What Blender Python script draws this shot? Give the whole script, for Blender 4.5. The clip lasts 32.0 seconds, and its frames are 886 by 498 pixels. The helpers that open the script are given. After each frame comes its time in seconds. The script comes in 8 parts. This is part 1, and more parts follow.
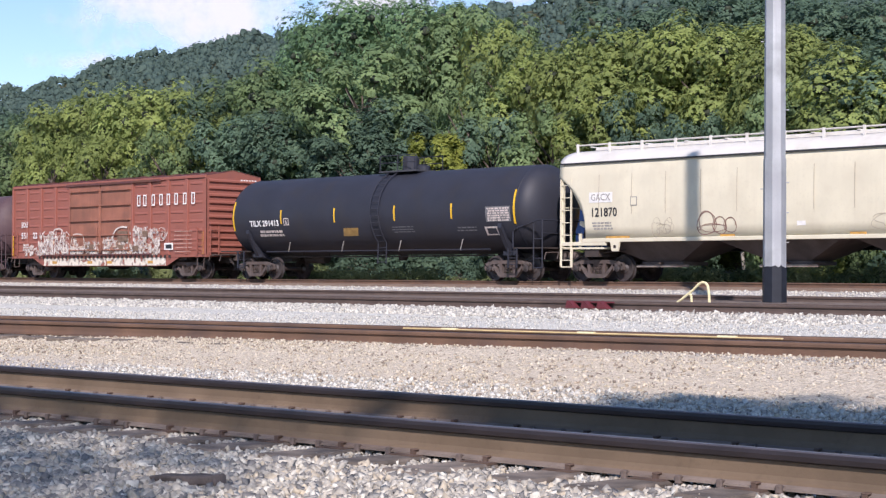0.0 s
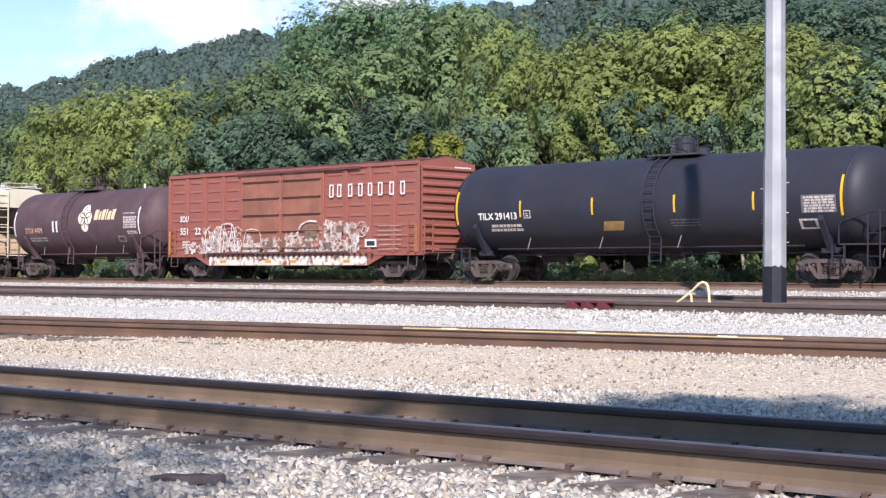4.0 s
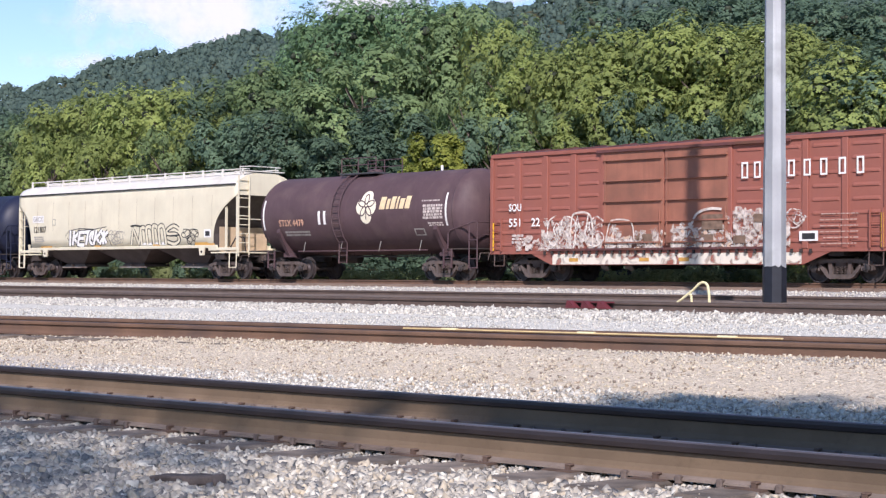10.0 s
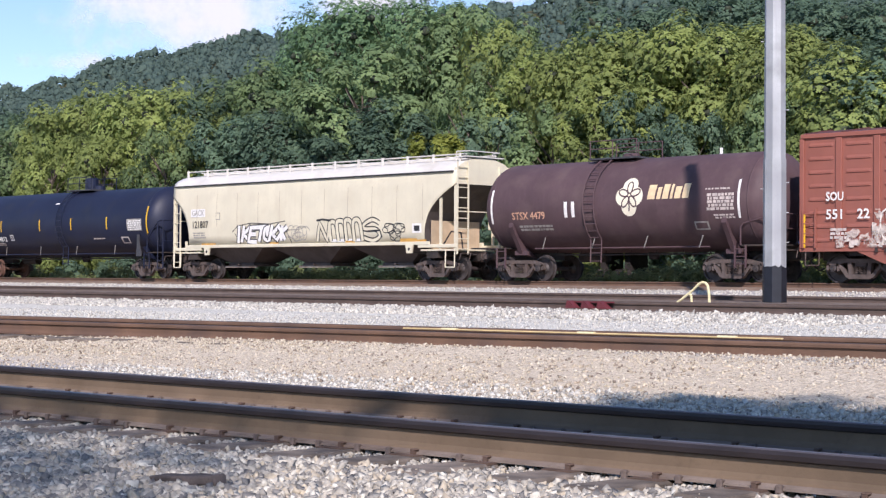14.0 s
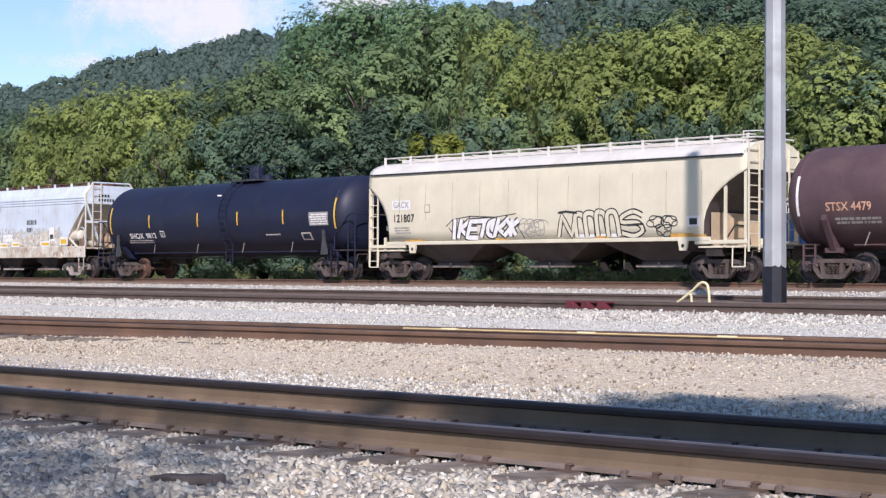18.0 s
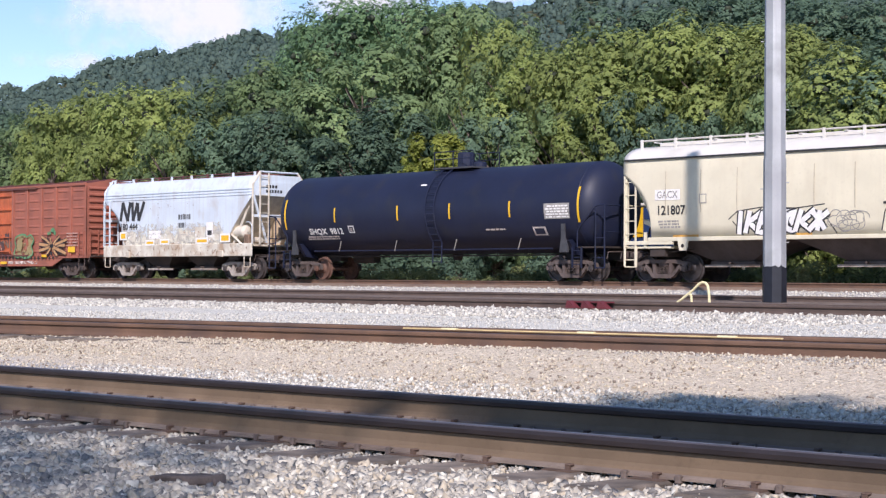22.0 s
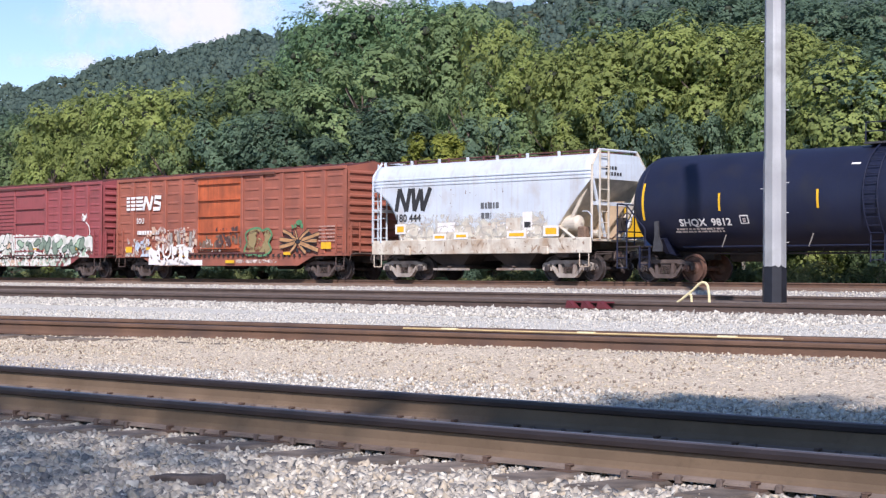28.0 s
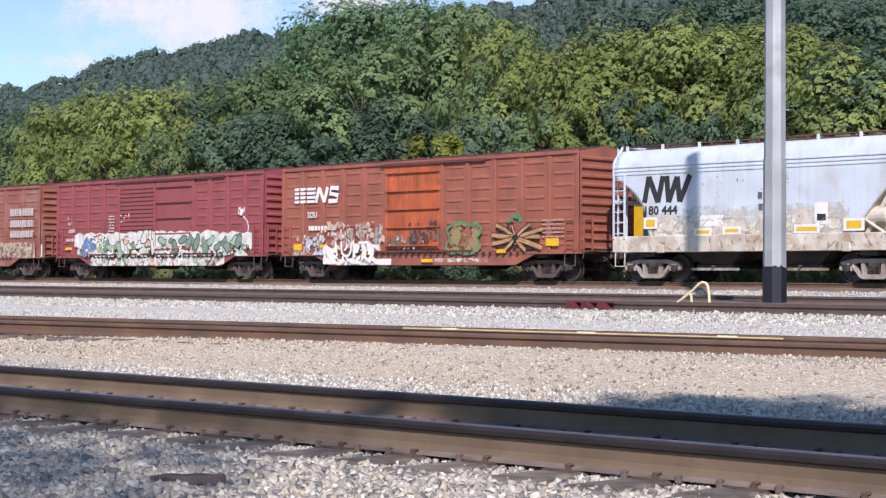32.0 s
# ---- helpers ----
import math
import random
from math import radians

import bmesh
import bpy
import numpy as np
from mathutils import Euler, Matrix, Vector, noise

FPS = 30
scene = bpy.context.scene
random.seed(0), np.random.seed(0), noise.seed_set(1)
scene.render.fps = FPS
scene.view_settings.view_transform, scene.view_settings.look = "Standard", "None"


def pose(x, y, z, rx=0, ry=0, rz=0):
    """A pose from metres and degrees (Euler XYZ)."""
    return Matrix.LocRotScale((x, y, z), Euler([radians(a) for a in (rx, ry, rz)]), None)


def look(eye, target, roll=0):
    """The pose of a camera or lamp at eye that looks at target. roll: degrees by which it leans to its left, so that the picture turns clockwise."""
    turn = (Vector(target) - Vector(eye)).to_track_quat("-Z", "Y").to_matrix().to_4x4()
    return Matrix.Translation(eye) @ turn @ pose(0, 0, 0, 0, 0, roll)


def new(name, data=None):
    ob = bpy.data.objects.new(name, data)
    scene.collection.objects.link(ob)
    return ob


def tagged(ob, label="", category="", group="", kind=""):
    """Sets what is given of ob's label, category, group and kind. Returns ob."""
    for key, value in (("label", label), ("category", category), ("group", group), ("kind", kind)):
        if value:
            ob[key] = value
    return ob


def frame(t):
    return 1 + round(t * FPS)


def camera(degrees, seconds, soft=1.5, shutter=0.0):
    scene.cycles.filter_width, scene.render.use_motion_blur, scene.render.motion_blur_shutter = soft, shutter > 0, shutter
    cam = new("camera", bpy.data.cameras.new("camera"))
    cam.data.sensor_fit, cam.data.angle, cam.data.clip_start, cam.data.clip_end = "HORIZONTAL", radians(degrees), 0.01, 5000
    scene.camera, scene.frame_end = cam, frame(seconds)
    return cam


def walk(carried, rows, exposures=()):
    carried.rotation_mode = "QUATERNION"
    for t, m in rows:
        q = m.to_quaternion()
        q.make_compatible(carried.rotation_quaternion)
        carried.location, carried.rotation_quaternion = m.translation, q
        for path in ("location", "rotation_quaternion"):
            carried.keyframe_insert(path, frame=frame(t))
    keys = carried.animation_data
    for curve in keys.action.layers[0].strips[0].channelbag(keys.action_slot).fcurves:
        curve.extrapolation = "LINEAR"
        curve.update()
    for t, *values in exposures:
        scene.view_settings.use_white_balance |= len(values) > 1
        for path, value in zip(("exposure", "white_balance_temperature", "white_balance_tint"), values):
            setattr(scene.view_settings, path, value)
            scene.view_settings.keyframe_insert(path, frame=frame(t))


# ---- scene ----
# ---------------------------------------------------------------- camera
cam = camera(29.72, 32.0, soft=1.3)
STAND = pose(0, 0, 0.743, 91.013, 0, 45.14) @ pose(0, 0, 0, 0, 0, 0.325)
walk(cam, [(0, STAND), (32, STAND)], exposures=[(t, e, 6470, 20) for t, e in (
    (0, 0.22), (3, 0.44), (6, 0.43), (9, 0.29), (12, 0.25), (14, 0.21), (17, 0.14), (20, 0.14), (23, 0.28), (25, 0.33), (28, 0.23), (32, 0.13))])

# ---------------------------------------------------------------- world and sun
SUN_EL, SUN_AZ = 37.0, 135.4          # degrees; azimuth clockwise from +Y
world = bpy.data.worlds.new("sky")
scene.world = world
world.use_nodes = True
wn = world.node_tree.nodes
sky = wn.new("ShaderNodeTexSky")
sky.sky_type = "NISHITA"
sky.sun_disc = False
sky.sun_elevation, sky.sun_rotation = radians(SUN_EL), radians(SUN_AZ)
sky.air_density, sky.dust_density, sky.ozone_density = 1.0, 0.05, 4.5
wn["Background"].inputs["Strength"].default_value = 0.129
world.node_tree.links.new(sky.outputs[0], wn["Background"].inputs["Color"])
sun = new("sun", bpy.data.lights.new("sun", "SUN"))
sun.data.energy, sun.data.angle, sun.data.color = 4.5, radians(0.7), (1.0, 0.95, 0.905)
_a, _e = radians(SUN_AZ), radians(SUN_EL)
SUN_DIR = Vector((math.sin(_a) * math.cos(_e), math.cos(_a) * math.cos(_e), math.sin(_e)))   # towards the sun
sun.matrix_world = look(SUN_DIR * 60, (0, 0, 0))

# ---------------------------------------------------------------- plan
RAIL_H = 0.172
TRAIN_Y, TRAIN_Z = 44.25, 0.675       # centre line and rail top of the moving train


def smooth_step(q):
    q = max(0.0, min(1.0, q))
    return q * q * (3 - 2 * q)


def travel(t):
    """Metres that the train has gone, from its place at 16 s."""
    z = (t - 16) / 16
    return 10 * (5.0321 * z - 0.1693 * z ** 2 - 0.04674 * z ** 3 + 0.04789 * z ** 4 - 0.00042 * z ** 5 - 0.02662 * z ** 6) + 0.10 * smooth_step((t - 19) / 7) + 0.07 * smooth_step((t - 29) / 3) - 0.08 * smooth_step((2.5 - t) / 2)


# ---------------------------------------------------------------- materials
MATS = {}


def mat(name, color, rough=0.6, metal=0.0, var=0.15, scale=3.0, dirt=None, dirt_amt=0.0, dirt_scale=1.2,
        bump=0.0, bump_scale=40.0, rnd=0.0, island=0.0, streak=0.0, spec=0.5):
    """A painted, metal or mineral surface: colour with grain, stains, vertical streaks and fine relief."""
    if name in MATS:
        return MATS[name]
    m = bpy.data.materials.new(name)
    m.use_nodes = True
    nt = m.node_tree
    n, l = nt.nodes, nt.links
    b = n["Principled BSDF"]
    b.inputs["Roughness"].default_value, b.inputs["Metallic"].default_value = rough, metal
    b.inputs["Specular IOR Level"].default_value = spec
    tc = n.new("ShaderNodeTexCoord")
    co = tc.outputs["Object"]

    def noise_tex(s, detail=4.0, stretch=None):
        t = n.new("ShaderNodeTexNoise")
        t.inputs["Scale"].default_value, t.inputs["Detail"].default_value = s, detail
        if stretch:
            mp = n.new("ShaderNodeMapping")
            mp.inputs["Scale"].default_value = stretch
            l.new(co, mp.inputs["Vector"])
            l.new(mp.outputs[0], t.inputs["Vector"])
        else:
            l.new(co, t.inputs["Vector"])
        return t.outputs["Fac"]

    def ramp(src, lo, hi):
        r = n.new("ShaderNodeMapRange")
        r.inputs["From Min"].default_value, r.inputs["From Max"].default_value = lo, hi
        l.new(src, r.inputs["Value"])
        return r.outputs[0]

    def mix(kind, fac, a, c):
        x = n.new("ShaderNodeMix")
        x.data_type, x.blend_type = "RGBA", kind
        for val, sock in ((fac, x.inputs[0]), (a, x.inputs[6]), (c, x.inputs[7])):
            if hasattr(val, "is_linked"):
                l.new(val, sock)
            else:
                sock.default_value = val if not isinstance(val, tuple) else (*val, 1)
        return x.outputs[2]

    dark = tuple(c * (1 - var * 1.6) for c in color)
    light = tuple(min(1, c * (1 + var)) for c in color)
    out = mix("MIX", ramp(noise_tex(scale), 0.3, 0.7), dark, light)
    fine = noise_tex(scale * 14, 3.0)
    out = mix("MIX", ramp(fine, 0.55, 0.9), out, tuple(c * (1 - var * 2.2) for c in color))
    if dirt:
        f = noise_tex(dirt_scale, 6.0)
        mth = n.new("ShaderNodeMath")
        mth.operation = "MULTIPLY"
        l.new(ramp(f, 0.62 - dirt_amt * 0.3, 0.72), mth.inputs[0])
        mth.inputs[1].default_value = min(1, dirt_amt * 1.6)
        out = mix("MIX", mth.outputs[0], out, dirt)
        if streak:
            s = noise_tex(1.0, 3.0, (7.0, 7.0, 0.35))
            m2 = n.new("ShaderNodeMath")
            m2.operation = "MULTIPLY"
            l.new(ramp(s, 0.5, 0.75), m2.inputs[0])
            m2.inputs[1].default_value = streak
            out = mix("MIX", m2.outputs[0], out, dirt)
    if rnd or island:
        src = n.new("ShaderNodeObjectInfo").outputs["Random"] if rnd else n.new("ShaderNodeNewGeometry").outputs["Random Per Island"]
        amt = rnd or island
        r = n.new("ShaderNodeMapRange")
        r.inputs["To Min"].default_value, r.inputs["To Max"].default_value = 1 - amt, 1 + amt
        l.new(src, r.inputs["Value"])
        hsv = n.new("ShaderNodeHueSaturation")
        l.new(out, hsv.inputs["Color"])
        l.new(r.outputs[0], hsv.inputs["Value"])
        out = hsv.outputs["Color"]
    l.new(out, b.inputs["Base Color"])
    if bump:
        bp = n.new("ShaderNodeBump")
        bp.inputs["Strength"].default_value, bp.inputs["Distance"].default_value = bump, 0.02
        l.new(noise_tex(bump_scale, 5.0), bp.inputs["Height"])
        l.new(bp.outputs[0], b.inputs["Normal"])
    MATS[name] = m
    return m


RUST = (0.16, 0.07, 0.035)
M_BOX_A = mat("oxide_red_paint", (0.315, 0.107, 0.075), 0.62, var=0.08, scale=1.2, dirt=(0.25, 0.09, 0.068), dirt_amt=0.5, streak=0.3, bump=0.05)
M_BOX_A2 = mat("faded_door_paint", (0.33, 0.132, 0.084), 0.65, var=0.10, scale=1.5, dirt=(0.20, 0.09, 0.06), dirt_amt=0.6, streak=0.4, bump=0.05)
M_BOX_B = mat("brown_boxcar_paint", (0.350, 0.116, 0.074), 0.65, var=0.10, scale=1.0, dirt=(0.23, 0.085, 0.06), dirt_amt=0.5, streak=0.35, bump=0.05)
M_BOX_B2 = mat("orange_door_paint", (0.52, 0.125, 0.045), 0.6, var=0.14, scale=2.0, dirt=(0.22, 0.06, 0.03), dirt_amt=0.5, streak=0.5, bump=0.05)
M_BOX_C = mat("maroon_boxcar_paint", (0.335, 0.084, 0.087), 0.6, var=0.10, scale=1.2, dirt=(0.14, 0.05, 0.045), dirt_amt=0.4, streak=0.3, bump=0.05)
M_BOX_D = mat("weathered_boxcar_paint", (0.32, 0.11, 0.08), 0.65, var=0.12, scale=1.2, dirt=(0.3, 0.2, 0.17), dirt_amt=0.4, streak=0.3, bump=0.05)
M_ROOF = mat("rusty_roof", (0.115, 0.042, 0.042), 0.75, var=0.25, scale=2.0, dirt=RUST, dirt_amt=0.5, bump=0.1)
M_TANK = mat("black_tank_paint", (0.030, 0.032, 0.044), 0.55, spec=0.35, var=0.10, scale=0.9, dirt=(0.035, 0.032, 0.034), dirt_amt=0.4, streak=0.25)
M_TANK2 = mat("navy_black_tank_paint", (0.014, 0.0185, 0.043), 0.5, spec=0.32, var=0.10, scale=0.8, dirt=(0.03, 0.03, 0.036), dirt_amt=0.3, streak=0.2)
M_TANK3 = mat("brown_tank_paint", (0.098, 0.060, 0.066), 0.6, spec=0.3, var=0.10, scale=0.8, dirt=(0.14, 0.095, 0.09), dirt_amt=0.4, streak=0.25)
M_CREAM = mat("cream_hopper_paint", (0.712, 0.655, 0.490), 0.5, var=0.05, scale=0.8, dirt=(0.60, 0.53, 0.39), dirt_amt=0.3, streak=0.22)
M_SALMON = mat("salmon_lettering", (0.70, 0.40, 0.26), 0.6, var=0.12, scale=6.0)
# separate roof cream, made paler and bluer for the sky it reflects
M_CREAMROOF = mat("sky_paled_roof_paint", (0.66, 0.635, 0.58), 0.5, var=0.05, scale=0.8, dirt=(0.5, 0.46, 0.38), dirt_amt=0.35)
M_GREY = mat("pale_grey_hopper_paint", (0.60, 0.67, 0.73), 0.5, var=0.06, scale=0.9, dirt=(0.42, 0.36, 0.30), dirt_amt=0.3, streak=0.3)
M_GREYSILL = mat("stained_sill_paint", (0.66, 0.62, 0.52), 0.65, var=0.12, scale=1.6, dirt=(0.40, 0.28, 0.18), dirt_amt=0.6, streak=0.5, dirt_scale=2.2)
M_UNDER = mat("grimy_underframe", (0.035, 0.028, 0.026), 0.8, var=0.3, scale=3.0, dirt=(0.07, 0.05, 0.04), dirt_amt=0.5, bump=0.1)
M_BAY = mat("grimy_hopper_bay", (0.095, 0.078, 0.074), 0.75, var=0.2, scale=1.5, dirt=(0.06, 0.045, 0.04), dirt_amt=0.5, streak=0.4)
M_TRUCK = mat("rusty_truck_iron", (0.118, 0.092, 0.082), 0.8, var=0.3, scale=5.0, dirt=(0.07, 0.04, 0.03), dirt_amt=0.6, bump=0.2)
M_TRUCKG = mat("greyed_truck_iron", (0.40, 0.355, 0.31), 0.8, var=0.25, scale=5.0, dirt=(0.14, 0.08, 0.05), dirt_amt=0.6, bump=0.2)
M_WHEEL = mat("wheel_steel", (0.078, 0.066, 0.064), 0.6, 0.3, var=0.3, scale=6.0, dirt=(0.05, 0.03, 0.03), dirt_amt=0.5)
M_WHITE = mat("white_lettering", (0.82, 0.80, 0.76), 0.6, var=0.08, scale=6.0)
M_WHITEWORN = mat("thin_white_spray", (0.68, 0.60, 0.53), 0.7, var=0.25, scale=7.0, dirt=(0.42, 0.25, 0.19), dirt_amt=0.45, dirt_scale=5.0)
M_OFFWHITE = mat("faded_white_lettering", (0.60, 0.52, 0.47), 0.7, var=0.2, scale=8.0)
M_GOLD = mat("gold_lettering", (0.78, 0.60, 0.36), 0.6, var=0.08, scale=6.0)
M_PALEGOLD = mat("cream_emblem", (0.85, 0.78, 0.60), 0.6, var=0.05, scale=6.0)
M_BLACKLET = mat("black_lettering", (0.03, 0.03, 0.032), 0.6, var=0.15, scale=6.0)
M_GREYLET = mat("grey_lettering", (0.33, 0.31, 0.28), 0.7, var=0.15, scale=6.0)
M_SLATELET = mat("slate_lettering", (0.13, 0.14, 0.15), 0.7, var=0.2, scale=6.0)
M_YELLOW = mat("yellow_reflector", (0.80, 0.47, 0.02), 0.45, var=0.08, scale=6.0)
M_ORANGESTRIP = mat("amber_reflector", (0.62, 0.34, 0.08), 0.5, var=0.15, scale=6.0)
M_PLACARD = mat("ochre_placard", (0.36, 0.22, 0.07), 0.6, var=0.2, scale=6.0)
M_RUSTWHEEL = mat("orange_rusted_wheel", (0.14, 0.072, 0.050), 0.75, var=0.25, scale=6.0, dirt=(0.08, 0.05, 0.04), dirt_amt=0.5)
M_GREYGREEN = mat("grey_green_spray_paint", (0.22, 0.29, 0.22), 0.65, var=0.15, scale=5.0)
M_PALEGREEN = mat("pale_green_spray_paint", (0.36, 0.49, 0.35), 0.65, var=0.15, scale=5.0)
M_DARKGREEN = mat("dark_green_outline_paint", (0.045, 0.085, 0.06), 0.65, var=0.2, scale=5.0)
M_PEACH = mat("peach_spray_paint", (0.66, 0.46, 0.33), 0.65, var=0.15, scale=5.0)
M_FAINTRUST = mat("faint_rust_stain", (0.40, 0.30, 0.22), 0.85, var=0.25, scale=6.0)
M_GRIME = mat("brown_grime", (0.20, 0.13, 0.09), 0.85, var=0.25, scale=6.0)
M_PALEGRIME = mat("cream_grime", (0.60, 0.545, 0.45), 0.8, var=0.12, scale=4.0)
M_CONTBLUE = mat("deep_blue_container_paint", (0.016, 0.045, 0.135), 0.5, var=0.12, scale=1.5, dirt=(0.05, 0.05, 0.08), dirt_amt=0.3, streak=0.3)
M_GREENPAINT = mat("green_spray_paint", (0.10, 0.26, 0.12), 0.6, var=0.2, scale=6.0)
M_TANPAINT = mat("tan_spray_paint", (0.50, 0.27, 0.12), 0.6, var=0.2, scale=6.0)
M_GREYWORN = mat("grey_spray_paint", (0.36, 0.33, 0.30), 0.7, var=0.3, scale=7.0)
M_PALEBLUE = mat("pale_blue_spray_paint", (0.50, 0.58, 0.68), 0.65, var=0.2, scale=6.0)
M_DARKWEAR = mat("dark_burnt_wear", (0.10, 0.055, 0.05), 0.8, var=0.3, scale=7.0)
M_BLUESPRAY = mat("blue_spray_paint", (0.12, 0.22, 0.46), 0.6, var=0.2, scale=6.0)
M_STEELPOLE = mat("galvanised_steel", (0.43, 0.445, 0.45), 0.55, 0.25, var=0.16, scale=2.4, dirt=(0.30, 0.305, 0.32), dirt_amt=0.6, streak=0.55)
M_TAR = mat("black_pole_coating", (0.012, 0.014, 0.022), 0.5, var=0.2, scale=5.0)
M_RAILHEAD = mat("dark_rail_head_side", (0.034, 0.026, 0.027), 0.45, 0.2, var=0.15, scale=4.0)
M_DIMLET = mat("dim_stencil_paint", (0.15, 0.15, 0.155), 0.7, var=0.2, scale=8.0)
M_FAINT = mat("faint_stencil_paint", (0.50, 0.33, 0.27), 0.7, var=0.2, scale=8.0)
M_RAILWEB = mat("rail_rust", (0.155, 0.107, 0.066), 0.75, var=0.14, scale=2.5, dirt=(0.20, 0.14, 0.09), dirt_amt=0.5, streak=0.3, bump=0.08, bump_scale=60)
M_RAILWEB2 = mat("dark_rail_rust", (0.150, 0.085, 0.054), 0.8, var=0.16, scale=2.5, dirt=(0.085, 0.055, 0.045), dirt_amt=0.5, streak=0.3, bump=0.08, bump_scale=60)
M_RAILWEB3 = mat("greyed_rail_rust", (0.115, 0.080, 0.064), 0.8, var=0.16, scale=2.5, dirt=(0.075, 0.055, 0.048), dirt_amt=0.5, streak=0.3, bump=0.08, bump_scale=60)
M_WELD = mat("stained_weld_line", (0.50, 0.43, 0.32), 0.6, var=0.2, scale=4.0)
M_RAILTOP = mat("worn_rail_head", (0.15, 0.128, 0.13), 0.40, 0.5, var=0.16, scale=5.0, dirt=(0.12, 0.085, 0.07), dirt_amt=0.4)
# rail foot: dusty, and lightened further for the sky on its upper face
M_FLANGE = mat("dusty_sky_lit_rail_foot", (0.21, 0.165, 0.135), 0.85, var=0.22, scale=6.0, dirt=(0.16, 0.11, 0.085), dirt_amt=0.5, bump=0.1)
M_RAILTOP2 = mat("dull_rail_head", (0.13, 0.095, 0.08), 0.55, 0.4, var=0.2, scale=5.0)
M_TIE = mat("weathered_tie_wood", (0.185, 0.15, 0.12), 0.9, var=0.3, scale=6.0, dirt=(0.09, 0.075, 0.065), dirt_amt=0.5, bump=0.5, bump_scale=25, rnd=0.2)
M_TANPANEL = mat("tan_stained_steel", (0.56, 0.43, 0.29), 0.7, var=0.12, scale=2.0, dirt=(0.40, 0.29, 0.19), dirt_amt=0.4, streak=0.3)
M_OLDWOOD = mat("dark_old_wood", (0.115, 0.09, 0.078), 0.9, var=0.3, scale=8.0, dirt=(0.06, 0.05, 0.045), dirt_amt=0.5, bump=0.5, bump_scale=25)
M_ANCHOR = mat("dusty_anchor_iron", (0.14, 0.105, 0.088), 0.85, var=0.3, scale=10.0)
M_SPIKE = mat("rusty_spike", (0.12, 0.075, 0.055), 0.85, var=0.3, scale=10.0)
M_REDPAINT = mat("dark_red_derail_paint", (0.135, 0.024, 0.030), 0.6, var=0.2, scale=6.0, dirt=(0.10, 0.03, 0.03), dirt_amt=0.4)
M_STRAW = mat("pale_yellow_paint", (0.80, 0.72, 0.42), 0.5, var=0.08, scale=6.0)
M_GRABYEL = mat("yellow_switch_rod_paint", (0.62, 0.47, 0.22), 0.5, var=0.15, scale=4.0)
M_ENDRAIL = mat("dark_grey_rail_paint", (0.055, 0.056, 0.062), 0.6, var=0.2, scale=5.0)

# ---------------------------------------------------------------- mesh helpers
def finish(bm, name, smooth=False):
    me = bpy.data.meshes.new(name)
    bm.normal_update()
    bm.to_mesh(me)
    bm.free()
    if smooth:
        me.shade_smooth()
    return me


def part(name, bm, material, parent, label="", smooth=False):
    """One mesh object under a thing or a part, from a bmesh in the parent's space."""
    me = finish(bm, name, smooth)
    me.materials.append(material)
    ob = new(name, me)
    ob.parent = parent
    return tagged(ob, label)


def piece(name, me, parent, m=None):
    """One more object on a shared mesh."""
    ob = new(name, me)
    ob.parent = parent
    if m is not None:
        ob.matrix_basis = m
    return ob


def thing(name, label, category, group="", m=None, kind=""):
    ob = new(name)
    ob.empty_display_size = 0.3
    if m is not None:
        ob.matrix_basis = m
    return tagged(ob, label, category, group, kind)


def bx(bm, x0, x1, y0, y1, z0, z1, bevel=0.0):
    """A box, its long edges broken by a bevel where asked."""
    v = [bm.verts.new(p) for p in ((x0, y0, z0), (x1, y0, z0), (x1, y1, z0), (x0, y1, z0), (x0, y0, z1), (x1, y0, z1), (x1, y1, z1), (x0, y1, z1))]
    f = [bm.faces.new([v[i] for i in q]) for q in ((3, 2, 1, 0), (4, 5, 6, 7), (0, 1, 5, 4), (1, 2, 6, 5), (2, 3, 7, 6), (3, 0, 4, 7))]
    if bevel:
        es = list({e for q in f for e in q.edges})
        bmesh.ops.bevel(bm, geom=es, offset=bevel, segments=1, affect="EDGES")
    return bm


def B(*a, **k):
    return bx(bmesh.new(), *a, **k)


def rod(bm, p0, p1, r, n=6, r1=None):
    """A round bar from p0 to p1."""
    p0, p1 = Vector(p0), Vector(p1)
    q = (p1 - p0).to_track_quat("Z", "Y")
    r1 = r if r1 is None else r1
    rings = []
    for p, rr in ((p0, r), (p1, r1)):
        rings.append([bm.verts.new(p + q @ Vector((rr * math.cos(2 * math.pi * i / n), rr * math.sin(2 * math.pi * i / n), 0))) for i in range(n)])
    for i in range(n):
        bm.faces.new((rings[0][i], rings[0][(i + 1) % n], rings[1][(i + 1) % n], rings[1][i]))
    bm.faces.new(rings[0][::-1])
    bm.faces.new(rings[1])
    return bm


def pipe(bm, pts, r, n=6):
    for a, c in zip(pts, pts[1:]):
        rod(bm, a, c, r, n)
    return bm


def prism(bm, poly, y0, y1):
    """An outline in x, z, from y0 to y1."""
    a = [bm.verts.new((x, y0, z)) for x, z in poly]
    c = [bm.verts.new((x, y1, z)) for x, z in poly]
    k = len(poly)
    for i in range(k):
        bm.faces.new((a[i], a[(i + 1) % k], c[(i + 1) % k], c[i]))
    bm.faces.new(a[::-1])
    bm.faces.new(c)
    bmesh.ops.recalc_face_normals(bm, faces=bm.faces[:])
    return bm


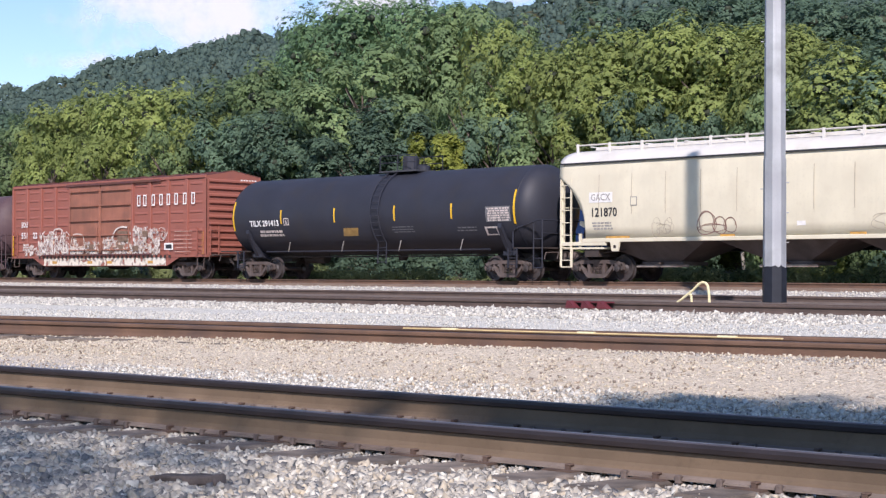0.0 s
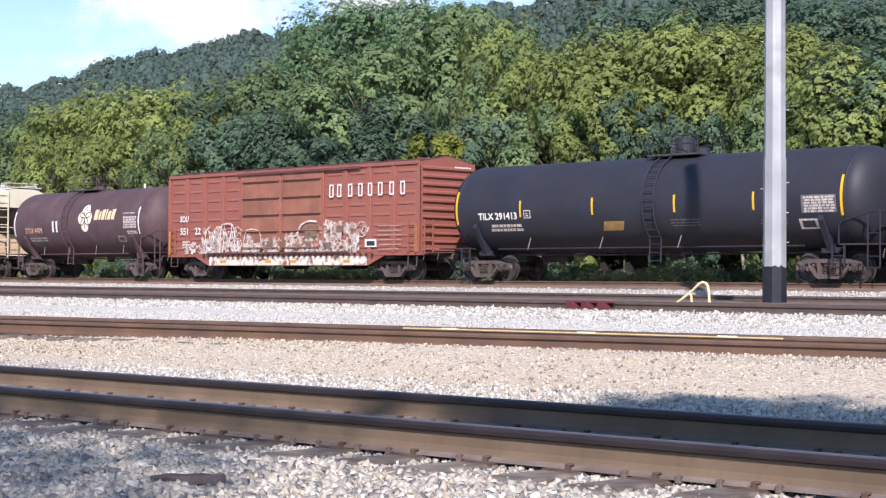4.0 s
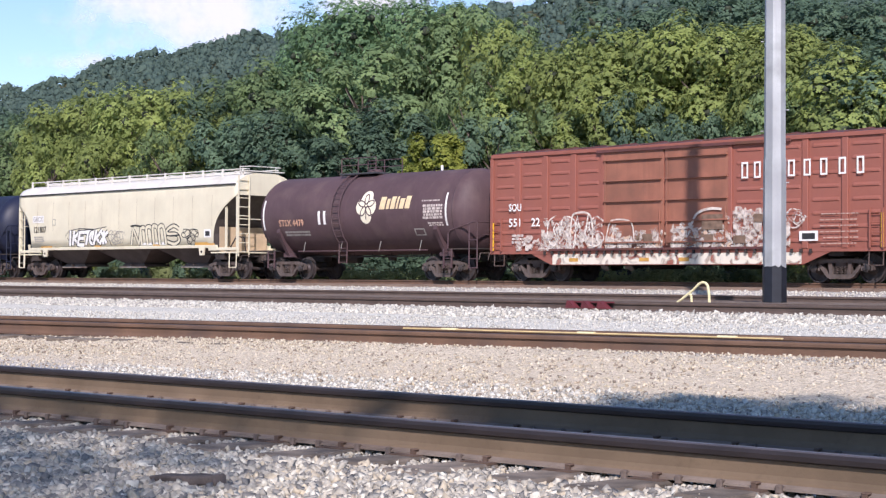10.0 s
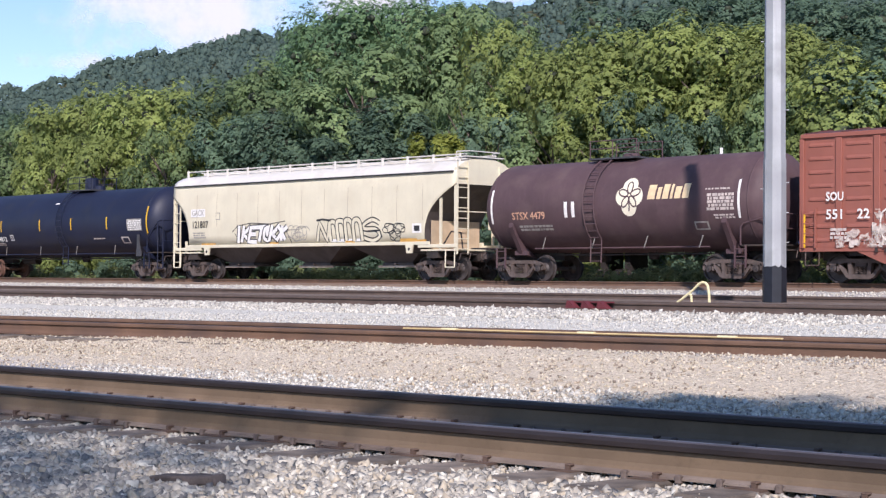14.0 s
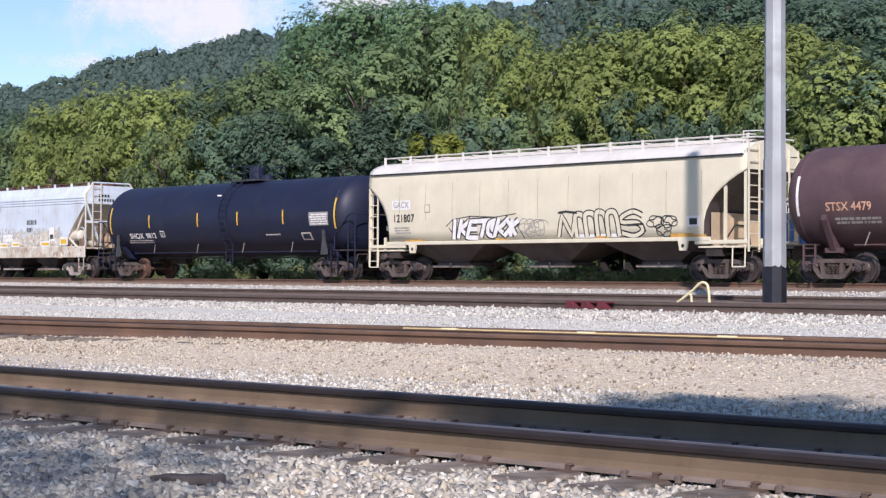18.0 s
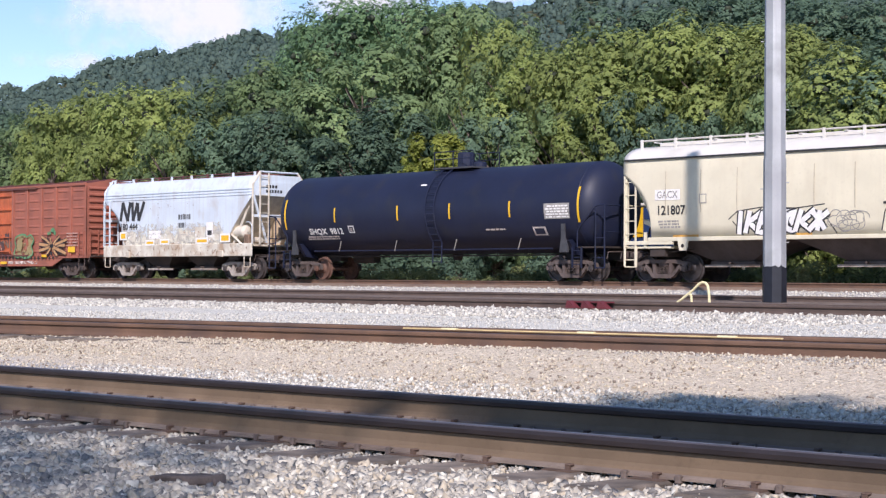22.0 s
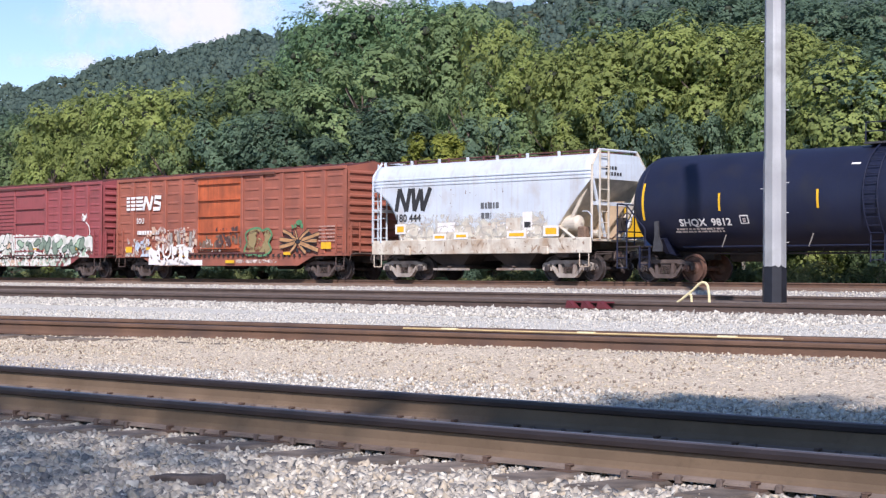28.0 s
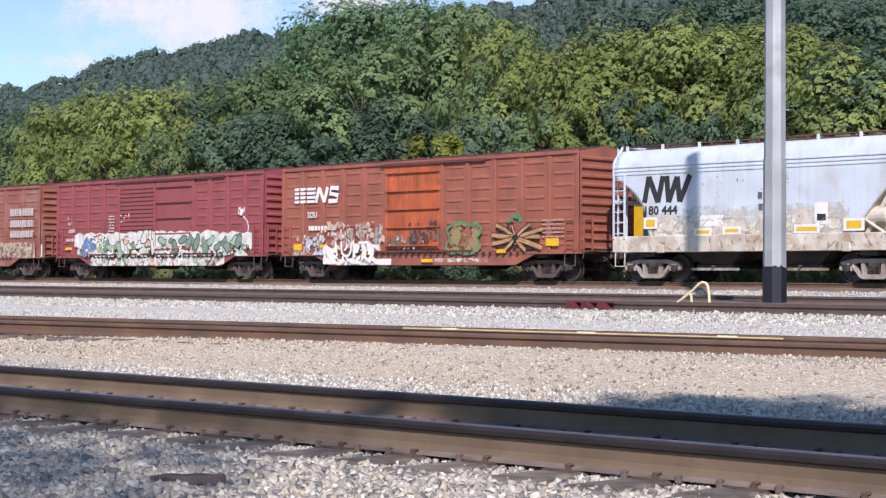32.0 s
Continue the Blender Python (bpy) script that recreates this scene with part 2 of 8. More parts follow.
def prism_x(bm, poly, x0, x1):
    """An outline in y, z, from x0 to x1."""
    a = [bm.verts.new((x0, y, z)) for y, z in poly]
    c = [bm.verts.new((x1, y, z)) for y, z in poly]
    k = len(poly)
    for i in range(k):
        bm.faces.new((a[i], a[(i + 1) % k], c[(i + 1) % k], c[i]))
    bm.faces.new(a[::-1])
    bm.faces.new(c)
    bmesh.ops.recalc_face_normals(bm, faces=bm.faces[:])
    return bm


def lathe(bm, prof, n=24, axis="x"):
    """A solid of revolution from (along, radius) pairs."""
    rings = []
    for a, r in prof:
        ring = []
        for i in range(n):
            c, s = math.cos(2 * math.pi * i / n) * r, math.sin(2 * math.pi * i / n) * r
            ring.append(bm.verts.new((a, c, s) if axis == "x" else (c, a, s) if axis == "y" else (c, s, a)))
        rings.append(ring)
    for p, q in zip(rings, rings[1:]):
        for i in range(n):
            bm.faces.new((p[i], p[(i + 1) % n], q[(i + 1) % n], q[i]))
    bm.faces.new(rings[0])
    bm.faces.new(rings[-1])
    bmesh.ops.recalc_face_normals(bm, faces=bm.faces[:])
    return bm


def mesh_of(name, verts, faces, material=None, smooth=False):
    """A mesh from arrays of corners and of equal-sided faces."""
    me = bpy.data.meshes.new(name)
    nv, (nf, k) = len(verts), faces.shape
    me.vertices.add(nv)
    me.vertices.foreach_set("co", np.ascontiguousarray(verts, np.float32).ravel())
    me.loops.add(nf * k)
    me.loops.foreach_set("vertex_index", np.ascontiguousarray(faces, np.int32).ravel())
    me.polygons.add(nf)
    me.polygons.foreach_set("loop_start", np.arange(0, nf * k, k, dtype=np.int32))
    me.polygons.foreach_set("loop_total", np.full(nf, k, np.int32))
    if smooth:
        me.polygons.foreach_set("use_smooth", np.ones(nf, bool))
    me.update(calc_edges=True)
    if material:
        me.materials.append(material)
    return me


_text_cache = {}


def text_verts(body, size):
    """Flat corners and faces of lettering in the built-in font."""
    if (body, size) not in _text_cache:
        cu = bpy.data.curves.new("lettering", "FONT")
        cu.body, cu.size, cu.resolution_u = body, size, 2
        cu.extrude = 0
        ob = new("lettering", cu)
        me = bpy.data.meshes.new_from_object(ob.evaluated_get(bpy.context.evaluated_depsgraph_get()))
        vs = [tuple(v.co) for v in me.vertices]
        fs = [tuple(p.vertices) for p in me.polygons]
        bpy.data.objects.remove(ob)
        bpy.data.curves.remove(cu)
        bpy.data.meshes.remove(me)
        _text_cache[(body, size)] = (vs, fs)
    return _text_cache[(body, size)]


def lettering(name, body, size, x, z, place, material, parent, squeeze=1.0, label="", bold=0.0):
    """Lettering on a side; place(x, z, out) gives the point on the surface."""
    vs, fs = text_verts(body, size)
    bm = bmesh.new()
    for k, (dx, dz) in enumerate(((0, 0), (bold, 0), (0, bold), (bold, bold)) if bold else ((0, 0),)):
        vv = [bm.verts.new(place(x + v[0] * squeeze + dx, z + v[1] + dz, 0.013 + 0.0007 * k)) for v in vs]
        for f in fs:
            try:
                bm.faces.new([vv[i] for i in f])
            except ValueError:
                pass
    for f in bm.faces:
        f.normal_update()
        if f.normal.y > 0:
            f.normal_flip()
    return part(name, bm, material, parent, label)


def sheet(name, x0, x1, z0, z1, place, material, parent, nx=1, nz=4, out=0.004, label="", shear=0.0):
    """A thin painted or stuck-on patch that follows the surface."""
    bm = bmesh.new()
    g = [[bm.verts.new(place(x0 + (x1 - x0) * i / nx + shear * j / nz, z0 + (z1 - z0) * j / nz, out)) for j in range(nz + 1)] for i in range(nx + 1)]
    for i in range(nx):
        for j in range(nz):
            bm.faces.new((g[i][j], g[i + 1][j], g[i + 1][j + 1], g[i][j + 1]))
    return part(name, bm, material, parent, label)


def bars(name, x0, x1, z0, z1, rows, place, material, parent, seed=0, out=0.006, gap=0.35):
    """Small print that cannot be read: rows of short bars."""
    rr = random.Random(seed)
    bm = bmesh.new()
    h = (z1 - z0) / rows
    for r in range(rows):
        z = z1 - (r + 1) * h
        x = x0 + rr.uniform(0, 0.1) * (x1 - x0)
        while x < x1 - 0.03:
            w = min(rr.uniform(0.06, 0.22), x1 - x)
            v = [bm.verts.new(place(px, pz, out)) for px, pz in ((x, z), (x + w, z), (x + w, z + h * (1 - gap)), (x, z + h * (1 - gap)))]
            bm.faces.new(v)
            x += w + rr.uniform(0.02, 0.05)
    return tagged(part(name, bm, material, parent), kind="stuff")


def flat_side(y):
    return lambda x, z, out=0.0: (x, y - out, z)


def round_side(zc, r):
    """Places on a tank's near side, by height above the rail measured along the shell from its middle."""
    def at(x, z, out=0.0):
        a = (z - zc) / r
        return (x, -(r + out) * math.cos(a), zc + (r + out) * math.sin(a))
    return at


def strokes(name, paths, width, place, material, parent, out=0.006, label=""):
    """Brushed or sprayed strokes as ribbons along a surface."""
    bm = bmesh.new()
    for k, path in enumerate(paths):
        o = out + 0.0006 * k
        prev = None
        for i, (x, z) in enumerate(path):
            a = path[max(i - 1, 0)]
            c = path[min(i + 1, len(path) - 1)]
            dx, dz = c[0] - a[0], c[1] - a[1]
            d = math.hypot(dx, dz) or 1
            nx, nz = -dz / d * width / 2, dx / d * width / 2
            pr = (bm.verts.new(place(x + nx, z + nz, o)), bm.verts.new(place(x - nx, z - nz, o)))
            if prev:
                bm.faces.new((prev[0], prev[1], pr[1], pr[0]))
            prev = pr
    for f in bm.faces:
        f.normal_update()
        if f.normal.y > 0:
            f.normal_flip()
    return part(name, bm, material, parent, label)


def blob_path(cx, cz, rx, rz, rr, n=14, wob=0.25, a0=0.0, turn=1.0):
    n = int(max(n, 22 * turn))
    p, q = rr.uniform(0, 6.28), rr.uniform(0, 6.28)
    out = []
    for i in range(n + 1):
        a = a0 + turn * 2 * math.pi * i / n
        k = 1 + wob * (0.9 * math.sin(1.37 * a + p) + 0.7 * math.sin(2.6 * a + q))
        out.append((cx + rx * math.cos(a) * k, cz + rz * math.sin(a) * k))
    return out


def graffiti(parent, x0, x1, z0, z1, letters, place, fill, edge, seed, fat=0.16, slant=0.1, label="", rim=1.5):
    """Sprayed shapes that spell nothing: crowded fat curls and hooks, each with a dark edge behind it."""
    rr = random.Random(seed)
    w = (x1 - x0) / letters
    paths, sets = [], []
    for i in range(letters):
        first = len(paths)
        cx = x0 + w * (i + 0.5)
        top, low = z1 - rr.uniform(0, 0.12) * (z1 - z0), z0 + rr.uniform(0, 0.1) * (z1 - z0)
        cz, hz, hw = (top + low) / 2, (top - low) / 2, w * rr.uniform(0.45, 0.68)
        a0, turn = rr.uniform(0, 6.28), rr.choice((-1, 1)) * rr.uniform(0.65, 0.95)
        n = 16
        curl = []
        for k in range(n + 1):
            a = a0 + turn * 2 * math.pi * k / n
            ca, sa = math.cos(a), math.sin(a)
            sq = 1 / max(abs(ca), abs(sa)) ** (1.0 if rim > 2 else 0.6)
            curl.append((cx + hw * ca * sq * 0.85 + slant * sa, cz + hz * sa * min(1.0, sq * 0.85) * (1 - 0.05 * rr.random())))
        paths.append(curl)
        zig = [(cx + hw * rr.uniform(-1, 1) + slant * (k - 1), low + (top - low) * rr.choice((0.0, 0.3, 0.65, 1.0))) for k in range(4)]
        paths.append([(p[0] + (q[0] - p[0]) * f, p[1] + (q[1] - p[1]) * f) for p, q in zip(zig, zig[1:]) for f in (0, 0.5)] + [zig[-1]])
        if rr.random() < 0.5:
            bend = rr.uniform(-0.5, 0.5) * hw
            paths.append([(cx + bend * math.sin(k * 0.8) + slant * (k / 2 - 1) + hw * 0.25 * (k / 4), low + (top - low) * k / 4) for k in range(5)])
        sets.append(paths[first:])
    for k, some in enumerate(sets):
        if edge:
            strokes("graffiti_outline", some, fat * rim, place, edge, parent, 0.004 + 0.0018 * k)
        if fill:
            strokes("graffiti", some, fat, place, fill, parent, 0.006 + 0.0018 * (len(sets) + k), label)
    return paths


STROKE_SHAPES = {          # sprayed strokes in a unit box: (rounded, points)
    "slab": [(False, [(0.3, 1), (0.45, 0)])],
    "arch": [(True, [(0, 0), (0.04, 0.8), (0.3, 1), (0.75, 0.95), (0.95, 0.7), (1, 0)])],
    "bend": [(True, [(0, 1), (0.08, 0.25), (0.45, 0), (0.85, 0.2), (1, 0.95)])],
    "hook": [(True, [(0.95, 0.85), (0.5, 1), (0.05, 0.8), (0.1, 0.55), (0.75, 0.5), (1, 0.25), (0.6, 0), (0, 0.1)])],
    "comb": [(False, [(1, 1), (0.1, 0.95), (0, 0.05), (0.95, 0)]), (False, [(0.05, 0.5), (0.75, 0.55)])],
    "tee": [(False, [(0, 0.95), (1, 1)]), (False, [(0.55, 1), (0.4, 0)])],
    "flag": [(False, [(0.1, 1), (0, 0)]), (False, [(0.9, 1), (0.15, 0.45), (1, 0)])],
    "vee": [(False, [(0, 0), (0.1, 1), (0.7, 0.05), (0.85, 1)])],
    "star": [(False, [(0, 0.1), (0.55, 0.55), (1, 0.95)]), (False, [(0.05, 0.9), (0.5, 0.5), (0.95, 0.05)]), (False, [(0.45, 1), (0.5, 0)])],
    "curl": [(True, [(0.6, 0.4), (0.4, 0.6), (0.6, 0.75), (0.85, 0.5), (0.6, 0.1), (0.15, 0.3), (0.1, 0.8), (0.6, 1)])],
}


def rounded(pts, k=6):
    """A smooth curve through a few points."""
    p = [pts[0]] + list(pts) + [pts[-1]]
    out = []
    for a, b, c, d in zip(p, p[1:], p[2:], p[3:]):
        for i in range(k):
            t = i / k
            out.append(tuple(0.5 * (2 * b[q] + (c[q] - a[q]) * t + (2 * a[q] - 5 * b[q] + 4 * c[q] - d[q]) * t * t + (3 * b[q] - a[q] - 3 * c[q] + d[q]) * t ** 3) for q in (0, 1)))
    return out + [pts[-1]]


def sprayed(parent, x0, x1, z0, z1, shapes, place, fill, edge, fat, rim=0.03, slant=0.0, seed=1, label="", out=0.004, crowd=1.12, part_name="graffiti"):
    """A row of broad sprayed strokes, each shape over a thin outline; drops and edges vary a little."""
    rr = random.Random(seed)
    w = (x1 - x0) / len(shapes)
    for k, kind in enumerate(shapes):
        top, low = z1 - rr.uniform(0, 0.12) * (z1 - z0), z0 + rr.uniform(0, 0.08) * (z1 - z0)
        lines = []
        for smooth_one, pts in STROKE_SHAPES[kind]:
            q = [(x0 + w * k + w * crowd * (u + rr.uniform(-0.05, 0.05)) + slant * v, low + (top - low) * (v + rr.uniform(-0.04, 0.04))) for u, v in pts]
            lines.append(rounded(q) if smooth_one else [(a[0] + (b[0] - a[0]) * i / 4, a[1] + (b[1] - a[1]) * i / 4) for a, b in zip(q, q[1:]) for i in range(4)] + [q[-1]])
        if edge:
            strokes(part_name + "_outline", lines, fat + 2 * rim, place, edge, parent, out + 0.003 * k)
        if fill:
            strokes(part_name, lines, fat, place, fill, parent, out + 0.0015 + 0.003 * k, label)


def smear(name, x0, x1, z0, z1, n, place, material, parent, seed, size=(0.05, 0.16), fall=1.3, out=0.004, label="", long=1.5):
    """Ragged sprayed or worn patches scattered over a side, thicker towards the bottom."""
    rr = random.Random(seed)
    bm = bmesh.new()
    for k in range(n):
        s = rr.uniform(*size) * rr.choice((0.5, 0.8, 1.0, 1.0, 1.3))
        cx, cz = rr.uniform(x0, x1), z0 + (z1 - z0) * rr.random() ** fall
        a0, m = rr.uniform(0, 6.28), 9
        st = rr.uniform(0.6, long)
        pts = []
        for i in range(m):
            a = 2 * math.pi * i / m
            r = s * rr.uniform(0.45, 1.15)
            u, v = r * st * math.cos(a), r / st ** 0.5 * math.sin(a)
            px, pz = cx + u * math.cos(a0) - v * math.sin(a0), cz + u * math.sin(a0) + v * math.cos(a0)
            pts.append((min(x1, max(x0, px)), min(z1 + 0.15, max(z0 - 0.02, pz))))
        bm.faces.new([bm.verts.new(place(px, pz, out + 0.00002 * k)) for px, pz in pts])
    for f in bm.faces:
        f.normal_update()
        if f.normal.y > 0:
            f.normal_flip()
    return tagged(part(name, bm, material, parent, label), kind="stuff")


def disc(bm, cx, cz, r, place, out, n=20):
    """A painted round patch that follows a curved side."""
    prev = None
    for k in range(1, 6):
        ring = [bm.verts.new(place(cx + r * k / 5 * math.cos(2 * math.pi * i / n), cz + r * k / 5 * math.sin(2 * math.pi * i / n), out)) for i in range(n)]
        if prev is None:
            bm.faces.new(ring)
        else:
            for i in range(n):
                bm.faces.new((prev[i], prev[(i + 1) % n], ring[(i + 1) % n], ring[i]))
        prev = ring


def speckle(name, color, cover, scale, seed=0.0, stretch=(1, 1, 1), rough=0.7, color2=None, soft=0.04, fade=None):
    """Broken, weathered paint: lets the wall behind show through."""
    if name in MATS:
        return MATS[name]
    m = bpy.data.materials.new(name)
    m.use_nodes = True
    n, l = m.node_tree.nodes, m.node_tree.links
    b = n["Principled BSDF"]
    b.inputs["Base Color"].default_value, b.inputs["Roughness"].default_value = (*color, 1), rough
    tc, mp, t = n.new("ShaderNodeTexCoord"), n.new("ShaderNodeMapping"), n.new("ShaderNodeTexNoise")
    mp.inputs["Location"].default_value, mp.inputs["Scale"].default_value = (seed, seed * 0.7, seed * 1.3), stretch
    t.inputs["Scale"].default_value, t.inputs["Detail"].default_value, t.inputs["Distortion"].default_value = scale, 5.0, 1.2
    l.new(tc.outputs["Object"], mp.inputs[0])
    l.new(mp.outputs[0], t.inputs["Vector"])
    r = n.new("ShaderNodeMapRange")
    c = 0.66 - cover * 0.32
    r.inputs["From Min"].default_value, r.inputs["From Max"].default_value = c - soft, c + soft
    if fade:                      # thins out from one height to another
        sp, fz, ad = n.new("ShaderNodeSeparateXYZ"), n.new("ShaderNodeMapRange"), n.new("ShaderNodeMath")
        l.new(tc.outputs["Object"], sp.inputs[0])
        l.new(sp.outputs["Z"], fz.inputs["Value"])
        fz.inputs["From Min"].default_value, fz.inputs["From Max"].default_value, fz.inputs["To Max"].default_value = fade[0], fade[1], -0.34
        l.new(t.outputs["Fac"], ad.inputs[0])
        l.new(fz.outputs[0], ad.inputs[1])
        l.new(ad.outputs[0], r.inputs["Value"])
    else:
        l.new(t.outputs["Fac"], r.inputs["Value"])
    l.new(r.outputs[0], b.inputs["Alpha"])
    if color2:
        t2 = n.new("ShaderNodeTexNoise")
        t2.inputs["Scale"].default_value = scale * 0.8
        l.new(tc.outputs["Object"], t2.inputs["Vector"])
        r2 = n.new("ShaderNodeMapRange")
        r2.inputs["From Min"].default_value, r2.inputs["From Max"].default_value = 0.45, 0.55
        l.new(t2.outputs["Fac"], r2.inputs["Value"])
        x = n.new("ShaderNodeMix")
        x.data_type = "RGBA"
        x.inputs[6].default_value, x.inputs[7].default_value = (*color, 1), (*color2, 1)
        l.new(r2.outputs[0], x.inputs[0])
        l.new(x.outputs[2], b.inputs["Base Color"])
    MATS[name] = m
    return m

# ---------------------------------------------------------------- ground
N_SLOPE, M_SLOPE = math.tan(radians(3.8)), math.tan(radians(10.3))


def near_track_y(x):      # centre line of the nearest track
    return 6.75 + N_SLOPE * (x + 8)


def mid_track_y(x):       # centre line of the second track
    return 12.88 + M_SLOPE * (x + 12.8)


PROFILE = [(-400, -0.3), (3.0, -0.27), (5.0, -0.225), (5.6, -0.206), (8.2, -0.2), (8.6, -0.17), (9.4, -0.11), (10.6, -0.04), (11.6, 0.05), (14.5, 0.07), (18, 0.09), (24.6, 0.11), (25.3, 0.13),
           (28.5, 0.17), (33, 0.23), (36.5, 0.2), (38.0, 0.15), (40.2, 0.2), (41.3, 0.34), (42.6, 0.53), (46.2, 0.53), (47.6, 0.2), (50, 0.0), (56, 0.3), (66, 1.2), (85, 4.0)]


def smooth(t):
    t = max(0.0, min(1.0, t))
    return t * t * (3 - 2 * t)


RIDGE_W = 930.0
_f, _r = Vector((-0.709, 0.7053)), Vector((0.7053, 0.709))        # straight ahead of the camera, and to its right


RIDGE = [(-0.8, 40), (-0.45, 72), (-0.30, 88), (-0.265, 91.5), (-0.217, 105.5), (-0.164, 118.5), (-0.12, 126), (-0.08, 132), (0.04, 143), (0.12, 165), (0.3, 190), (0.8, 220)]


def ridge_height(s):
    """The skyline's height, by the share of distance off the axis to the right."""
    for (sa, ha), (sb, hb) in zip(RIDGE, RIDGE[1:]):
        if s <= sb:
            return ha + (hb - ha) * (s - sa) / (sb - sa) + 1.6 * math.sin(s * 90) + 1.2 * math.sin(s * 210 + 1)
    return RIDGE[-1][1]


def ground_z(x, y):
    if y <= 85:
        for (ya, za), (yb, zb) in zip(PROFILE, PROFILE[1:]):
            if y <= yb:
                return za + (zb - za) * max(0.0, (y - ya) / (yb - ya))
    w = x * _f.x + y * _f.y
    u = x * _r.x + y * _r.y
    s = u / max(w, 60.0)
    rise = ((max(w, 100.0) - 100) / (RIDGE_W - 100))
    h = ridge_height(max(-0.8, min(0.8, s)))
    up = h * (rise ** 1.35 if rise < 1 else 1 - 0.5 * smooth((rise - 1) / 1.5))
    near = smooth((y - 85) / 60)
    return 4.0 + up * near + 5 * near * noise.noise((x * 0.006, y * 0.006, 0.3))


def ground_material():
    m = bpy.data.materials.new("ballast_and_dirt")
    m.use_nodes = True
    n, l = m.node_tree.nodes, m.node_tree.links
    b = n["Principled BSDF"]
    b.inputs["Roughness"].default_value = 0.9
    b.inputs["Specular IOR Level"].default_value = 0.25
    geo = n.new("ShaderNodeNewGeometry")
    sep = n.new("ShaderNodeSeparateXYZ")
    l.new(geo.outputs["Position"], sep.inputs[0])

    def vor(scale, out="Color"):
        v = n.new("ShaderNodeTexVoronoi")
        v.inputs["Scale"].default_value = scale
        l.new(geo.outputs["Position"], v.inputs["Vector"])
        return v.outputs[out]

    def noi(scale, lo, hi, detail=5.0):
        t = n.new("ShaderNodeTexNoise")
        t.inputs["Scale"].default_value, t.inputs["Detail"].default_value = scale, detail
        l.new(geo.outputs["Position"], t.inputs["Vector"])
        r = n.new("ShaderNodeMapRange")
        r.inputs["From Min"].default_value, r.inputs["From Max"].default_value = lo, hi
        l.new(t.outputs["Fac"], r.inputs["Value"])
        return r.outputs[0]

    def mix(f, a, c, kind="MIX"):
        x = n.new("ShaderNodeMix")
        x.data_type, x.blend_type = "RGBA", kind
        for val, sock in ((f, x.inputs[0]), (a, x.inputs[6]), (c, x.inputs[7])):
            if hasattr(val, "is_linked"):
                l.new(val, sock)
            else:
                sock.default_value = (*val, 1) if isinstance(val, tuple) else val
        return x.outputs[2]

    def band(y0, y1, soft):
        """1 between two lines along the tracks, with a ragged edge."""
        add = n.new("ShaderNodeMath")
        add.operation = "MULTIPLY_ADD"
        l.new(noi(1.3, 0.0, 1.0), add.inputs[0])
        add.inputs[1].default_value = soft
        l.new(sep.outputs["Y"], add.inputs[2])
        outs = []
        for lo, hi in ((y0, y0 + soft * 0.6), (y1 + soft * 0.6, y1)):
            r = n.new("ShaderNodeMapRange")
            r.inputs["From Min"].default_value, r.inputs["From Max"].default_value = lo + soft * 0.5, hi + soft * 0.5
            l.new(add.outputs[0], r.inputs["Value"])
            outs.append(r.outputs[0])
        mu = n.new("ShaderNodeMath")
        mu.operation = "MULTIPLY"
        l.new(outs[0], mu.inputs[0])
        l.new(outs[1], mu.inputs[1])
        return mu.outputs[0]

    def lanes(most):
        """Smoother dirt worn in long lanes beside the tracks."""
        mp, t = n.new("ShaderNodeMapping"), n.new("ShaderNodeTexNoise")
        mp.inputs["Scale"].default_value = (0.09, 1.5, 1.0)
        mp.inputs["Rotation"].default_value = (0, 0, -0.11)
        t.inputs["Scale"].default_value, t.inputs["Detail"].default_value = 1.0, 4.0
        l.new(geo.outputs["Position"], mp.inputs["Vector"])
        l.new(mp.outputs[0], t.inputs["Vector"])
        r = n.new("ShaderNodeMapRange")
        r.inputs["From Min"].default_value, r.inputs["From Max"].default_value, r.inputs["To Max"].default_value = 0.42, 0.62, most
        l.new(t.outputs["Fac"], r.inputs["Value"])
        return r.outputs[0]

    sv = n.new("ShaderNodeSeparateColor")
    l.new(vor(26), sv.inputs[0])
    stones = mix(sv.outputs[0], (0.30, 0.28, 0.26), (0.60, 0.57, 0.53))
    sv2 = n.new("ShaderNodeSeparateColor")
    l.new(vor(48), sv2.inputs[0])
    tan = mix(sv2.outputs[0], (0.42, 0.345, 0.25), (0.82, 0.71, 0.55))
    tan = mix(lanes(0.55), tan, (0.65, 0.55, 0.415))
    white = mix(sv2.outputs[1], (0.54, 0.51, 0.442), (0.78, 0.755, 0.66))
    dirt = mix(noi(1.1, 0.3, 0.7), (0.15, 0.11, 0.085), (0.24, 0.19, 0.15))
    soil = mix(noi(0.7, 0.3, 0.7), (0.05, 0.06, 0.025), (0.10, 0.085, 0.04))
    c = mix(band(8.9, 12.0, 0.8), stones, tan)
    c = mix(band(14.0, 22.5, 1.0), c, white)
    c = mix(band(24.6, 40.2, 0.8), c, dirt)
    c = mix(band(40.3, 41.9, 0.3), c, stones)
    bank = mix(noi(1.4, 0.3, 0.7), (0.20, 0.14, 0.105), (0.31, 0.225, 0.165))
    c = mix(band(41.8, 46.5, 0.3), c, bank)
    c = mix(band(47.0, 5000, 1.0), c, soil)
    l.new(c, b.inputs["Base Color"])
    bp = n.new("ShaderNodeBump")
    bp.inputs["Strength"].default_value, bp.inputs["Distance"].default_value = 0.8, 0.03
    l.new(vor(30, "Distance"), bp.inputs["Height"])
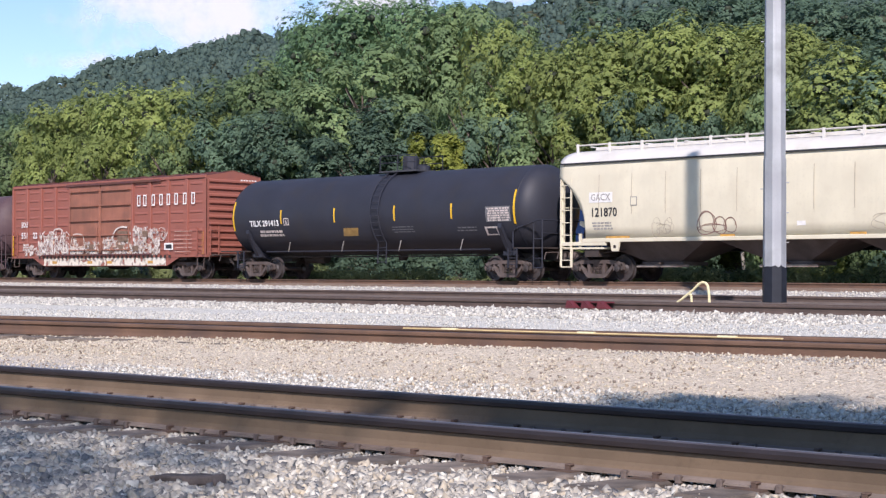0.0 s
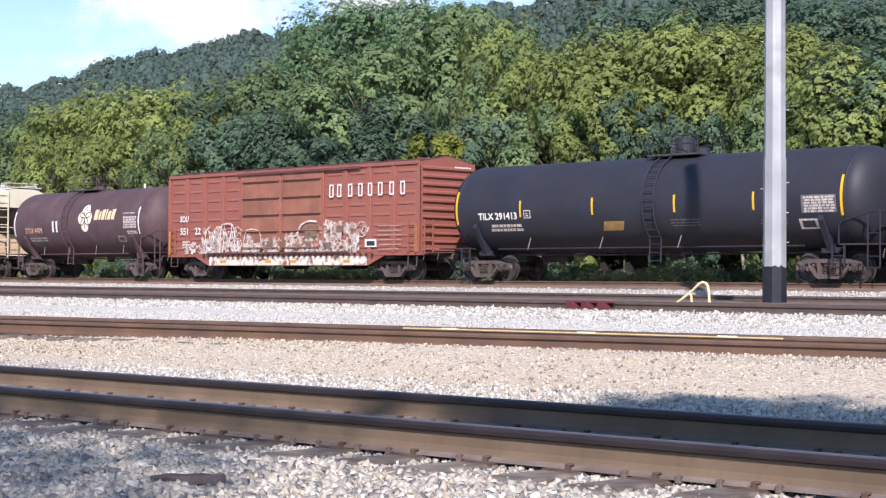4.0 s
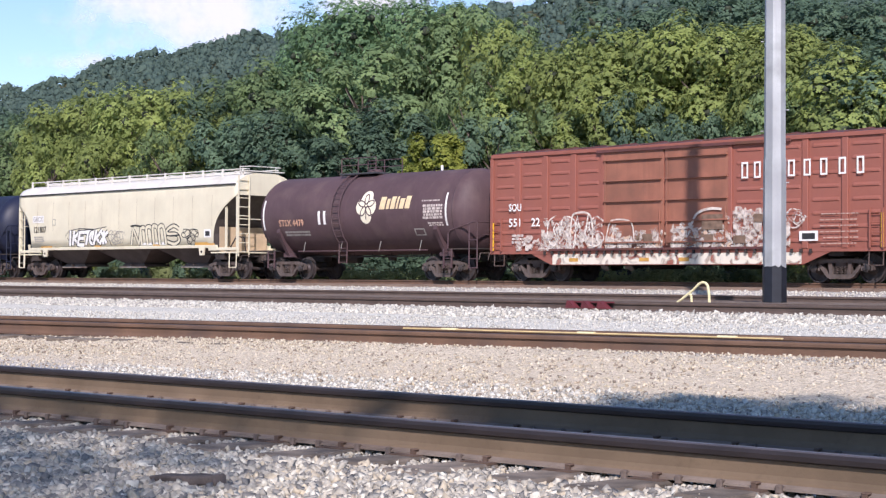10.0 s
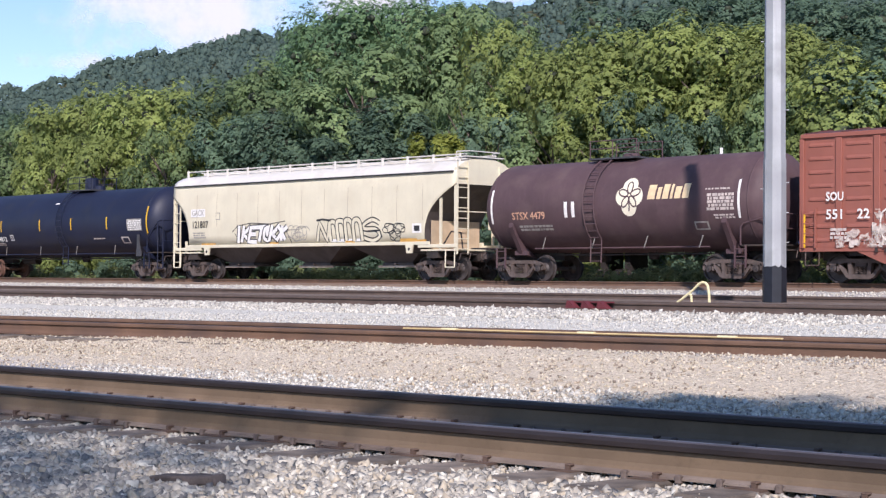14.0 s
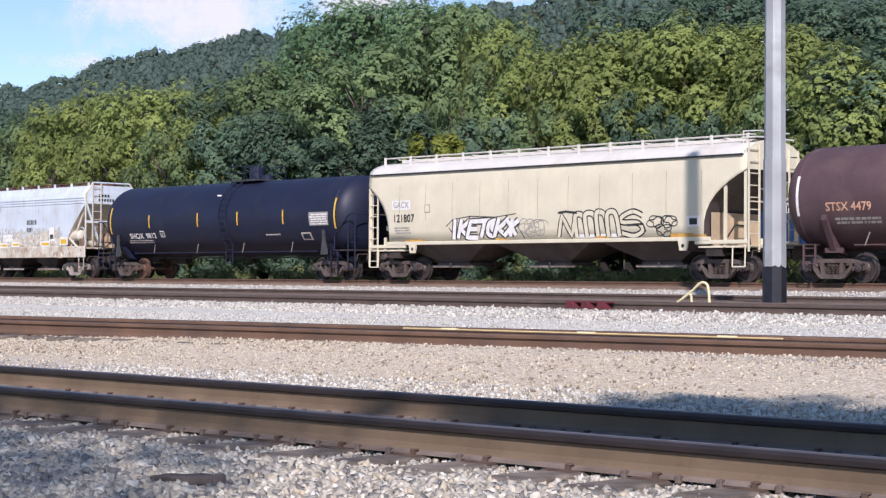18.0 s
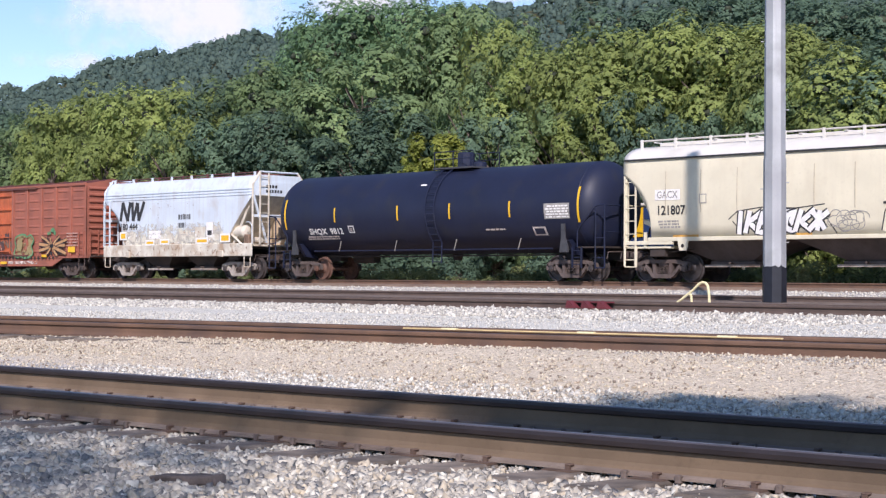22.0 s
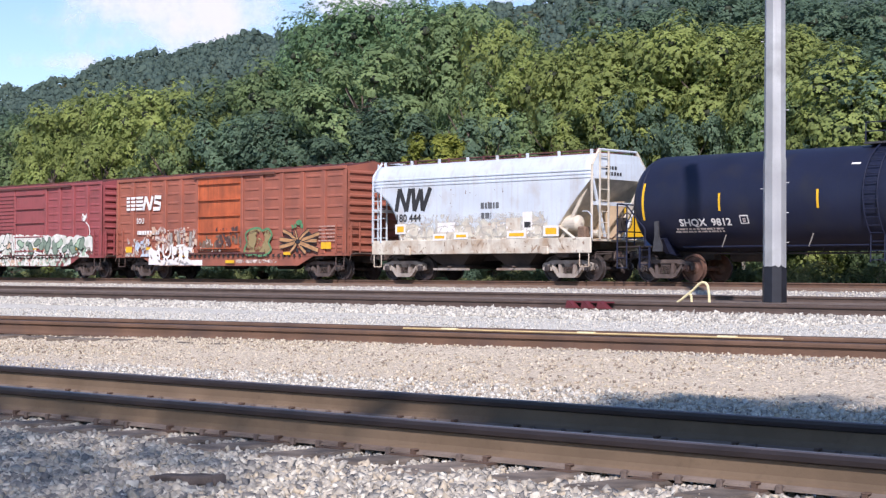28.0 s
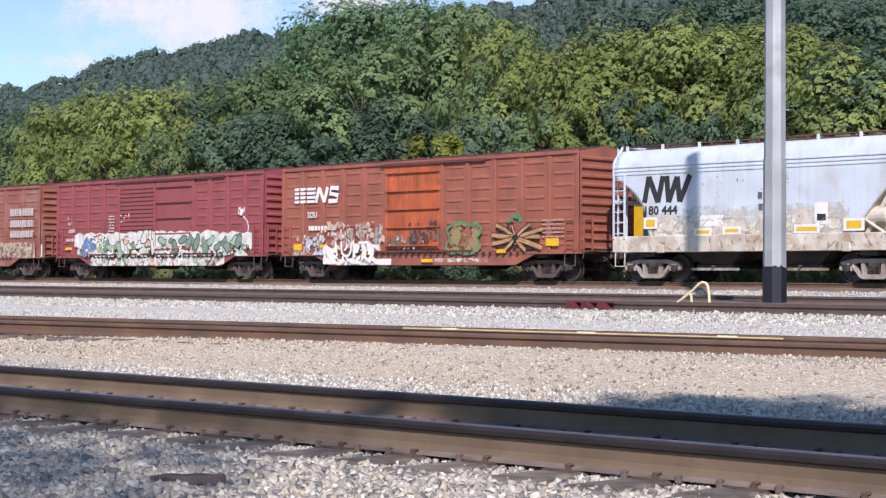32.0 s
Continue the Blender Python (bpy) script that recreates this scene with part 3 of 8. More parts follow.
    bp2 = n.new("ShaderNodeBump")
    bp2.inputs["Strength"].default_value, bp2.inputs["Distance"].default_value = 0.25, 0.05
    l.new(noi(5.0, 0, 1), bp2.inputs["Height"])
    l.new(bp.outputs[0], bp2.inputs["Normal"])
    l.new(bp2.outputs[0], b.inputs["Normal"])
    return m


def spread(a, b, step0, grow):
    out, x, st = [a], a, step0
    while x < b:
        x = min(b, x + st)
        st *= grow
        out.append(x)
    return out


def build_ground():
    ys = sorted(set([-400.0, -120, -40, -12, 0] + [p[0] for p in PROFILE if 0 < p[0] <= 85] + [i * 0.5 for i in range(4, 60)] + [30 + i for i in range(56)] + spread(90, 2600, 8, 1.07)))
    xs = sorted(set([-v for v in spread(0, 3000, 2.0, 1.05)] + spread(0, 1400, 2.0, 1.09)))
    verts = np.array([(x, y, ground_z(x, y) + (0.02 * noise.noise((x * 0.9, y * 0.9, 4.0)) if y < 50 else 0)) for x in xs for y in ys])
    ny = len(ys)
    i, j = np.meshgrid(np.arange(len(xs) - 1), np.arange(ny - 1), indexing="ij")
    a = (i * ny + j).ravel()
    faces = np.stack([a, a + ny, a + ny + 1, a + 1], 1)
    ob = new("ground", mesh_of("ground", verts, faces, ground_material(), True))
    return tagged(ob, "pale ballast, tan dirt and wooded slope under the rail yard", "ground", kind="structure")


ground = build_ground()

# ---------------------------------------------------------------- loose stones
def stone_material(name, tones, per_object=False):
    """Crushed stone: each piece takes one of several tones, with a fine grain."""
    m = bpy.data.materials.new(name)
    m.use_nodes = True
    n, l = m.node_tree.nodes, m.node_tree.links
    b = n["Principled BSDF"]
    b.inputs["Roughness"].default_value, b.inputs["Specular IOR Level"].default_value = 0.85, 0.3
    src = n.new("ShaderNodeObjectInfo").outputs["Random"] if per_object else n.new("ShaderNodeNewGeometry").outputs["Random Per Island"]
    r = n.new("ShaderNodeValToRGB")
    r.color_ramp.interpolation = "CONSTANT"
    while len(r.color_ramp.elements) < len(tones):
        r.color_ramp.elements.new(0.5)
    for k, c in enumerate(tones):
        r.color_ramp.elements[k].position, r.color_ramp.elements[k].color = k / len(tones), (*c, 1)
    l.new(src, r.inputs[0])
    t, geo = n.new("ShaderNodeTexNoise"), n.new("ShaderNodeNewGeometry")
    t.inputs["Scale"].default_value, t.inputs["Detail"].default_value = 45.0, 4.0
    l.new(geo.outputs["Position"], t.inputs["Vector"])
    x = n.new("ShaderNodeMix")
    x.data_type, x.blend_type = "RGBA", "MULTIPLY"
    mr = n.new("ShaderNodeMapRange")
    mr.inputs["From Min"].default_value, mr.inputs["From Max"].default_value, mr.inputs["To Min"].default_value = 0.35, 0.65, 0.72
    l.new(t.outputs["Fac"], mr.inputs["Value"])
    x.inputs[0].default_value = 1.0
    l.new(r.outputs[0], x.inputs[6])
    l.new(mr.outputs[0], x.inputs[7])
    l.new(x.outputs[2], b.inputs["Base Color"])
    return m


GREYS = [(0.52, 0.475, 0.39), (0.355, 0.335, 0.295), (0.61, 0.565, 0.47), (0.44, 0.405, 0.345), (0.54, 0.465, 0.35), (0.22, 0.21, 0.195), (0.69, 0.65, 0.55), (0.48, 0.44, 0.37)]
M_STONE = stone_material("grey_ballast_stone", GREYS)
M_STONEONE = stone_material("single_ballast_stone", GREYS, True)
M_STONEW = stone_material("pale_ballast_stone", [(0.64, 0.61, 0.526), (0.50, 0.475, 0.414), (0.73, 0.70, 0.611), (0.57, 0.53, 0.446), (0.37, 0.35, 0.31), (0.68, 0.645, 0.564)])
M_PEBBLE = stone_material("tan_gravel_stone", [(0.58, 0.50, 0.365), (0.65, 0.57, 0.43), (0.43, 0.36, 0.265), (0.71, 0.63, 0.50), (0.58, 0.50, 0.385), (0.25, 0.20, 0.155), (0.50, 0.425, 0.33)])
CUBE_V = np.array([(x, y, z) for x in (-0.75, 0.75) for y in (-0.75, 0.75) for z in (-0.75, 0.75)])
CUBE_F = np.array([(0, 1, 3), (0, 3, 2), (4, 6, 7), (4, 7, 5), (0, 4, 5), (0, 5, 1), (2, 3, 7), (2, 7, 6), (0, 2, 6), (0, 6, 4), (1, 5, 7), (1, 7, 3)])
OCT_V = np.array([(1, 0, 0), (-1, 0, 0), (0, 1, 0), (0, -1, 0), (0, 0, 1), (0, 0, -1)], float)
OCT_F = np.array([(0, 2, 4), (2, 1, 4), (1, 3, 4), (3, 0, 4), (2, 0, 5), (1, 2, 5), (3, 1, 5), (0, 3, 5)])
rng = np.random.default_rng(7)


def stone_shapes(n, size_lo, size_hi, base=CUBE_V):
    """n crushed stones as corner arrays round the origin: split faces, sharp edges, few large ones."""
    size = (size_lo + (size_hi - size_lo) * rng.uniform(0, 1, (n, 1, 1)) ** 1.6) * rng.uniform(0.65, 1.3, (n, 1, 3))
    v = (base[None] * (1 + rng.uniform(-0.37, 0.16, (n, len(base), 1))) + rng.uniform(-0.185, 0.185, (n, len(base), 3))) * size * 1.2
    q = rng.normal(size=(n, 4))
    q /= np.linalg.norm(q, axis=1, keepdims=True)
    w, x, y, z = q.T
    R = np.stack([1 - 2 * (y * y + z * z), 2 * (x * y - z * w), 2 * (x * z + y * w), 2 * (x * y + z * w), 1 - 2 * (x * x + z * z), 2 * (y * z - x * w),
                  2 * (x * z - y * w), 2 * (y * z + x * w), 1 - 2 * (x * x + y * y)], 1).reshape(n, 3, 3)
    return np.einsum("nij,nkj->nki", R, v)


def stone_bed(name, label, x0, x1, off0, off1, line, n, lo, hi, material, sink=0.3, far=False):
    """A strip of loose stones beside a track line, one object."""
    xs = rng.uniform(x0, x1, n)
    offs = rng.uniform(off0, off1, n)
    ys = np.array([line(x) for x in xs]) + offs
    zs = np.array([ground_z(x, y) for x, y in zip(xs, ys)])
    shape, sides = (OCT_V, OCT_F) if far else (CUBE_V, CUBE_F)
    v = stone_shapes(n, lo, hi, shape)
    v += np.stack([xs, ys, zs + rng.uniform(-sink, 1.0, n) * lo], 1)[:, None, :]
    f = (sides[None] + (np.arange(n) * len(shape))[:, None, None]).reshape(-1, 3)
    ob = new(name, mesh_of(name, v.reshape(-1, 3), f, material))
    return tagged(ob, label, "ballast", kind="stuff")


def flat_line(y):
    return lambda x: y


# ---------------------------------------------------------------- tracks
RAIL_POLY = [(-0.075, 0), (0.075, 0), (0.075, 0.011), (0.03, 0.022), (0.016, 0.034), (0.009, 0.055), (0.009, 0.118), (0.034, 0.128), (0.037, 0.15), (0.033, 0.167), (0.022, 0.172),
             (-0.022, 0.172), (-0.033, 0.167), (-0.037, 0.15), (-0.034, 0.128), (-0.009, 0.118), (-0.009, 0.055), (-0.016, 0.034), (-0.03, 0.022), (-0.075, 0.011)]


def rail_mesh(length, top, segs=1, web=M_RAILWEB):
    bm = bmesh.new()
    rings = [[bm.verts.new((-length / 2 + length * s / segs, y, z)) for y, z in RAIL_POLY] for s in range(segs + 1)]
    k = len(RAIL_POLY)
    for p, q in zip(rings, rings[1:]):
        for i in range(k):
            f = bm.faces.new((p[i], p[(i + 1) % k], q[(i + 1) % k], q[i]))
            za, zb = RAIL_POLY[i][1], RAIL_POLY[(i + 1) % k][1]
            if min(za, zb) > 0.165:
                f.material_index = 1
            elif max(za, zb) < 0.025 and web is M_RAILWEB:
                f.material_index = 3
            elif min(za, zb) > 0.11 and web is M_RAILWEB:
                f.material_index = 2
    bm.faces.new(rings[0])
    bm.faces.new(rings[-1])
    bmesh.ops.recalc_face_normals(bm, faces=bm.faces[:])
    me = finish(bm, "rail")
    me.materials.append(web)
    me.materials.append(top)
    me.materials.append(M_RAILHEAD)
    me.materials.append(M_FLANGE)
    return me


def tie_mesh():
    bm = B(-0.115, 0.115, -1.3, 1.3, -0.18, 0.0, bevel=0.012)
    bmesh.ops.subdivide_edges(bm, edges=[e for e in bm.edges if e.calc_length() > 1], cuts=6)
    for v in bm.verts:
        v.co += Vector((noise.noise(v.co * 5), noise.noise(v.co * 5 + Vector((9, 0, 0))), noise.noise(v.co * 6))) * 0.012
    me = finish(bm, "tie")
    me.materials.append(M_TIE)
    return me


def plate_mesh():
    bm = B(-0.09, 0.09, -0.14, 0.14, 0.0, 0.012)
    me = finish(bm, "tie_plate")
    me.materials.append(M_SPIKE)
    return me


def spike_mesh():
    bm = B(-0.012, 0.012, -0.012, 0.012, -0.02, 0.03)
    bx(bm, -0.018, 0.018, -0.012, 0.03, 0.026, 0.038, bevel=0.005)
    me = finish(bm, "spike")
    me.materials.append(M_SPIKE)
    return me


def anchor_mesh():
    bm = B(-0.016, 0.016, -0.010, 0.022, -0.02, 0.022, bevel=0.006)
    bx(bm, -0.014, 0.014, 0.018, 0.035, -0.02, 0.016, bevel=0.004)
    me = finish(bm, "rail_anchor")
    me.materials.append(M_ANCHOR)
    return me


TIE, PLATE, SPIKE, ANCHOR = tie_mesh(), plate_mesh(), spike_mesh(), anchor_mesh()


def track(label, x_mid, y_mid, z_top, turn, length, top, ties=None, spacing=0.5, fast=None, gauge=1.507):
    """A track: two rails, its ties where they show, plates and spikes where the camera is near."""
    th = thing("railway_track", label, "track", kind="structure", m=pose(x_mid, y_mid, z_top - RAIL_H, 0, 0, turn))
    me = rail_mesh(length, top, 24, M_RAILWEB if fast else M_RAILWEB3 if 20 < y_mid < 42 else M_RAILWEB2)
    for sy in (-1, 1):
        piece("rail", me, th, pose(0, sy * gauge / 2, 0))
    if ties:
        rr = random.Random(int(y_mid * 10))
        x = ties[0]
        while x < ties[1]:
            piece("tie", TIE, th, pose(x, rr.uniform(-0.11, 0.09), -0.004, 0, 0, rr.uniform(-2.2, 2.2)))
            if fast and fast[0] < x < fast[1]:
                for sy in (-1, 1):
                    piece("tie_plate", PLATE, th, pose(x, sy * gauge / 2, -0.011))
                    for sx in (0.03,):
                        piece("spike", SPIKE, th, pose(x + sx, sy * gauge / 2 - 0.082, -0.008, 0, 0, rr.uniform(-8, 8)))
                    for sx in [v for v in (-0.15, 0.15) if rr.random() < 0.6]:
                        piece("rail_anchor", ANCHOR, th, pose(x + sx, sy * gauge / 2 - 0.082, 0.004))
            x += spacing * rr.uniform(0.93, 1.07)
    return th


track("worn running track on weathered ties in pale ballast", -8, 6.75, 0.0, 3.8, 60, M_RAILTOP, (-9, 8), fast=(-8.5, 7))
track("rusty siding rails half sunk in ballast", -8, mid_track_y(-8), 0.19, 10.3, 60, M_RAILTOP2, (-12, 10), 0.55)
track("rusty yard track rails in packed dirt", -32, 26.25, 0.30, 0, 260, M_RAILTOP2, (-22, 22), 0.6)
track("rusty yard track rails below the train's embankment", -45, 39.05, 0.31, 0, 420, M_RAILTOP2, (-26, 26), 0.6)
track("train's own track on a low ballast bank", -60, TRAIN_Y, TRAIN_Z, 0, 700, M_RAILTOP2, (-26, 34), 0.6)
stone_bed("foreground_ballast", "grey crushed stone ballast in the foreground", -11, -3.6, -3.4, -1.25, near_track_y, 25000, 0.0125, 0.025, M_STONE)
stone_bed("foreground_chips", "small grey stone chips in the foreground", -11, -3.6, -3.4, -1.2, near_track_y, 9000, 0.005, 0.014, M_STONE, -0.4, True)
stone_bed("tie_end_ballast", "crushed stones round the tie ends", -13, -1.5, -1.3, -0.8, near_track_y, 4200, 0.009, 0.019, M_STONE, 0.9)
stone_bed("near_rail_ballast", "pale crushed stones beside the near rail", -14, -2.5, 0.9, 2.9, near_track_y, 10000, 0.008, 0.026, M_STONEW, 0.3, True)
stone_bed("under_rail_ballast", "stones packed under the near rail between its ties", -11, -3, -0.95, -0.55, near_track_y, 2200, 0.010, 0.02, M_STONE, 0.6)
stone_bed("crib_ballast", "stones between the near rails", -13, -2.5, -0.6, 0.6, near_track_y, 1500, 0.012, 0.03, M_STONE, 0.8)
stone_bed("yard_gravel", "fine tan gravel between the tracks", -26, -4, 1.9, 7.0, near_track_y, 28000, 0.006, 0.020, M_PEBBLE, 0.6, True)
stone_bed("mid_rail_ballast", "small stones along the siding rail", -24, -6, -2.2, -0.83, mid_track_y, 5000, 0.007, 0.019, M_PEBBLE, 0.3, True)
stone_bed("siding_gravel", "pale gravel behind the siding", -30, -6, 0.8, 8.0, mid_track_y, 12000, 0.008, 0.024, M_STONEW, 0.4, True)
stone_bed("white_ballast_bank", "bright white ballast before the yard track", -46, -13, -5.8, -0.9, flat_line(26.2), 15000, 0.015, 0.05, M_STONEW, 0.3, True)
stone_bed("train_bank_ballast", "pale ballast on the train's bank", -75, -24, -3.7, -2.35, flat_line(TRAIN_Y), 5500, 0.016, 0.045, M_STONEW, 0.3, True)
ballast = thing("loose_ballast_stones", "loose grey stones lying on top of the ballast", "stones")
_rs = random.Random(3)
SHAPES = []
for k in range(12):
    me = mesh_of("stone", stone_shapes(1, 0.013, 0.024)[0], CUBE_F, M_STONEONE)
    SHAPES.append(me)
for k in range(260):
    x = _rs.uniform(-9.5, -3.6)
    y = near_track_y(x) - _rs.uniform(1.3, 2.7)
    piece("stone", SHAPES[k % 12], ballast, pose(x, y, ground_z(x, y) + 0.026, _rs.uniform(0, 360), _rs.uniform(0, 360), 0))

scrap = thing("wood_scrap", "split grey piece of old tie wood on the ballast", "wood", m=pose(-6.35, 4.65, ground_z(-6.35, 4.65) + 0.012, 3, -4, 12))
_bm = B(-0.2, 0.2, -0.05, 0.05, 0, 0.045, bevel=0.008)
bmesh.ops.subdivide_edges(_bm, edges=[e for e in _bm.edges if e.calc_length() > 0.2], cuts=5)
for v in _bm.verts:
    v.co += Vector((noise.noise(v.co * 14), noise.noise(v.co * 18 + Vector((5, 0, 0))), 0.6 * noise.noise(v.co * 22))) * 0.02
part("plank", _bm, M_OLDWOOD, scrap)

# ---------------------------------------------------------------- pole, derail, handle
def steel_pole(x, y):
    z0 = ground_z(x, y) - 0.1
    th = thing("utility_pole", "galvanised eight-sided steel pole with a black coated foot", "pole", m=pose(x, y, z0))
    n = 8

    def shaft(za, zb, ra, rb, mtl, name):
        bm = bmesh.new()
        rings = []
        for z, r in ((za, ra), (zb, rb)):
            rings.append([bm.verts.new((r * math.cos(2 * math.pi * (i + 0.5) / n + 0.79), r * math.sin(2 * math.pi * (i + 0.5) / n + 0.79), z)) for i in range(n)])
        for i in range(n):
            bm.faces.new((rings[0][i], rings[0][(i + 1) % n], rings[1][(i + 1) % n], rings[1][i]))
        bm.faces.new(rings[0][::-1])
        bm.faces.new(rings[1])
        return part(name, bm, mtl, th)

    shaft(0, 0.86, 0.285, 0.284, M_TAR, "coated_foot")
    rr = random.Random(6)
    ring = []
    for i in range(n):
        a, c = [Vector((math.cos(2 * math.pi * (k + 0.5) / n + 0.79), math.sin(2 * math.pi * (k + 0.5) / n + 0.79), 0)) * 0.2845 for k in (i, i + 1)]
        ring += [a + (c - a) * j / 5 for j in range(5)]
    bm = bmesh.new()
    low = [bm.verts.new((p.x, p.y, 0.80)) for p in ring]
    top = [bm.verts.new((p.x * 0.998, p.y * 0.998, 0.93 + 0.09 * noise.noise((p.x * 9, p.y * 9, 1.0)) + rr.uniform(-0.012, 0.012))) for p in ring]
    for i in range(len(ring)):
        j = (i + 1) % len(ring)
        bm.faces.new((low[i], low[j], top[j], top[i]))
    part("coating_edge", bm, M_TAR, th, "ragged upper edge of the black coating")
    shaft(0.84, 3.45, 0.274, 0.270, M_STEELPOLE, "lower_shaft")
    shaft(3.40, 15.0, 0.254, 0.215, M_STEELPOLE, "upper_shaft")
    for i, (z, s) in enumerate([(2.2, 1), (2.75, -1), (2.9, 1), (4.1, -1), (4.6, 1), (1.5, 1), (6.2, -1)]):
        part("step_bolt", rod(bmesh.new(), (s * 0.19, s * 0.19, z), (s * 0.235, s * 0.235, z), 0.014), M_STEELPOLE, th)
    return th


steel_pole(-22.18, 33.0)


def derail(x, y, z):
    th = thing("derail_block", "dark red steel derail on the yard rail", "derail", m=pose(x, y, z))
    part("base_plate", B(-0.55, 0.55, -0.12, 0.12, 0.0, 0.03, bevel=0.01), M_SPIKE, th)
    for i in range(3):
        c = -0.42 + 0.40 * i
        part("wedge", prism(bmesh.new(), [(c - 0.14, 0.04), (c + 0.15, 0.04), (c - 0.06, 0.19), (c - 0.10, 0.19)], -0.11, 0.04), M_REDPAINT, th)
    part("rail_bar", B(-0.54, 0.56, 0.02, 0.07, 0.15, 0.18), M_REDPAINT, th)
    return th


def handle(x, y, z):
    th = thing("switch_stand_handle", "pale yellow bent pipe handle standing by the rail", "handle", m=pose(x, y, z))
    pts = [(-0.50, 0, 0.0), (-0.28, 0, 0.14), (0.0, 0, 0.33), (0.14, 0, 0.45), (0.23, 0, 0.49), (0.32, 0, 0.48), (0.385, 0, 0.42), (0.42, 0, 0.22), (0.43, 0, 0.0)]
    part("bent_bar", pipe(bmesh.new(), pts, 0.03, 8), M_STRAW, th)
    part("brace", pipe(bmesh.new(), [(-0.12, 0, 0.25), (-0.06, 0, 0.19), (-0.05, 0, 0.0)], 0.026, 8), M_STRAW, th)
    return th


derail(-21.35, 25.36, 0.13)
handle(-22.28, 30.0, 0.2)
rod_t = thing("switch_rod", "yellow painted throw rod lying along the siding rail", "rod", m=pose(-11.55, mid_track_y(-11.55) + 0.42, 0.165, 0, 0, 8.5))
part("bar", B(-2.35, 2.35, -0.02, 0.02, 0, 0.016, bevel=0.005), M_GRABYEL, rod_t)
for _x in (-1.7, 0.1, 1.75):
    part("clip", B(_x - 0.1, _x + 0.1, -0.03, 0.03, 0.006, 0.024), M_STRAW, rod_t)


def parked_trailer(x0, x1, y0, y1, z1):
    """A painted box trailer parked behind the train, seen between the cars."""
    z0 = ground_z(0, y0) - 0.05
    th = thing("box_trailer", "deep blue box trailer with a yellow marked panel", "trailer", m=pose(x0, y0, z0))
    w, d, h = x1 - x0, y1 - y0, z1 - z0
    body = part("body", B(0, w, 0.03, d, 1.98 - z0, h - 0.1, bevel=0.02), M_CONTBLUE, th)
    part("chassis", B(0.1, w - 0.1, 0.5, d - 0.5, 1.75, 1.98 - z0), M_UNDER, th)
    for x in (0.9, 2.1, w - 2.2, w - 1.0):
        part("axle_hanger", B(x - 0.12, x + 0.12, 0.6, d - 0.6, 0.5, 1.78), M_UNDER, th)
        part("wheel", rod(bmesh.new(), (x, 0.1, 0.55), (x, 0.45, 0.55), 0.55, 18), M_UNDER, th)
        part("wheel", rod(bmesh.new(), (x, d - 0.45, 0.55), (x, d - 0.1, 0.55), 0.55, 18), M_UNDER, th)
    part("top_rim", B(-0.05, w + 0.05, -0.03, d + 0.05, h - 0.1, h, bevel=0.015), M_GREYSILL, th, "pale worn top rim")
    x = 0.3
    while x < w:
        if not (1.0 < x < 3.45 or 11.0 < x < 13.0):
            part("rib", B(x - 0.05, x + 0.05, -0.03, 0.03, 1.98 - z0, h - 0.1), M_CONTBLUE, body)
        x += 0.62
    for a, c, marks in ((1.15, 3.3, (1.55, 2.45)), (11.1, 12.9, (11.75,))):
        sign = part("yellow_panel", B(a, c, -0.012, 0.03, h - 1.25, h - 0.12), M_YELLOW, th, "yellow panel with dark blue marks")
        for cx in marks:
            part("diamond", prism(bmesh.new(), [(cx - 0.3, h - 0.68), (cx, h - 0.98), (cx + 0.3, h - 0.68), (cx, h - 0.38)], -0.02, 0.0), M_CONTBLUE, sign)
    return th


parked_trailer(-41.95, -26.3, 48.9, 51.2, 3.58)

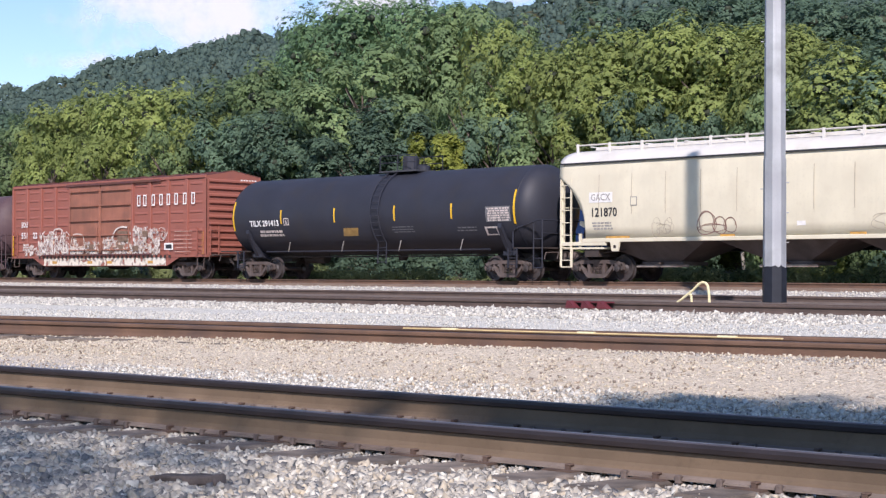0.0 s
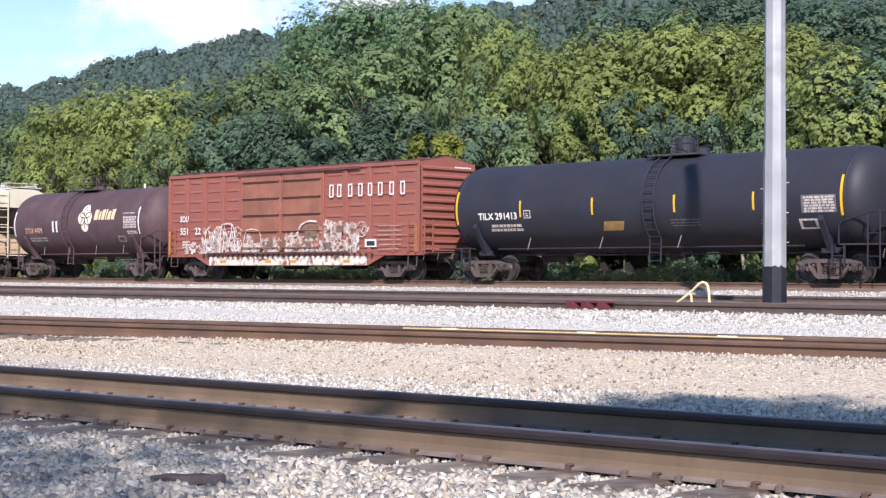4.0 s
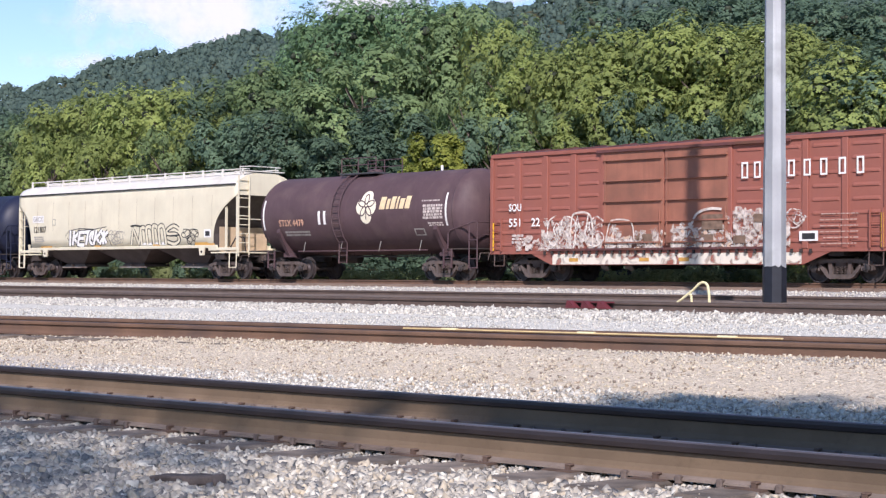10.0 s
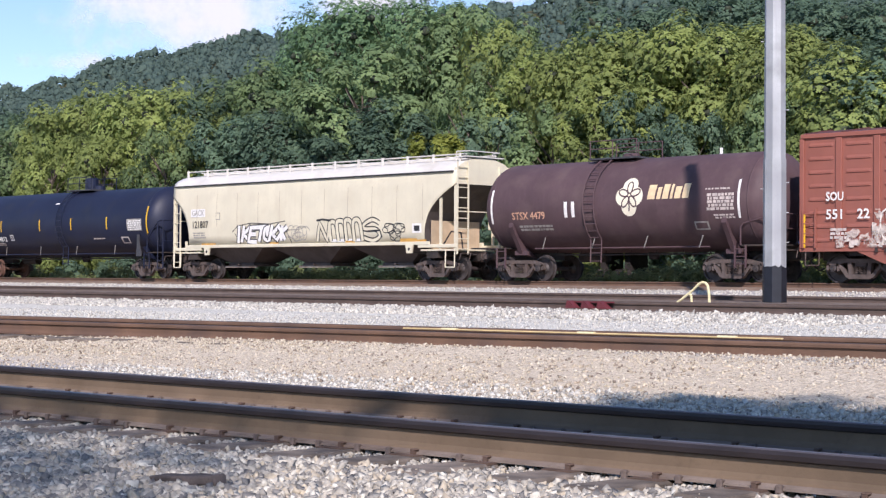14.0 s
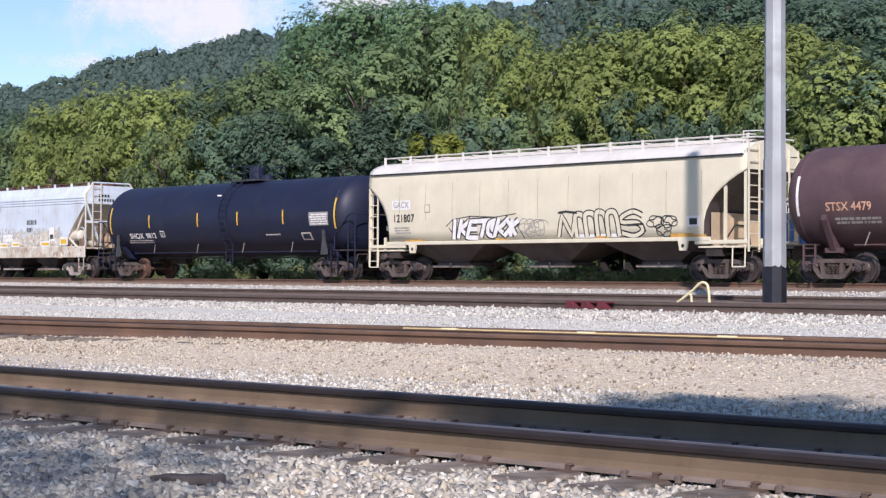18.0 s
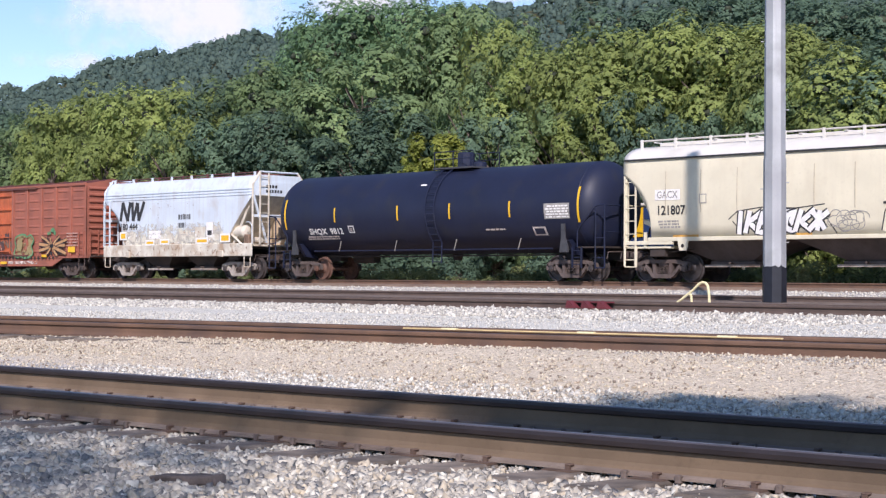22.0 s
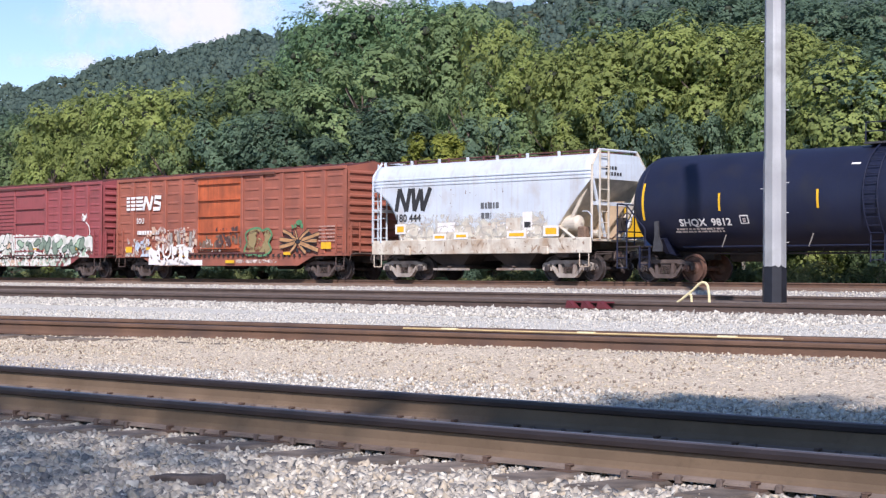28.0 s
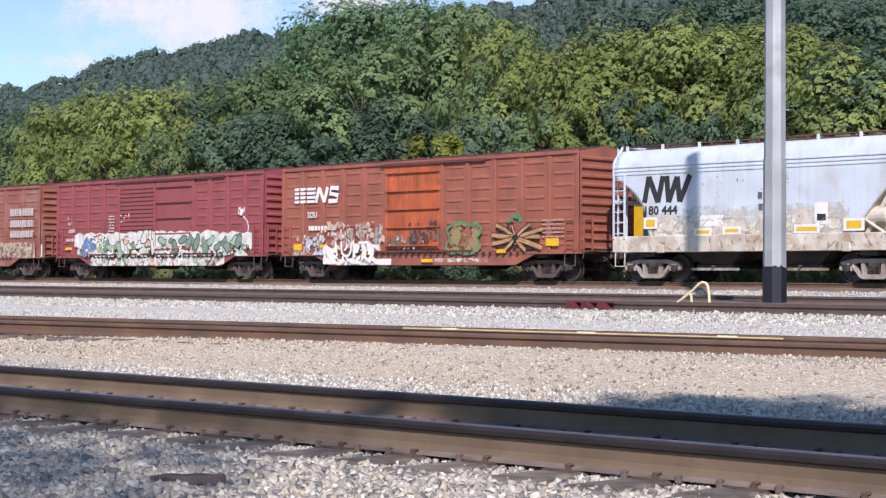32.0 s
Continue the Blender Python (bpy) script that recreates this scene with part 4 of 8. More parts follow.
# ---------------------------------------------------------------- trees
def leaf_material(name, dark, light, hue=0.5):
    m = bpy.data.materials.new(name)
    m.use_nodes = True
    n, l = m.node_tree.nodes, m.node_tree.links
    b = n["Principled BSDF"]
    b.inputs["Roughness"].default_value = 0.6
    b.inputs["Specular IOR Level"].default_value = 0.12
    geo, obi = n.new("ShaderNodeNewGeometry"), n.new("ShaderNodeObjectInfo")
    t = n.new("ShaderNodeTexNoise")
    t.inputs["Scale"].default_value, t.inputs["Detail"].default_value = 0.55, 3.0
    l.new(geo.outputs["Position"], t.inputs["Vector"])
    ad = n.new("ShaderNodeMath")
    ad.operation = "ADD"
    mu = n.new("ShaderNodeMath")
    mu.operation = "MULTIPLY"
    l.new(geo.outputs["Random Per Island"], mu.inputs[0])
    mu.inputs[1].default_value = 0.12
    l.new(mu.outputs[0], ad.inputs[0])
    l.new(t.outputs["Fac"], ad.inputs[1])
    r = n.new("ShaderNodeMapRange")
    r.inputs["From Min"].default_value, r.inputs["From Max"].default_value = 0.34, 0.80
    l.new(ad.outputs[0], r.inputs["Value"])
    x = n.new("ShaderNodeMix")
    x.data_type = "RGBA"
    x.inputs[6].default_value, x.inputs[7].default_value = (*dark, 1), (*light, 1)
    l.new(r.outputs[0], x.inputs[0])
    hs = n.new("ShaderNodeHueSaturation")
    rv = n.new("ShaderNodeMapRange")
    rv.inputs["To Min"].default_value, rv.inputs["To Max"].default_value = 0.82, 1.2
    l.new(obi.outputs["Random"], rv.inputs["Value"])
    l.new(rv.outputs[0], hs.inputs["Value"])
    l.new(x.outputs[2], hs.inputs["Color"])
    l.new(hs.outputs[0], b.inputs["Base Color"])
    tr = n.new("ShaderNodeBsdfTranslucent")
    l.new(hs.outputs[0], tr.inputs["Color"])
    ms = n.new("ShaderNodeMixShader")
    ms.inputs[0].default_value = 0.40
    out = n["Material Output"]
    l.new(b.outputs[0], ms.inputs[1])
    l.new(tr.outputs[0], ms.inputs[2])
    l.new(ms.outputs[0], out.inputs["Surface"])
    return m


# some extra blue in these four tree greens stands for hazy air
L_YEL = leaf_material("yellow_green_leaves", (0.170, 0.218, 0.076), (0.370, 0.438, 0.138))
L_MID = leaf_material("mid_green_leaves", (0.108, 0.167, 0.084), (0.250, 0.336, 0.144))
L_DEEP = leaf_material("deep_green_leaves", (0.104, 0.188, 0.104), (0.245, 0.380, 0.182))
L_DARK = leaf_material("dark_green_leaves", (0.071, 0.122, 0.088), (0.176, 0.264, 0.162))
L_GOLD = leaf_material("bright_yellow_leaves", (0.20, 0.235, 0.05), (0.44, 0.48, 0.11))
L_WEED = leaf_material("drab_weed_leaves", (0.105, 0.135, 0.055), (0.33, 0.37, 0.16))
L_STRAW = leaf_material("dry_weed_leaves", (0.17, 0.19, 0.085), (0.42, 0.42, 0.20))
# ridge green is tinted bluish: distance haze put into its colour
L_HILL = leaf_material("haze_tinted_woods", (0.048, 0.080, 0.070), (0.096, 0.137, 0.108))
L_HILL.node_tree.nodes["Noise Texture"].inputs["Scale"].default_value = 0.16
_hn = L_HILL.node_tree
_hn.nodes["Mix Shader"].inputs[0].default_value = 0.15
_ht, _hb, _hg = _hn.nodes.new("ShaderNodeTexNoise"), _hn.nodes.new("ShaderNodeBump"), _hn.nodes.new("ShaderNodeNewGeometry")
_ht.inputs["Scale"].default_value, _ht.inputs["Detail"].default_value = 0.7, 5.0
_hb.inputs["Strength"].default_value, _hb.inputs["Distance"].default_value = 0.8, 1.2
_hn.links.new(_hg.outputs["Position"], _ht.inputs["Vector"])
_hn.links.new(_ht.outputs["Fac"], _hb.inputs["Height"])
_hn.links.new(_hb.outputs[0], _hn.nodes["Principled BSDF"].inputs["Normal"])
M_BARK = mat("grey_brown_bark", (0.13, 0.10, 0.08), 0.9, var=0.3, scale=4.0, bump=0.5, bump_scale=12)
# dark colour for the crown cores, painting in shade between the leaves
M_CROWNSHADE = mat("crown_gap_shade", (0.044, 0.056, 0.034), 0.9, var=0.3, scale=5.0, bump=0.5, bump_scale=12)
M_DEADBARK = mat("bleached_bark", (0.38, 0.34, 0.29), 0.9, var=0.2, scale=4.0, bump=0.4)


def leaf_cloud(centers, radii, n, size, gen, spray=0.0, per=14, rough=0.3, droop=0.35, spread=0.85, hub=None):
    """n leaves on the skins of rounded clumps; where a spray size is given they sit on small domed sprays of twigs. Corners and faces."""
    vol = np.array([r[0] * r[1] for r in radii])
    m = max(1, n // per) if spray else n
    which = gen.choice(len(centers), m, p=vol / vol.sum())
    d = gen.normal(size=(m, 3))
    d /= np.linalg.norm(d, axis=1, keepdims=True)
    rad = np.clip(1 - np.abs(gen.normal(0, 0.16, m)), 0.35, 1.0) + gen.normal(0, 0.06, m)
    pos = centers[which] + d * radii[which] * rad[:, None]
    if spray:
        up = d + np.array([0, 0, 0.55]) + gen.normal(0, 0.25, (m, 3))
        up /= np.linalg.norm(up, axis=1, keepdims=True)
        e1 = np.cross(up, gen.normal(size=(m, 3)))
        e1 /= np.linalg.norm(e1, axis=1, keepdims=True)
        e2 = np.cross(up, e1)
        wide = spray * gen.uniform(0.55, 1.35, m)
        pos, up, e1, e2, wide = [np.repeat(q, per, 0) for q in (pos, up, e1, e2, wide)]
        n = len(pos)
        a, q = gen.uniform(0, 2 * np.pi, n), np.sqrt(gen.uniform(0, 1, n))
        out = e1 * np.cos(a)[:, None] + e2 * (0.7 * np.sin(a))[:, None]
        pos = pos + out * (wide * q)[:, None] - up * (wide * droop * q * q)[:, None] + gen.normal(0, 0.05 * spray, (n, 3))
        d = 0.6 * np.repeat(d, per, 0) + 0.55 * up + out * (spread * q)[:, None]
    if hub is not None:                # leaves also face outwards from the whole crown
        way = pos - np.array(hub)
        d = d + 0.7 * way / (np.linalg.norm(way, axis=1, keepdims=True) + 1e-6)
    nrm = d + gen.normal(0, rough, (n, 3)) + np.array([0, 0, 0.12])
    nrm /= np.linalg.norm(nrm, axis=1, keepdims=True)
    a = np.cross(nrm, gen.normal(size=(n, 3)))
    a /= np.linalg.norm(a, axis=1, keepdims=True)
    b = np.cross(nrm, a)
    s = (size * gen.uniform(0.65, 1.4, n))[:, None]
    v = np.stack([pos - a * s - b * s * 0.5, pos + a * s - b * s * 0.4, pos + b * s * 0.9], 1).reshape(-1, 3)
    return v, np.arange(n * 3).reshape(n, 3)


BALL = bmesh.new()
bmesh.ops.create_icosphere(BALL, subdivisions=1, radius=1.0)
BALL_V = np.array([v.co[:] for v in BALL.verts])
BALL_F = np.array([[v.index for v in f.verts] for f in BALL.faces])
BALL.free()


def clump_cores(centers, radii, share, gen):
    """Twig-dark solid cores inside leaf clumps; their colour stands for shade in the gaps."""
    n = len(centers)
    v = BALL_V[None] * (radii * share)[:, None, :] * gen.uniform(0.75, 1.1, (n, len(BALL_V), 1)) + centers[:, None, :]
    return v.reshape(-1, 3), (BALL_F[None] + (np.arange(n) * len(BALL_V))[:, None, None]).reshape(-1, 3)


def tree_template(seed, height, width, clumps, leaves, leaf_size, leaf_mat, low=0.2, lean=0.0, spread_of_spray=0.2):
    """Meshes of one tree: tapered trunk with limbs, and a crown of many leaf sprays in uneven clumps."""
    rr = random.Random(seed)
    gen = np.random.default_rng(seed)
    bm = bmesh.new()
    pts = [Vector((0, 0, -0.3))]
    for k in range(1, 6):
        pts.append(Vector((lean * k / 5 + rr.uniform(-0.15, 0.15), rr.uniform(-0.15, 0.15), height * 0.75 * k / 5)))
    r0 = 0.02 * height
    for k in range(5):
        rod(bm, pts[k], pts[k + 1], r0 * (1 - k * 0.17), 7, r0 * (1 - (k + 1) * 0.17))
    cs, rs = [], []
    clumps = int(clumps * 1.9)
    for k in range(clumps):
        f = low + (0.93 - low) * ((k + 0.5) / clumps)
        prof = math.sin(math.pi * min(1, max(0.12, (f - low * 0.6) / (1.08 - low * 0.6)))) ** 0.7
        a = k * 2.4 + rr.uniform(-0.5, 0.5)
        d = width / 2 * prof * rr.uniform(0.58, 0.96)
        c = Vector((math.cos(a) * d + lean * f, math.sin(a) * d, height * f))
        cs.append(c)
        r = width * rr.choice((0.08, 0.1, 0.125, 0.15, 0.175)) * rr.uniform(0.9, 1.1)
        rs.append((r, r, r * rr.uniform(0.65, 0.95)))
        base = pts[min(5, int(f * 5))] * 1.0
        base.z = max(1.0, c.z - d * 0.8 - 0.4)
        if base.z < height * 0.7:
            rod(bm, base, c, r0 * 0.32, 5, r0 * 0.08)
    trunk = finish(bm, "trunk")
    trunk.materials.append(M_BARK)
    v, f = leaf_cloud(np.array([c[:] for c in cs]), np.array(rs), int(leaves * 1.4), leaf_size * 0.85, gen, spread_of_spray, per=6, rough=0.17, droop=0.4, spread=0.42, hub=(lean * 0.5, 0, height * 0.5))
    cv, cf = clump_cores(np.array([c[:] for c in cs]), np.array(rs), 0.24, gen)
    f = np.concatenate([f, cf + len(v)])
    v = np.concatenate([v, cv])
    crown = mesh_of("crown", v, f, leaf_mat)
    crown.materials.append(M_CROWNSHADE)
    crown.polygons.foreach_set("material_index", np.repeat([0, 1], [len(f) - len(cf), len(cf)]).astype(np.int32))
    return trunk, crown, float(np.percentile(v[:, 2], 99.7))


def plant(tpl, label, x, y, scale=1.0, turn=0.0, group="trees behind the railway", squash=1.0, name="tree", cat="tree"):
    th = thing(name, label, cat, group, m=Matrix.Translation((x, y, ground_z(x, y) - 0.1)) @ Matrix.Rotation(turn, 4, "Z") @ Matrix.Diagonal((scale, scale, scale * squash, 1)))
    piece("trunk", tpl[0], th)
    piece("crown", tpl[1], th)
    return th


T_YEL = [tree_template(11, 11.5, 9.5, 30, 25500, 0.105, L_YEL, 0.12), tree_template(12, 11.5, 8.0, 26, 22100, 0.105, L_YEL, 0.10)]
T_MID = [tree_template(21, 12.5, 9.0, 30, 25500, 0.105, L_MID, 0.12), tree_template(22, 11.0, 7.5, 26, 22100, 0.105, L_MID, 0.10)]
T_DARK = [tree_template(31, 12.0, 8.5, 28, 23800, 0.105, L_DARK, 0.06), tree_template(32, 10.0, 7.0, 24, 18700, 0.105, L_DARK, 0.05)]
T_BIG = tree_template(41, 17.5, 12.0, 46, 44200, 0.105, L_DEEP, 0.2)
T_GOLD = tree_template(51, 9.0, 3.4, 15, 9000, 0.09, L_GOLD, 0.55)
T_BUSH = [tree_template(61, 2.0, 2.6, 10, 2600, 0.075, L_DARK, 0.2, spread_of_spray=0.22), tree_template(62, 1.5, 2.4, 9, 2200, 0.07, L_WEED, 0.2, spread_of_spray=0.2)]


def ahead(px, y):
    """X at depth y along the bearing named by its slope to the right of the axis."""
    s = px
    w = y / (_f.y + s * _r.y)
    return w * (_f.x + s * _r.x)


LB_Y, LB_M, LB_D = "yellow-green leafy tree behind the tracks", "broad mid-green leafy tree behind the tracks", "dark green shaded tree in the wood's edge"
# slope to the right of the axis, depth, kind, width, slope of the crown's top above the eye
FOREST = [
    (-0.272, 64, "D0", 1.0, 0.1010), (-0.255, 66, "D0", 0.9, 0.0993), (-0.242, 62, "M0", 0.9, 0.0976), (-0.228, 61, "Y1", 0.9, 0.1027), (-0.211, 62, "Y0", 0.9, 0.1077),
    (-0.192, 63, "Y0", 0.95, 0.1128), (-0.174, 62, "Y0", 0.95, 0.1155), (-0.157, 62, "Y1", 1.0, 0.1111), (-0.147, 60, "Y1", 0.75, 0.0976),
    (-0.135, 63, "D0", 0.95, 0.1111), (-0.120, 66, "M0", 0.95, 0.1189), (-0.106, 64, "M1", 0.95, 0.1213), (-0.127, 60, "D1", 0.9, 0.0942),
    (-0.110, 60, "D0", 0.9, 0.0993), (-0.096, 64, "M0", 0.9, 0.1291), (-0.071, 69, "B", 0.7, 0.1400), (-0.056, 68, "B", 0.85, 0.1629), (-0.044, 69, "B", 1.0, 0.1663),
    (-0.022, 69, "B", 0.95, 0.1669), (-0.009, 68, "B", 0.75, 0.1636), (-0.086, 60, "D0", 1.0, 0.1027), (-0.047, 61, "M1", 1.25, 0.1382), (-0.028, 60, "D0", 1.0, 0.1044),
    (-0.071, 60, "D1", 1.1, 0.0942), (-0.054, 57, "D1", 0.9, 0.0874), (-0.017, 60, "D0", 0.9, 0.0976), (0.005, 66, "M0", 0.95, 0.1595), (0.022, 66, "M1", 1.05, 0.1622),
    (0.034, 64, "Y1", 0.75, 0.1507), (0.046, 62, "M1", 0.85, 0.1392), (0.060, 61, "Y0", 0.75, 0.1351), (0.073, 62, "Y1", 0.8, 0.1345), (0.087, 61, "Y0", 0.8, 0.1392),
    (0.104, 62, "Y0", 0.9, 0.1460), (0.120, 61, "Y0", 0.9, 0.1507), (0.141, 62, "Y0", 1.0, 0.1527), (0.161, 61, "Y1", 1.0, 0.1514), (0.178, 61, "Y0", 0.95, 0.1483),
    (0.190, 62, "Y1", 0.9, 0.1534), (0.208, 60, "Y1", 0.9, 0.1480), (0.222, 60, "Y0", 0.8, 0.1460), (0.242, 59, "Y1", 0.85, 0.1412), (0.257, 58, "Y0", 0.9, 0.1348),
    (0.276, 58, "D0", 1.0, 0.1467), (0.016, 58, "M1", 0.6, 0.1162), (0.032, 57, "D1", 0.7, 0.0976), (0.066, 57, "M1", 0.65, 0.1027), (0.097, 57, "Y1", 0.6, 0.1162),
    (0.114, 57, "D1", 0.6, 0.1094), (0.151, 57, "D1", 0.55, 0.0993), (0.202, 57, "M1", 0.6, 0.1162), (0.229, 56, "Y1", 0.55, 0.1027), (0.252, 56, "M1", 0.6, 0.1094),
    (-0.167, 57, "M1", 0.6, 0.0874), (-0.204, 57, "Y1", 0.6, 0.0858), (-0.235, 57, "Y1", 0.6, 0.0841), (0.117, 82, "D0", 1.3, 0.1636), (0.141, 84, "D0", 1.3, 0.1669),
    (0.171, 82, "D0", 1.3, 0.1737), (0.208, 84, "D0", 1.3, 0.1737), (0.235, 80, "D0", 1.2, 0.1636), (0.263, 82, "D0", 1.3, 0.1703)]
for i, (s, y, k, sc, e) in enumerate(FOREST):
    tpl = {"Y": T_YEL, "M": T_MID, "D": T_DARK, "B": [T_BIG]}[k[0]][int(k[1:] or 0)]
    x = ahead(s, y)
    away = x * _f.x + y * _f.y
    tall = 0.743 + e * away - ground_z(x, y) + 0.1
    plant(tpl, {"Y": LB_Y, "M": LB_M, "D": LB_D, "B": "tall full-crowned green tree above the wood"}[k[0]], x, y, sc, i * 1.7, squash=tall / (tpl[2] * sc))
plant(T_GOLD, "small tree with bright yellow-green leaves at the wood's edge", ahead(-0.003, 54), 54, 0.86, 0.4)
plant(T_GOLD, "small tree with bright yellow-green leaves at the wood's edge", ahead(-0.013, 54.5), 54.5, 0.74, 2.0)

for _s, _y in ((-0.003, 52.6), (-0.014, 52.9), (0.004, 53.0)):
    plant(T_BUSH[0], "low leafy bush beside the railway bank", ahead(_s, _y), _y, 1.1, _y, "bushes behind the train", name="bush", cat="bush")


def undergrowth():
    """Weeds and low brush along the foot of the bank."""
    gen = np.random.default_rng(5)
    n = 420
    xs = gen.uniform(-115, -18, n)
    ys = gen.uniform(49.3, 54.5, n)
    ys = np.where((xs > -44.5) & (xs < -25.5), 47.3 + 0.2 * (ys - 49.3), ys)
    r = gen.uniform(0.25, 0.75, n)
    xs, ys, r = np.concatenate([xs, gen.uniform(-44, -26, 110)]), np.concatenate([ys, gen.uniform(47.4, 48.4, 110)]), np.concatenate([r, gen.uniform(0.35, 0.7, 110)])
    zs = np.array([ground_z(x, y) for x, y in zip(xs, ys)]) + r * 0.35
    zs[n:] += gen.uniform(0, 0.6, 110)
    v, f = leaf_cloud(np.stack([xs, ys, zs], 1), np.stack([r * 1.2, r * 1.2, r * 0.9], 1), 105000, 0.055, gen, 0.2, 10)
    return tagged(new("undergrowth", mesh_of("undergrowth", v, f, L_WEED)), "low green weeds and brush behind the train", "undergrowth", kind="stuff")



def trackside_weeds():
    """Dry, yellowish weeds in clumps along the back edge of the train's bank."""
    gen = np.random.default_rng(15)
    xs = gen.uniform(-82, -20, 620)
    xs = xs[[noise.noise((x * 0.3, 0.0, 7.0)) > -0.02 for x in xs]]
    m = len(xs)
    ys, r = gen.uniform(45.85, 46.6, m), gen.uniform(0.16, 0.42, m)
    zs = np.array([ground_z(x, y) for x, y in zip(xs, ys)]) + r * 0.8
    v, f = leaf_cloud(np.stack([xs, ys, zs], 1), np.stack([r * 0.9, r * 0.8, r], 1), 40000, 0.04, gen, 0.12, 8, 0.4)
    return tagged(new("trackside_weeds", mesh_of("trackside_weeds", v, f, L_STRAW)), "dry yellow-green weeds along the bank", "weeds", kind="stuff")


undergrowth()
trackside_weeds()
for i in range(26):
    x = -100 + i * 3.1 + random.Random(i).uniform(-1, 1)
    if -44.5 < x < -25.5:
        continue
    plant(T_BUSH[i % 2], "low leafy bush beside the railway bank", x, 50.2 + (i * 7 % 5) * 0.5, 0.7 + 0.08 * (i % 5), i, "bushes behind the train", name="bush", cat="bush")
for i, (s, y, h) in enumerate([(0.182, 56, 4.5), (0.192, 56.5, 3.6), (-0.09, 59, 4.0)]):
    th = thing("dead_snag", "bare leaning dead trunk among the trees", "tree", m=pose(ahead(s, y), y, ground_z(0, y)))
    part("trunk", pipe(bmesh.new(), [(0, 0, 0), (-0.3, 0, h * 0.5), (-0.7 - 0.2 * i, 0, h)], 0.07, 6), M_DEADBARK, th)


def hill_woods():
    """Crowns of the far wooded ridge, too many to count: uneven lumpy domes with ragged rims."""
    gen = np.random.default_rng(9)
    n = 9000
    w = 330 + (1010 - 330) * gen.uniform(0, 1, n) ** 0.8
    s = gen.uniform(-0.31, 0.31, n)
    xs, ys = w * _f.x + w * s * _r.x, w * _f.y + w * s * _r.y
    zs = np.array([ground_z(x, y) for x, y in zip(xs, ys)])
    rad = gen.uniform(1.6, 3.6, n) * gen.choice((0.8, 1.0, 1.0, 1.25), n)
    tmpl, faces, sides = [], [], 6
    for ring, (r, z) in enumerate(((0.95, -0.45), (0.9, 0.25), (0.5, 0.8))):
        tmpl += [(r * math.cos(2 * math.pi * (i + 0.5 * ring) / sides), r * math.sin(2 * math.pi * (i + 0.5 * ring) / sides), z) for i in range(sides)]
    tmpl.append((0, 0, 0.98))
    for k in range(2):
        for i in range(sides):
            p, q = k * sides + i, k * sides + (i + 1) % sides
            faces += [(p, q, p + sides), (q, q + sides, p + sides)]
    faces += [(2 * sides + i, 2 * sides + (i + 1) % sides, 3 * sides) for i in range(sides)]
    t, faces = np.array(tmpl), np.array(faces)
    tall = rad * gen.uniform(0.75, 1.25, n)
    lift = zs + rad * 0.4 + 4.0 * w / 930 + gen.uniform(-0.8, 0.8, n)
    v = 0.62 * t[None] * gen.uniform(0.7, 1.2, (n, len(t), 1)) * np.stack([rad * gen.uniform(0.85, 1.2, n), rad, tall], 1)[:, None, :]
    v += np.stack([xs, ys, lift], 1)[:, None, :]
    f = (faces[None] + (np.arange(n) * len(t))[:, None, None]).reshape(-1, 3)
    v = v.reshape(-1, 3)
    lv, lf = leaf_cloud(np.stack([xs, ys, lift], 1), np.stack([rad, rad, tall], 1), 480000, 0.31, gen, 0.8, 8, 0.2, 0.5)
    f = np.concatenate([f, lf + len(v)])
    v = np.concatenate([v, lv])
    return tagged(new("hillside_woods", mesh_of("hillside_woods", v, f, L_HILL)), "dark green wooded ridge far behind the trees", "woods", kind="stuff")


hill_woods()

# ---------------------------------------------------------------- shade tree behind the camera
def shade_tree(seed, hub, groups, leaf):
    """A roadside tree whose sprays throw their shade on given spots of the near ground; hub is the shadow of its crown's middle."""
    gen = np.random.default_rng(seed)
    h = 11.0
    off = Vector((SUN_DIR.x, SUN_DIR.y, 0)).normalized() * (h / math.tan(radians(SUN_EL)))
    bx0, by0 = hub[0] + off.x, hub[1] + off.y
    th = thing("shade_tree", "leafy tree overhanging the near end of the yard", "tree", m=pose(bx0, by0, -0.3))

    def over(x, y, rx, ry):
        return (x + off.x - bx0, y + off.y - by0, h + 0.2), (rx, ry, 0.5)

    made, clumps = [], []
    for spots, n in groups:
        group = [over(*a) for a in spots]
        clumps += group
        made.append(leaf_cloud(np.array([c for c, _ in group]), np.array([r for _, r in group]), n, leaf, gen))
    v = np.concatenate([m[0] for m in made])
    f = np.arange(len(v)).reshape(-1, 3)
    bm = bmesh.new()
    top = Vector((0.0, 0.0, h - 1.2))
    rod(bm, (0, 0, -0.2), (0.1, 0.05, 4.5), 0.28, 8, 0.2)
    rod(bm, (0.1, 0.05, 4.5), top, 0.2, 8, 0.06)
    for c, r in clumps:
        rod(bm, top, c, 0.03, 5, 0.01)
    part("trunk", bm, M_BARK, th)
    ob = new("crown", mesh_of("crown", v, f, L_MID))
    ob.parent = th


